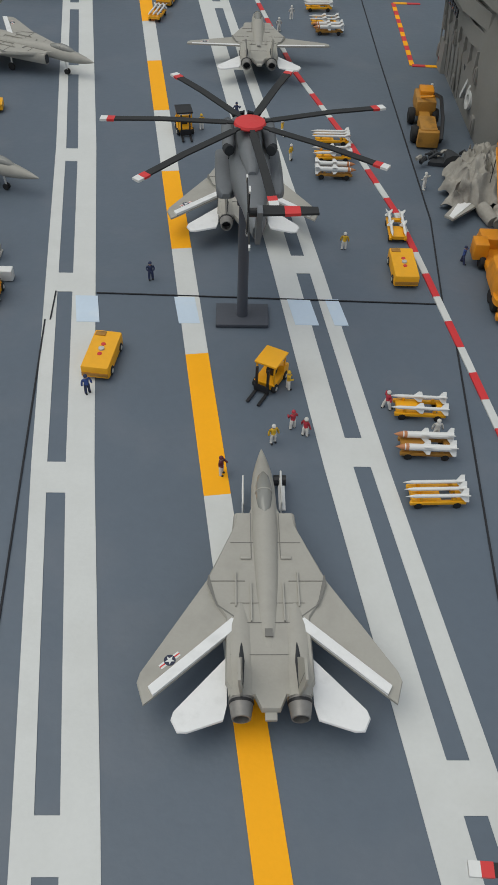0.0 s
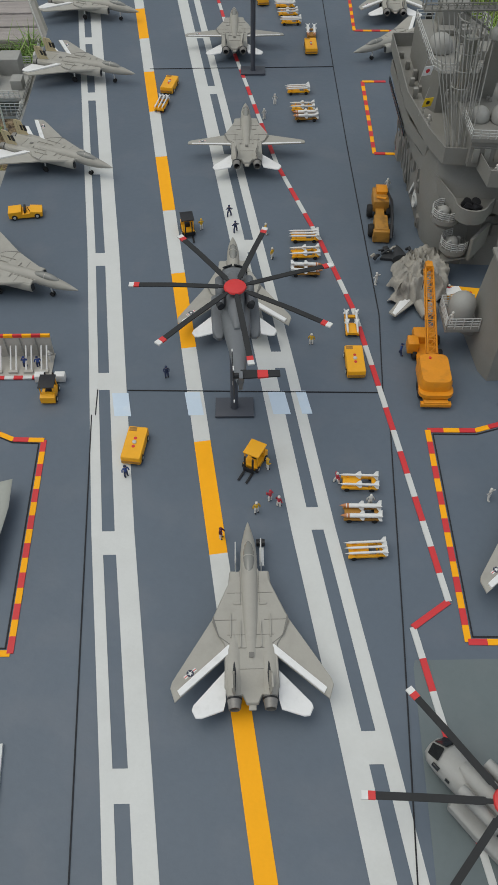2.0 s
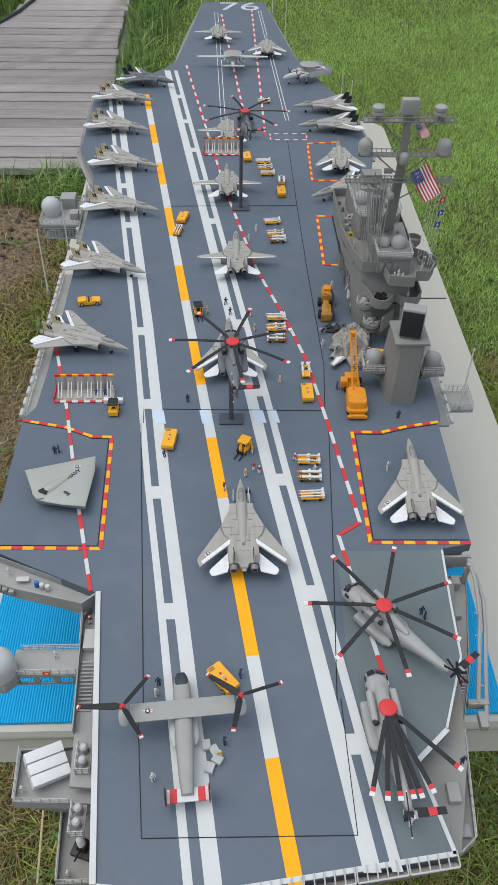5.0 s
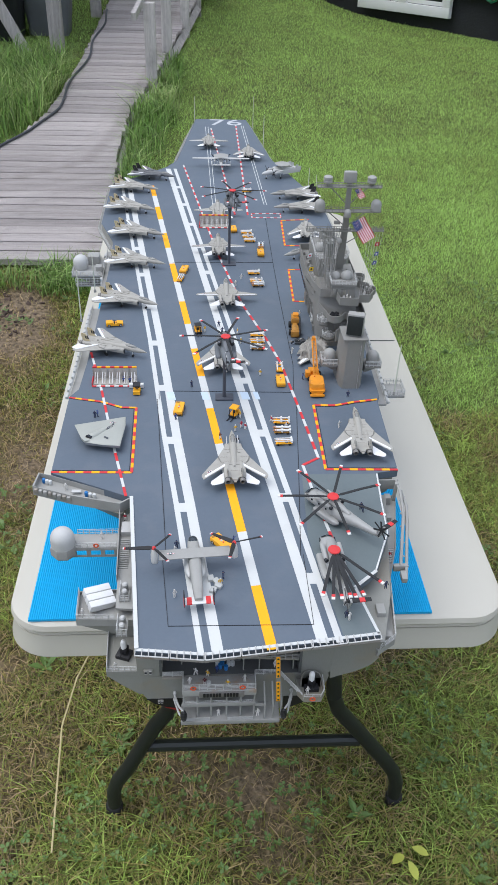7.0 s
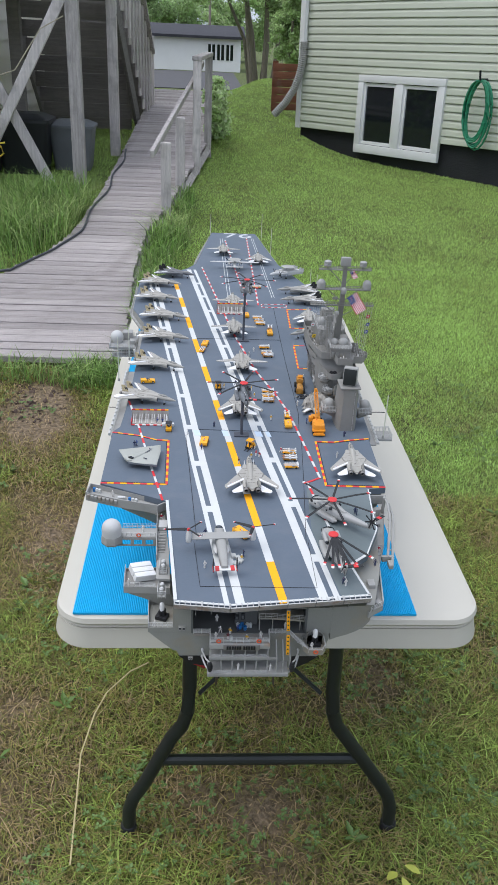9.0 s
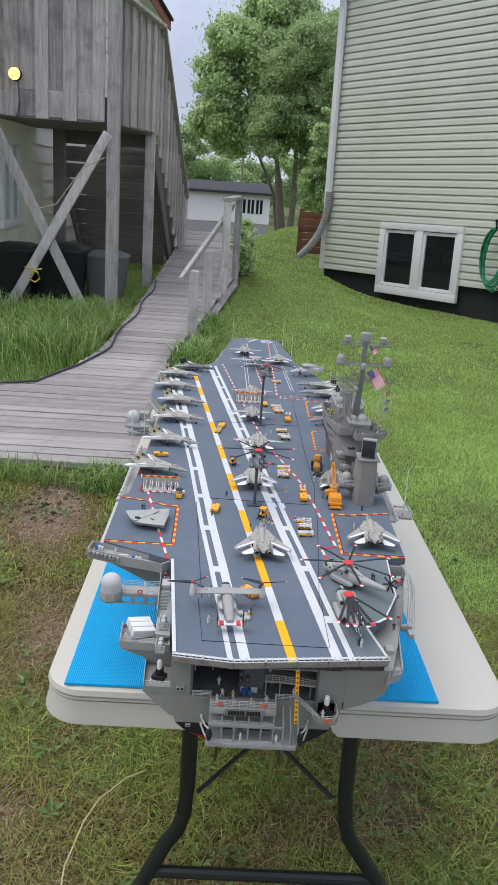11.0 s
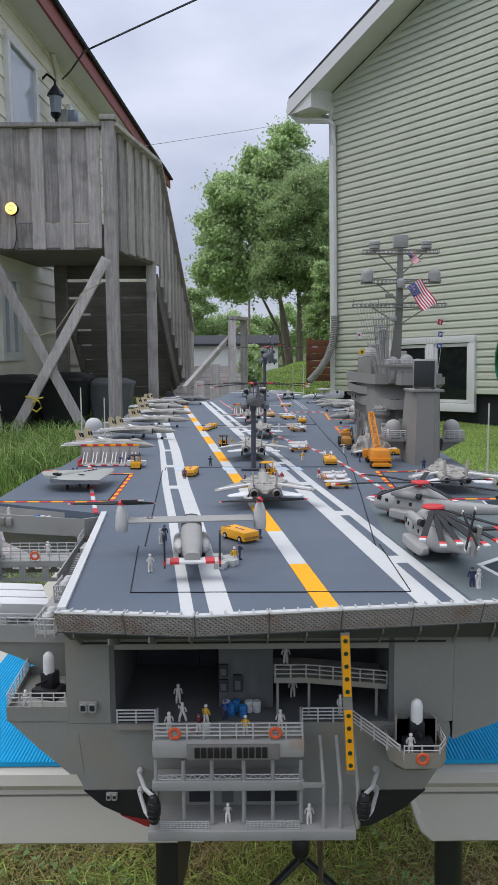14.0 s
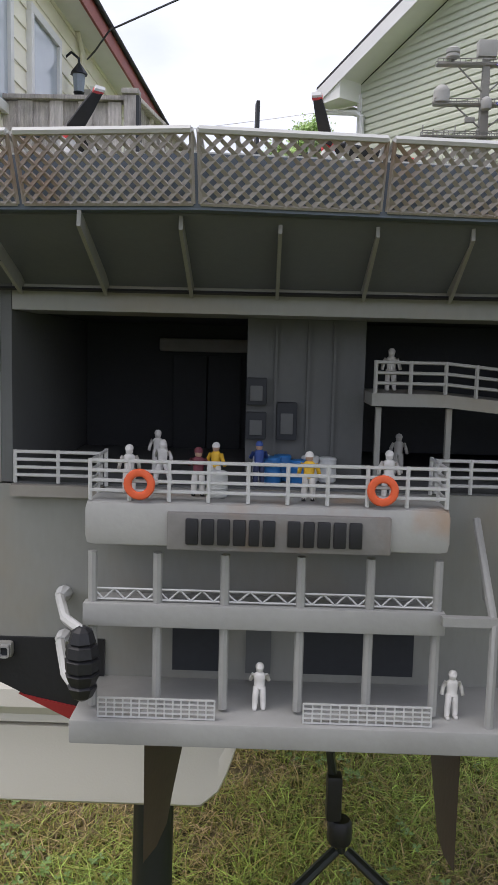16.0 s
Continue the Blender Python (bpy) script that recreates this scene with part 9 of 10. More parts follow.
for s, x in ((-1, 0.1815), (1, 0.256)):
    yy = 0.4525 if s < 0 else 0.446
    pf = part("dome_platform", box((x, yy, 1.0035), (0.028, 0.03, 0.003)), ISL, tower)
    part("railing", rail(bmesh.new(), [(x + 0.013, yy - 0.0145, 1.005), (x - 0.0135, yy - 0.0145, 1.005), (x - 0.0135, yy + 0.0145, 1.005), (x + 0.013, yy + 0.0145, 1.005)] if s < 0 else [(x - 0.013, yy - 0.0145, 1.005), (x + 0.0135, yy - 0.0145, 1.005), (x + 0.0135, yy + 0.0145, 1.005)], 0.011, 0.0005, 4, 0.006), GREY_LIGHT, pf)
    dome("radome", x, yy, 1.005, 0.0108, 0.014, pf, GREY)
    part("bracket", loft([[(x - 0.012, yy - 0.01, 1.002), (x + 0.012, yy - 0.01, 1.002), (x + 0.012, yy + 0.01, 1.002), (x - 0.012, yy + 0.01, 1.002)], [(x - s * 0.012 - 0.002, yy - 0.005, 0.989), (x - s * 0.012 + 0.002, yy - 0.005, 0.989), (x - s * 0.012 + 0.002, yy + 0.005, 0.989), (x - s * 0.012 - 0.002, yy + 0.005, 0.989)]]), ISL, pf)

# ---- yellow deck vehicles ----
YEL = mat("vehicle_yellow", (0.85, 0.4, 0.012), 0.45, vary=0.06, scale=120)
ORG = mat("crane_orange_yellow", (0.72, 0.27, 0.012), 0.45, vary=0.1, scale=90, stain=(0.25, 0.1, 0.02), stain_scale=120, stain_amount=0.35)
DIRTY_Y = mat("dirty_yellow", (0.42, 0.2, 0.03), 0.55, vary=0.2, scale=90, stain=(0.08, 0.05, 0.02), stain_scale=110, stain_amount=0.6)


def axle_wheels(t, pts, r, w):
    for x, y in pts:
        wh = part("wheel", wheel_bm(x, y, r, w, 0), TYRE, t)
        part("rim", lathe([(0.0, w / 2), (r * 0.5, w / 2 + 0.0001), (r * 0.45, w / 2 + 0.0003), (0, w / 2 + 0.0003)], 8, Matrix.Translation((x, y, r)) @ pose(0, 0, 0, 0, 90 if x > 0 else -90, 0)), GREY_LIGHT, wh)


def tow_tractor(label, at, cab=False, paint=None):
    t = thing("tow_tractor", label, "tow tractor", group="yellow deck vehicles", at=at)
    b = part("body", loft([[(x, y, z) for x, y in rounded(-0.0075, 0.0075, -0.0155, 0.0155, 0.001, 2)] if z < 0.008 else [(x * 0.95, y * 0.98, z) for x, y in rounded(-0.0075, 0.0075, -0.0155, 0.0155, 0.001, 2)] for z in (0.002, 0.0078, 0.0086)]), paint or YEL, t)
    part("seat_well", box((-0.0035, 0.0125, 0.0086), (0.0055, 0.0035, 0.0008)), DIRTY_Y, b)
    part("bumper", box((0, -0.0158, 0.0042), (0.014, 0.0006, 0.0018)), DIRTY_Y, b)
    for y in (-0.004, 0.004):
        part("warning_disc", lathe([(0.0013, 0), (0.0013, 0.0003)], 10, pose(0, y, 0.0086)), RED, b)
    part("exhaust_cap", lathe([(0.0016, 0), (0.0016, 0.0008), (0.001, 0.001), (0, 0.001)], 12, pose(0.0, 0.0, 0.0086)), GREY_LIGHT, b)
    axle_wheels(t, [(s * 0.0068, y) for s in (-1, 1) for y in (-0.0095, 0.0095)], 0.0028, 0.0022)
    return t


tug = tow_tractor("yellow low tow tractor beside the port runway line", pose(-0.078, 0.342, D, 0, 0, -8))
copy_thing(tug, pose(0.096, 0.428, D, 0, 0, 0))["label"] = "yellow low tow tractor beside the red safety line"
copy_thing(tug, pose(-0.016, 0.02, D, 0, 0, 38))["label"] = "yellow low tow tractor parked near the tiltrotor"
copy_thing(tug, pose(0.039, 1.142, D, 0, 0, 5))["label"] = "yellow low tow tractor behind the blast deflector"
copy_thing(tug, pose(0.097, 0.995, D, 0, 0, 0))["label"] = "yellow tow tractor pulling a missile cart"
copy_thing(tug, pose(-0.0779, 0.8981, D, 0, 0, -12))["label"] = "yellow tow tractor pulling a cart by the centre line"
copy_thing(tug, pose(0.202, 0.509, D, 0, 0, 80))["label"] = "yellow tow tractor behind the radar tower"

tugd = thing("tow_tractor", "yellow tow tractor with driver seats between the parked jets", "tow tractor", group="yellow deck vehicles", at=pose(-0.208, 0.643, D, 0, 0, -82))
part("body", loft([[(-0.0065, y, 0.002), (0.0065, y, 0.002), (0.0065, y, h), (-0.0065, y, h)] for y, h in ((-0.0165, 0.0085), (-0.004, 0.009), (-0.0035, 0.006), (0.004, 0.006), (0.0045, 0.008), (0.016, 0.0065))]), YEL, tugd)
part("seat", box((0, -0.0005, 0.008), (0.01, 0.002, 0.004), bevel=0.0005), BLACK, tugd)
part("wheel_column", tube([(0.002, 0.004, 0.006), (0.002, 0.0025, 0.011)], 0.0004, 5), BLACK, tugd)
axle_wheels(tugd, [(s * 0.006, y) for s in (-1, 1) for y in (-0.011, 0.011)], 0.0029, 0.002)


def forklift(label, at, paint, roof=None):
    t = thing("forklift", label, "forklift", group="yellow deck vehicles", at=at)
    part("body", loft([[(-0.0058, y, 0.002), (0.0058, y, 0.002), (0.0058, y, h), (-0.0058, y, h)] for y, h in ((-0.0115, 0.008), (-0.006, 0.0095), (-0.0055, 0.0055), (0.006, 0.005))]), paint, t)
    for x in (-0.005, 0.005):
        for y in (-0.008, 0.0045):
            part("cab_post", box((x, y, 0.0105), (0.0008, 0.0008, 0.012)), paint, t)
    part("cab_roof", box((0, -0.0018, 0.0168), (0.0125, 0.0145, 0.0012), bevel=0.0003), roof or paint, t)
    part("seat", box((0, -0.003, 0.007), (0.005, 0.004, 0.004), bevel=0.0006), BLACK, t)
    for x in (-0.0032, 0.0032):
        part("mast_rail", box((x, 0.0082, 0.0085), (0.0011, 0.0013, 0.016)), BLACK, t)
        part("fork", box((x, 0.0135, 0.001), (0.0016, 0.0105, 0.0007)), BLACK, t)
    part("carriage", box((0, 0.0088, 0.0035), (0.0085, 0.0008, 0.004)), BLACK, t)
    axle_wheels(t, [(s * 0.0055, y) for s in (-1, 1) for y in (-0.0075, 0.0045)], 0.0026, 0.002)
    return t


forklift("yellow forklift with canopy facing the bow crew", pose(0.011, 0.326, D, 0, 0, 152), YEL)
forklift("yellow forklift with black canopy beside the centre line", pose(-0.047, 0.613, D, 0, 0, 190), YEL, BLACK)
forklift("yellow forklift carrying white boxes by the blast deflector", pose(-0.15, 0.4, D, 0, 0, 0), YEL, BLACK)
for x in (-0.008, 0.008):
    solo("supply_box", box((0, 0, 0.0035), (0.0085, 0.006, 0.007), bevel=0.0006), WHITE, "white supply box on the forklift forks", "box", group="supply boxes", at=pose(-0.152 + x, 0.4155, D + 0.0006))


def weapon_cart(label, at, load, paint=None):
    t = thing("weapon_cart", label, "weapon cart", group="weapon carts", at=at)
    p = paint or YEL
    for y in (-0.0048, 0.0048):
        part("side_beam", box((0, y, 0.0036), (0.026, 0.0018, 0.0018), bevel=0.0003), p, t)
    for x in (-0.0105, 0.0, 0.0105):
        part("cross_beam", box((x, 0, 0.0036), (0.003, 0.0095, 0.0016)), p, t)
    part("deck_plate", box((-0.0065, 0, 0.0047), (0.011, 0.0095, 0.0006)), p, t)
    for x, y in ((-0.009, -0.005), (-0.009, 0.005), (0.009, -0.005), (0.009, 0.005)):
        part("wheel", lathe([(0.0007, -0.0009), (0.002, -0.0008), (0.002, 0.0008), (0.0007, 0.0009)], 8, Matrix.Translation((x, y, 0.002)) @ pose(0, 0, 0, 90, 0, 0)), TYRE, t)
    mis = {"thin": 2, "fat": 2, "three": 3}[load]
    for k in range(mis):
        y = -0.0042 + 0.0084 * k / (mis - 1)
        r = 0.0017 if load == "fat" else 0.0009
        z = 0.0075
        m = part("missile", lathe([(0.0, -0.0155), (r * 0.6, -0.013), (r, -0.0108), (r, 0.0135), (0, 0.0136)], 10, pose(0, y, z, 0, 90, 0)), WHITE, t)
        if load == "fat":
            part("warhead", lathe([(0.0, -0.0157), (r * 0.64, -0.0131), (r * 1.03, -0.0105), (r * 1.03, -0.0092), (0, -0.0092)], 10, pose(0, y, z, 0, 90, 0)), mat("copper_nose", (0.5, 0.2, 0.08), 0.5) if "copper_nose" not in bpy.data.materials else bpy.data.materials["copper_nose"], m)
        for a in (45, 135, 225, 315):
            mm = Matrix.Translation((0, y, z)) @ pose(0, 0, 0, a, 0, 0)
            part("missile_fin", prism([(0.009, 0.0), (0.012, r + 0.0022), (0.0137, r + 0.0022), (0.0137, 0.0)], -0.0002, 0.0002, mm), WHITE, m, smooth=0)
            if load != "three":
                part("missile_fin", prism([(-0.004, 0.0), (-0.0005, r + 0.0018), (0.001, r + 0.0018), (0.002, 0.0)], -0.0002, 0.0002, mm), WHITE, m, smooth=0)
        for x in (-0.008, 0.007):
            part("cradle", box((x, y, 0.0055), (0.0014, 0.0018, 0.0026)), p, t)
    return t


ct = weapon_cart("yellow weapon cart with two thin white missiles", pose(0.087, 0.305, D, 0, 0, -3), "thin")
cf = weapon_cart("dirty yellow weapon cart with two copper-nosed white missiles", pose(0.086, 0.278, D, 0, 0, -2), "fat", DIRTY_Y)
c3 = weapon_cart("yellow weapon cart with three small white missiles", pose(0.086, 0.248, D, 0, 0, 2), "three")
for src, x, y, r in ((c3, 0.065, 0.599, 0), (ct, 0.064, 0.573, 3), (cf, 0.063, 0.548, 178), (ct, 0.098, 0.474, 88), (c3, 0.0746, 0.8847, 4), (ct, 0.0776, 0.8429, 0), (cf, 0.0802, 0.8227, 2), (c3, 0.07, 1.122, 0), (ct, 0.0725, 1.096, 2), (c3, 0.0755, 1.071, 0), (cf, 0.1, 1.035, 88), (c3, -0.085, 0.853, 78), (ct, 0.085, 1.43, 10)):
    copy_thing(src, pose(x, y, D, 0, 0, r))

# mobile crane
crane = thing("mobile_crane", "orange-yellow mobile crane with lattice boom on the deck", "crane", at=pose(0.156, 0.416, D, 0, 0, -2))
part("chassis", box((0, 0.005, 0.0055), (0.019, 0.085, 0.004), bevel=0.0008), ORG, crane)
part("outrigger", box((0, -0.036, 0.0045), (0.024, 0.004, 0.0035), bevel=0.0005), ORG, crane)
part("house", loft([[(x, y, z) for x, y in rounded(-0.0125, 0.0125, -0.03, 0.004, 0.006, 4)] for z in (0.0085, 0.0175)] + [[(x * 0.9, -0.013 + (y + 0.013) * 0.92, 0.0215) for x, y in rounded(-0.0125, 0.0125, -0.03, 0.004, 0.006, 4)]]), ORG, crane)
part("counterweight_rim", loft([[(x, y, z) for x, y in rounded(-0.0135, 0.0135, -0.0345, -0.02, 0.006, 4)] for z in (0.009, 0.0125)]), ORG, crane)
part("turntable", lathe([(0.009, 0.0065), (0.009, 0.0088)], 16, pose(0, -0.008, 0)), BLACK, crane)
part("operator_cab", box((-0.0125, 0.024, 0.0115), (0.009, 0.011, 0.011), bevel=0.001), ORG, crane)
part("hood", box((-0.002, 0.036, 0.010), (0.017, 0.013, 0.009), bevel=0.0012), ORG, crane)
part("cab_window", box((-0.0125, 0.0297, 0.0135), (0.0068, 0.0008, 0.005)), CANOPY_DARK, crane)
part("filler_cap", lathe([(0.0012, 0), (0.001, 0.0012), (0, 0.0013)], 10, pose(-0.003, -0.002, 0.0213)), RED, crane)
for y in (-0.024, -0.016, 0.02, 0.037):
    for s in (-1, 1):
        part("wheel", wheel_bm(s * 0.0105, y, 0.0045, 0.0035, 0), TYRE, crane)
bm = bmesh.new()
A, B = Vector((0.0, 0.006, 0.0185)), Vector((-0.0023, 0.064, 0.059))
dv = (B - A).normalized()
sx, sz = Vector((1, 0, 0)), dv.cross(Vector((1, 0, 0))).normalized()
corner = [(sx * a + sz * b) for a, b in ((-1, -1), (1, -1), (1, 1), (-1, 1))]
for c in corner:
    add_tube(bm, [A + c * 0.0036, B + c * 0.003], 0.0007, 4)
n = 13
for i in range(n):
    p, q = A.lerp(B, i / n), A.lerp(B, (i + 1) / n)
    w0, w1 = 0.0036 - 0.0006 * i / n, 0.0036 - 0.0006 * (i + 1) / n
    for a, b in ((0, 1), (1, 2), (2, 3), (3, 0)):
        add_tube(bm, [p + corner[a] * w0, p + corner[b] * w0], 0.0004, 4)
        add_tube(bm, [p + corner[a] * w0, q + corner[b] * w1], 0.0003, 4)
boom = part("boom", bm, ORG, crane, "lattice boom", smooth=0)
part("boom_head", box((-0.0023, 0.065, 0.0597), (0.006, 0.007, 0.006), bevel=0.001), ORG, boom)
part("sheave", lathe([(0.0026, -0.0012), (0.0032, 0), (0.0026, 0.0012)], 12, pose(-0.0023, 0.0685, 0.059, 0, 90, 0)), ORG, boom)
part("hoist_rope", tube([(-0.0023, 0.071, 0.059), (-0.0023, 0.071, 0.03)], 0.0003, 4), BLACK, boom)

# wheeled loader
ld = thing("wheel_loader", "dirty yellow wheeled lifting tractor beside the wreck", "loader", at=pose(0.14, 0.628, D, 0, 0, -4))
part("rear_body", box((0, -0.022, 0.0095), (0.013, 0.024, 0.01), bevel=0.0012), DIRTY_Y, ld)
part("front_body", box((0.001, 0.018, 0.0125), (0.0155, 0.026, 0.012), bevel=0.0015), DIRTY_Y, ld)
part("joint", box((0, -0.003, 0.008), (0.008, 0.018, 0.006)), DIRTY_Y, ld)
part("engine_cover", box((0.002, 0.024, 0.0195), (0.011, 0.013, 0.004), bevel=0.0008), ORG, ld)
part("counter_block", box((0, -0.034, 0.0075), (0.016, 0.006, 0.012), bevel=0.001), DIRTY_Y, ld)
part("boom", tube([(0.008, 0.022, 0.018), (0.009, -0.006, 0.027), (0.0085, -0.032, 0.022), (0.008, -0.044, 0.012)], 0.0014, 6), BLACK, ld)
part("lift_arm", tube([(-0.003, 0.012, 0.019), (0.005, 0.002, 0.024)], 0.0011, 6), ORG, ld)
for s in (-1, 1):
    for y in (-0.024, 0.008):
        part("wheel", wheel_bm(s * 0.0092, y, 0.0062, 0.005, 0), TYRE, ld)
debris = thing("burnt_debris", "blackened tangled debris between the loader and the wreck", "debris", at=pose(0.146, 0.57, D))
rng = random.Random(77)
for k in range(16):
    a = Vector((rng.uniform(-0.018, 0.014), rng.uniform(-0.006, 0.01), rng.uniform(0.0015, 0.005)))
    b = a + Vector((rng.uniform(-0.006, 0.01), rng.uniform(-0.008, 0.004), rng.uniform(0.0, 0.005)))
    part("twisted_strut", tube([a, a.lerp(b, 0.5) + Vector((0.001, 0.001, 0.002)), b], rng.uniform(0.0008, 0.0017), 5), DARK if k % 4 else CLOTH, debris)
part("charred_plate", prism([(-0.012, -0.004), (0.002, -0.006), (0.008, 0.002), (-0.006, 0.006)], 0.0005, 0.003), DARK, debris)
solo("red_floodlight", lathe([(0.006, -0.003), (0.0065, 0.0), (0.006, 0.003), (0.002, 0.0035)], 14, pose(0, 0, 0.0068, 75, 0, 40)), mat("dark_red_housing", (0.16, 0.02, 0.03), 0.5), "dark red round floodlight beside the island", "floodlight", at=pose(0.178, 0.7498, D))

# ---- blast deflectors ----
PALE = mat("deflector_pale", (0.42, 0.40, 0.36), 0.6, vary=0.15, scale=60, stain=(0.3, 0.26, 0.2), stain_scale=80, stain_amount=0.4)


def deflector(label, at, w, depth, n):
    t = thing("blast_deflector", label, "blast deflector", group="blast deflectors", at=at)
    part("pit_floor", box((0, depth / 2, 0.0006), (w, depth, 0.0008)), PALE, t)
    H = 0.021
    part("panel", box((0, depth - 0.003, H / 2 + 0.002), (w, 0.0012, H), pose(0, 0, 0), bevel=0.0002), PALE, t)
    for k in range(10):
        m_ = LINE_RED if k % 2 == 0 else LINE_YELLOW
        part("panel_edge", box((-w / 2 + w * (k + 0.5) / 10, depth - 0.0032, H + 0.0032), (w / 10, 0.002, 0.0026)), m_, t)
        part("pit_edge", box((-w / 2 + w * (k + 0.5) / 10, 0.0, 0.0012), (w / 10, 0.0034, 0.0012)), LINE_WHITE if k % 2 else LINE_RED, t)
    for k in range(n):
        x = -w / 2 + w * (k + 0.5) / n
        part("ram", tube([(x - 0.0022, 0.006, 0.001), (x - 0.0022, depth - 0.005, H * 0.72)], 0.0007, 5), WHITE, t)
        part("ram", tube([(x + 0.0022, 0.006, 0.001), (x + 0.0022, depth - 0.005, H * 0.72)], 0.0007, 5), WHITE, t)
        part("ram_foot", box((x, 0.006, 0.0018), (0.0075, 0.003, 0.002)), PALE, t)
        part("panel_rib", box((x - w / n / 2, depth - 0.0042, H / 2 + 0.002), (0.0006, 0.0016, H)), GREY, t)
    part("side_wall", box((-w / 2, depth / 2, 0.004), (0.0012, depth * 0.9, 0.007)), LINE_RED, t)
    return t


jd = deflector("raised pale blast deflector with striped edge on the port side", pose(-0.19, 0.418, D), 0.075, 0.028, 6)
copy_thing(jd, pose(-0.0065, 1.158, D))["label"] = "raised pale blast deflector with striped edge amidships"

# ---- deck crew figurines ----
SKIN = mat("figure_face", (0.4, 0.26, 0.18), 0.6)
TROUSER_W, TROUSER_D = mat("figure_white", (0.62, 0.6, 0.56), 0.65, vary=0.1, scale=300), mat("figure_dark_blue", (0.02, 0.03, 0.08), 0.65)
TUNIC = {"yellow": mat("tunic_yellow", (0.7, 0.42, 0.03), 0.6), "red": mat("tunic_red", (0.45, 0.03, 0.05), 0.6), "white": TROUSER_W, "blue": mat("tunic_blue", (0.03, 0.07, 0.25), 0.6), "dark": TROUSER_D, "maroon": mat("tunic_maroon", (0.12, 0.02, 0.03), 0.6)}


def figurine_mesh(tunic, trousers, pose_kind):
    """A standing toy figure 12 mm high as one mesh."""
    pieces = []
    sp = 0.0011 if pose_kind != 2 else 0.0018
    for s in (-1, 1):
        dy = s * (0.0012 if pose_kind == 2 else 0.0003)
        b = bmesh.new()
        add_tube(b, [(s * sp, dy, 0.0004), (s * sp * 0.9, dy * 0.5, 0.003), (s * 0.0007, 0, 0.0062)], 0.0007, 6, 0.0009)
        pieces.append((b, 0))
        b = bmesh.new()
        add_box(b, (s * sp, dy - 0.0004, 0.0004), (0.001, 0.0021, 0.0008), bevel=0.0002)
        pieces.append((b, 3))
    b = bmesh.new()
    add_loft(b, rings_y([(0, 0.0013, 0, 0.0009), (0.0022, 0.0014, 0, 0.001), (0.0036, 0.0017, 0, 0.0011), (0.0043, 0.0009, 0, 0.0007)], 8), Matrix.Translation((0, 0, 0.0058)) @ Matrix(((1, 0, 0, 0), (0, 0, 1, 0), (0, 1, 0, 0), (0, 0, 0, 1))))
    pieces.append((b, 1))
    arms = {0: [(-0.0027, -0.0004, 0.0062), (0.0027, -0.0004, 0.0062)], 1: [(-0.0018, -0.0022, 0.0078), (0.0018, -0.0022, 0.0078)], 2: [(-0.003, 0.0008, 0.0072), (0.0032, -0.0014, 0.0095)]}[pose_kind]
    for s, hand in zip((-1, 1), arms):
        b = bmesh.new()
        add_tube(b, [(s * 0.0016, 0, 0.0095), (s * 0.0023, -0.0003 if pose_kind else 0.0002, 0.008), hand], 0.0006, 6, 0.0005)
        pieces.append((b, 1))
    b = bmesh.new()
    add_lathe(b, [(0.0004, 0.0099), (0.0009, 0.0104), (0.001, 0.0112), (0.0009, 0.0116)], 8)
    pieces.append((b, 2))
    b = bmesh.new()
    add_lathe(b, [(0.0011, 0.0112), (0.0011, 0.0118), (0.0007, 0.0124), (0.0, 0.0126)], 8)
    pieces.append((b, 1 if pose_kind == 1 else 0))
    me = bpy.data.meshes.new("crew_figurine")
    v, f, idx, off = [], [], [], 0
    for b, k in pieces:
        b.verts.index_update()
        v += [tuple(p.co) for p in b.verts]
        for fc in b.faces:
            f.append([off + q.index for q in fc.verts])
            idx.append(k)
        off += len(b.verts)
        b.free()
    me.from_pydata(v, [], f)
    for m_ in (trousers, tunic, SKIN if trousers is not TUNIC["white"] or tunic is not TUNIC["white"] else TROUSER_W, TYRE if tunic is not TUNIC["white"] else TROUSER_W):
        me.materials.append(m_)
    for p, k in zip(me.polygons, idx):
        p.material_index = k
        p.use_smooth = True
    return me


MESHES = {}
BLUEPANTS = {"blue", "dark"}
LOOK = {"yellow": "yellow-shirted deck crew figurine standing on the deck", "red": "red-vested deck crew figurine standing on the deck", "white": "plain white unpainted crew figurine", "blue": "blue-shirted deck crew figurine standing on the deck", "dark": "dark-clad deck crew figurine standing on the deck", "maroon": "maroon-clad deck crew figurine"}


def crew(colour, kind, x, y, z, rz, label="", scale=1.0):
    key = (colour, kind)
    if key not in MESHES:
        MESHES[key] = figurine_mesh(TUNIC[colour], TROUSER_D if colour in BLUEPANTS else TROUSER_W, kind)
    ob = new("crew_figurine", MESHES[key])
    ob.matrix_basis = pose(x, y, z, 0, 0, rz) @ Matrix.Diagonal((scale, scale, scale, 1))
    return tagged(ob, label or LOOK[colour], "figurine", "deck crew figurines")


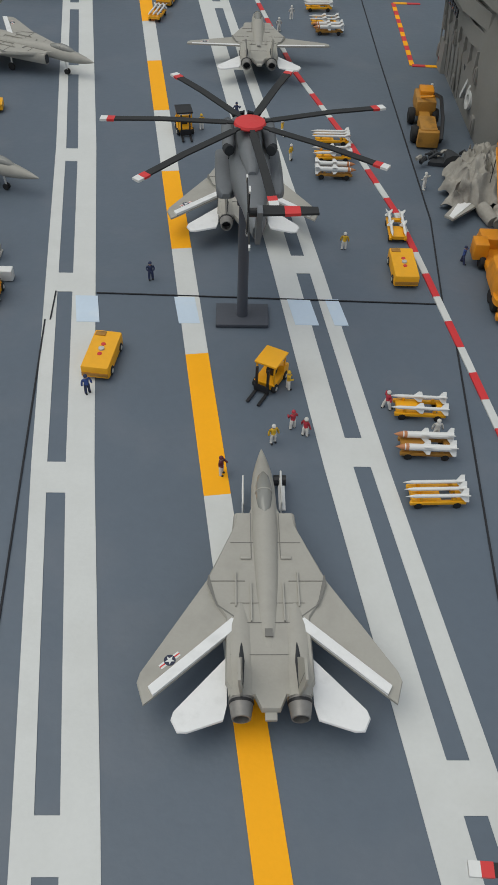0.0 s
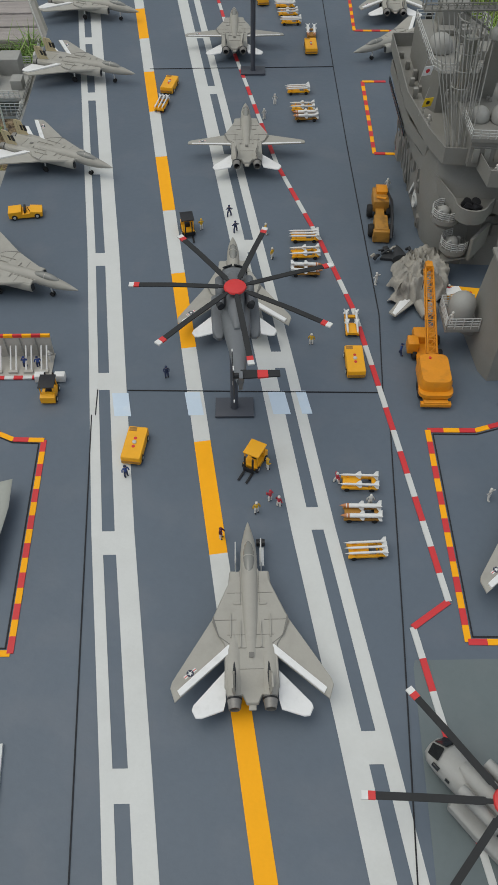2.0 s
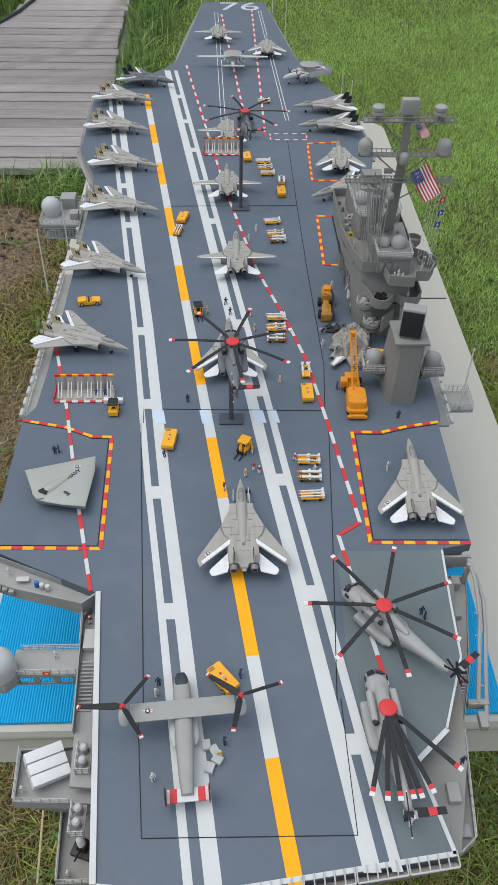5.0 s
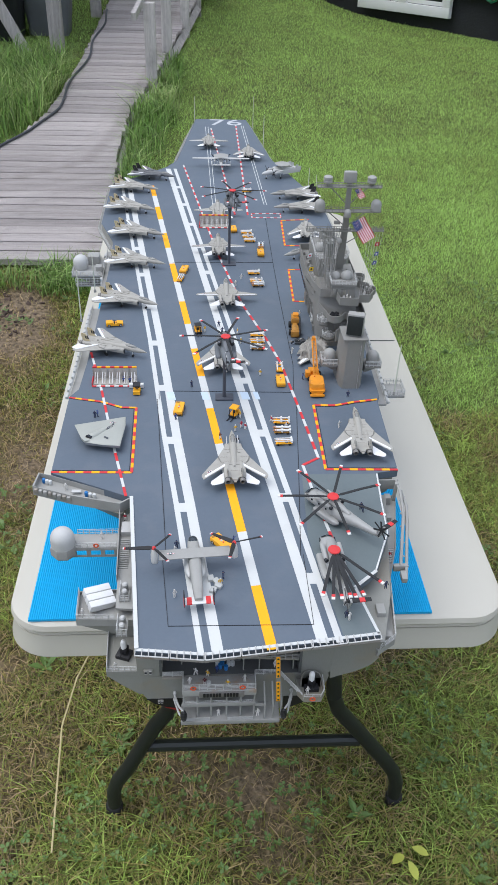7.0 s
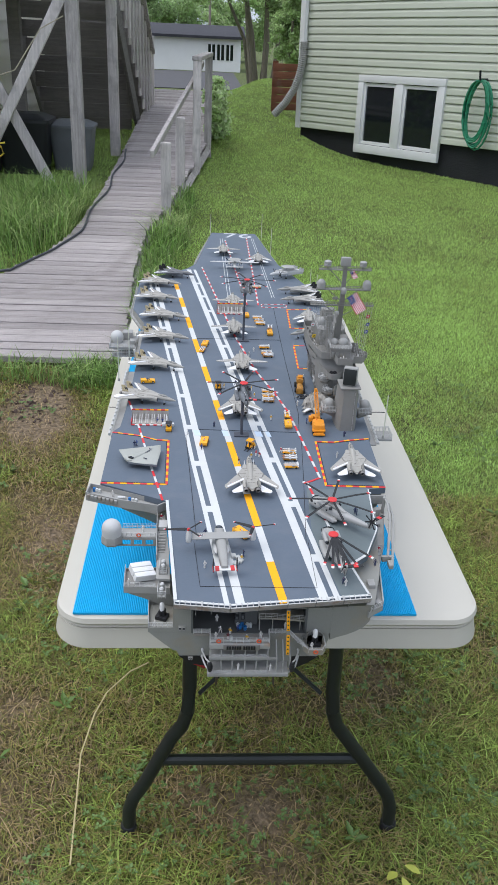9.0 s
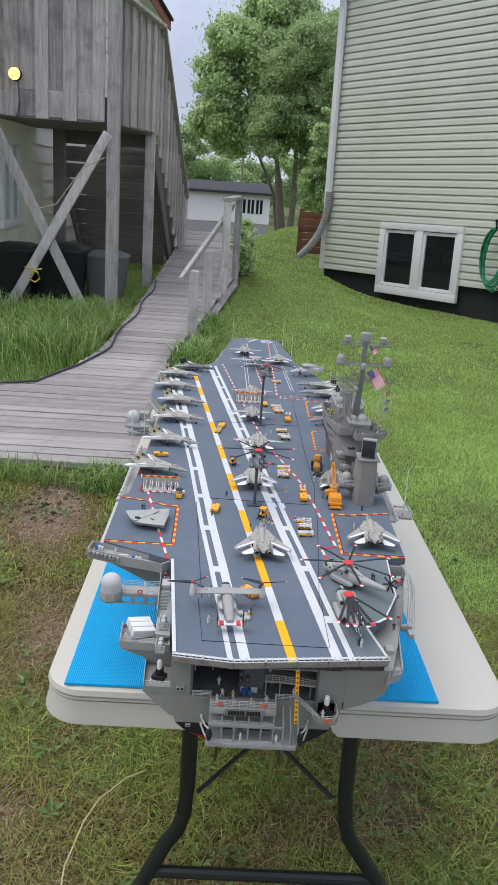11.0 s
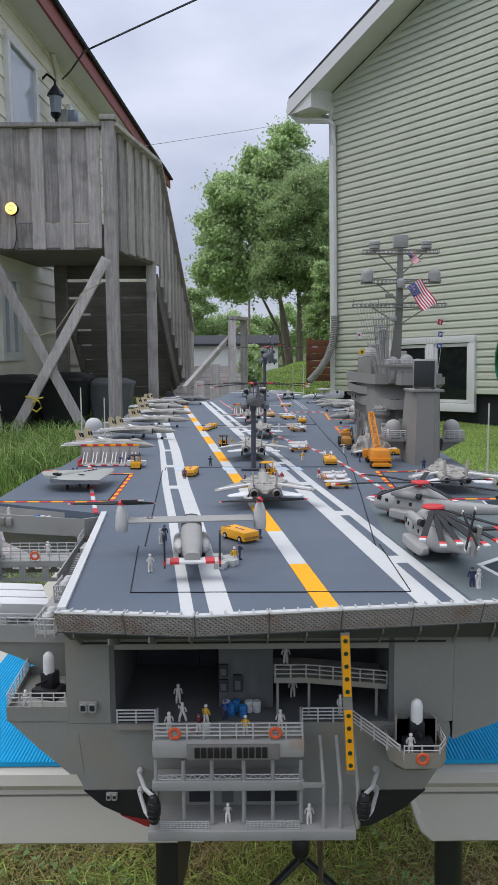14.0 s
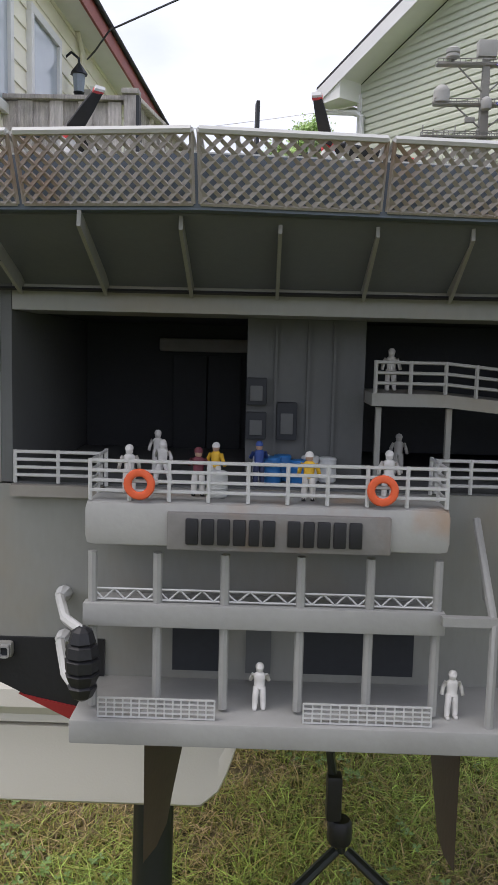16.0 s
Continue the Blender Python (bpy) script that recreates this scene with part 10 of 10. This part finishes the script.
for c, k, x, y, r in (("blue", 0, -0.083, 0.317, 30), ("yellow", 1, 0.021, 0.322, 100), ("yellow", 0, 0.012, 0.283, 20), ("red", 1, 0.022, 0.293, 200), ("red", 0, 0.028, 0.288, 140), ("maroon", 1, -0.013, 0.262, 60), ("red", 2, 0.071, 0.308, 120),
                      ("white", 0, 0.093, 0.288, 0), ("yellow", 0, 0.062, 0.454, 170), ("yellow", 2, 0.028, 0.609, 90), ("yellow", 0, 0.033, 0.571, 60), ("yellow", 1, -0.034, 0.617, 200), ("dark", 2, -0.007, 0.639, 0), ("dark", 2, -0.001, 0.613, 20),
                      ("white", 2, 0.179, 0.292, 40), ("dark", 0, 0.207, 0.383, 0), ("blue", 2, 0.136, 0.441, 70), ("white", 2, 0.126, 0.533, 40), ("white", 0, 0.155, 0.683, 0), ("dark", 0, -0.213, 0.325, 0), ("blue", 1, -0.209, 0.327, 90), ("blue", 2, 0.0, 0.025, 60),
                      ("dark", 0, -0.075, 0.018, 0), ("white", 1, -0.077, 0.007, 60), ("dark", 0, 0.181, 0.09, 0), ("dark", 0, 0.183, 0.084, 80), ("white", 0, 0.0463, 0.8589, 0), ("blue", 1, -0.175, 0.431, 180), ("blue", 0, -0.164, 0.431, 190), ("white", 1, -0.155, 0.437, 90),
                      ("white", 0, 0.0328, 0.8258, 20), ("white", 1, -0.0755, -0.07, 30), ("dark", 1, -0.0155, -0.04, 80), ("yellow", 0, -0.019, -0.052, 10), ("dark", 0, 0.131, -0.108, 0), ("white", 0, 0.134, -0.112, 30), ("dark", 0, 0.1875, -0.062, 0), ("dark", 1, -0.058, 0.418, 10)):
    crew(c, k, x, y, D, r, scale=1.0)
for c, k, x, y, z, r in (("white", 0, -0.0575, -0.138, 0.8955, 200), ("white", 2, -0.0505, -0.125, 0.8955, 160), ("maroon", 1, -0.0395, -0.14, 0.8955, 180), ("yellow", 0, -0.0358, -0.128, 0.8955, 150), ("yellow", 0, -0.0115, -0.143, 0.8955, 170), ("blue", 1, -0.0242, -0.122, 0.8955, 200),
                         ("white", 0, 0.0095, -0.136, 0.8955, 0), ("white", 1, -0.0225, -0.145, 0.8412, 180), ("white", 0, 0.0263, -0.146, 0.8412, 0), ("white", 0, 0.0145, -0.1, 0.922, 0), ("white", 0, 0.0195, -0.09, 0.8955, 0), ("white", 0, -0.0555, -0.098, 0.8955, 0), ("white", 0, 0.048, -0.115, 0.8955, 40),
                         ("white", 0, -0.149, -0.118, 0.901, 40), ("white", 0, 0.0855, -0.15, 0.887, 10)):
    crew(c, k, x, y, z, r, "plain white crew figurine on the stern gallery" if c == "white" else "painted crew figurine standing on the stern gallery")
for c, k, x, y, z, r in (("white", 0, 0.215, 0.549, 1.0715, 20), ("white", 1, 0.226, 0.547, 1.0715, 80), ("white", 0, 0.222, 0.555, 1.0715, 120), ("white", 0, 0.256, 0.57, 1.0715, 0), ("white", 0, 0.172, 0.63, 1.0715, 0), ("white", 0, 0.24, 0.556, 1.0375, 0), ("white", 0, 0.18, 0.6, 1.0375, 0),
                         ("white", 0, 0.17, 0.65, 1.0715, 30), ("red", 0, 0.188, 0.515, D, 0), ("white", 0, 0.173, 0.445, 1.005, 0), ("white", 0, -0.178, 0.062, 0.952, 0), ("red", 0, -0.15, 0.104, 0.948, 0), ("white", 0, -0.192, -0.06, 0.934, 30), ("red", 0, 0.216, 0.034, 0.934, 0), ("white", 0, -0.238, 0.155, 0.963, 0), ("dark", 0, 0.192, -0.03, 0.934, 0)):
    crew(c, k, x, y, z, r, "plain white crew figurine on the ship superstructure" if c == "white" else "painted crew figurine beside the deck edge")
CR = mat("pale_crate", (0.45, 0.46, 0.44), 0.6, vary=0.15, scale=150)
for x, y, r in ((-0.031, -0.042, 8), (-0.024, -0.047, 30), (-0.028, -0.062, -20), (-0.0215, -0.055, 60)):
    solo("crate", box((0, 0, 0.0022), (0.0075, 0.009, 0.0044), bevel=0.0006), CR, "pale grey equipment crate beside the tiltrotor", "crate", group="crates on the aft deck", at=pose(x, y, D, 0, 0, r))
for x, y, z, m_ in ((-0.272, 0.172, 0.963, DRUM_B), (-0.267, 0.169, 0.963, DRUM_W), (-0.262, 0.167, 0.963, DRUM_W), (-0.207, 0.14, 0.963, DRUM_B), (-0.201, 0.137, 0.963, DRUM_W), (-0.195, 0.135, 0.963, DRUM_W)):
    solo("drum", lathe([(0.0023, 0), (0.0026, 0.0004), (0.0026, 0.003), (0.00275, 0.0034), (0.0026, 0.0038), (0.0026, 0.007), (0.0023, 0.0075)], 12), m_, ("blue" if m_ is DRUM_B else "pale") + " storage drum on the port walkway", "drum", group="drums on the walkway", at=pose(x, y, z))
solo("trailing_twine", tube([(-0.361, 0.113, 0.025), (-0.371, 0.325, 0.05), (-0.375, 0.395, 0.055), (-0.358, 0.537, 0.05), (-0.335, 0.62, 0.045), (-0.278, 0.708, 0.04), (-0.229, 0.761, 0.025)], 0.0022, 5), mat("straw_twine", (0.5, 0.42, 0.22), 0.8), "pale dry grass stalk lying on the lawn", "stalk")
leafm = mat("fallen_leaf_green", (0.4, 0.42, 0.06), 0.5, vary=0.2, scale=20)
for x, y, r in ((0.386, 0.046, 20), (0.41, 0.085, 70), (0.36, 0.07, 130)):
    lf = bmesh.new()
    pts = [(0, -0.024, 0.0), (0.009, -0.014, 0.004), (0.013, 0.0, 0.006), (0.008, 0.014, 0.005), (0, 0.026, 0.002), (-0.008, 0.014, 0.005), (-0.013, 0.0, 0.006), (-0.009, -0.014, 0.004)]
    add_loft(lf, [pts, [(a, b, c + 0.001) for a, b, c in pts]])
    solo("broad_leaf", lf, leafm, "broad yellow-green weed leaf in the grass", "leaf", group="broad leaves", at=pose(x, y, 0.03, 12, 5, r) @ Matrix.Scale(0.8, 4))
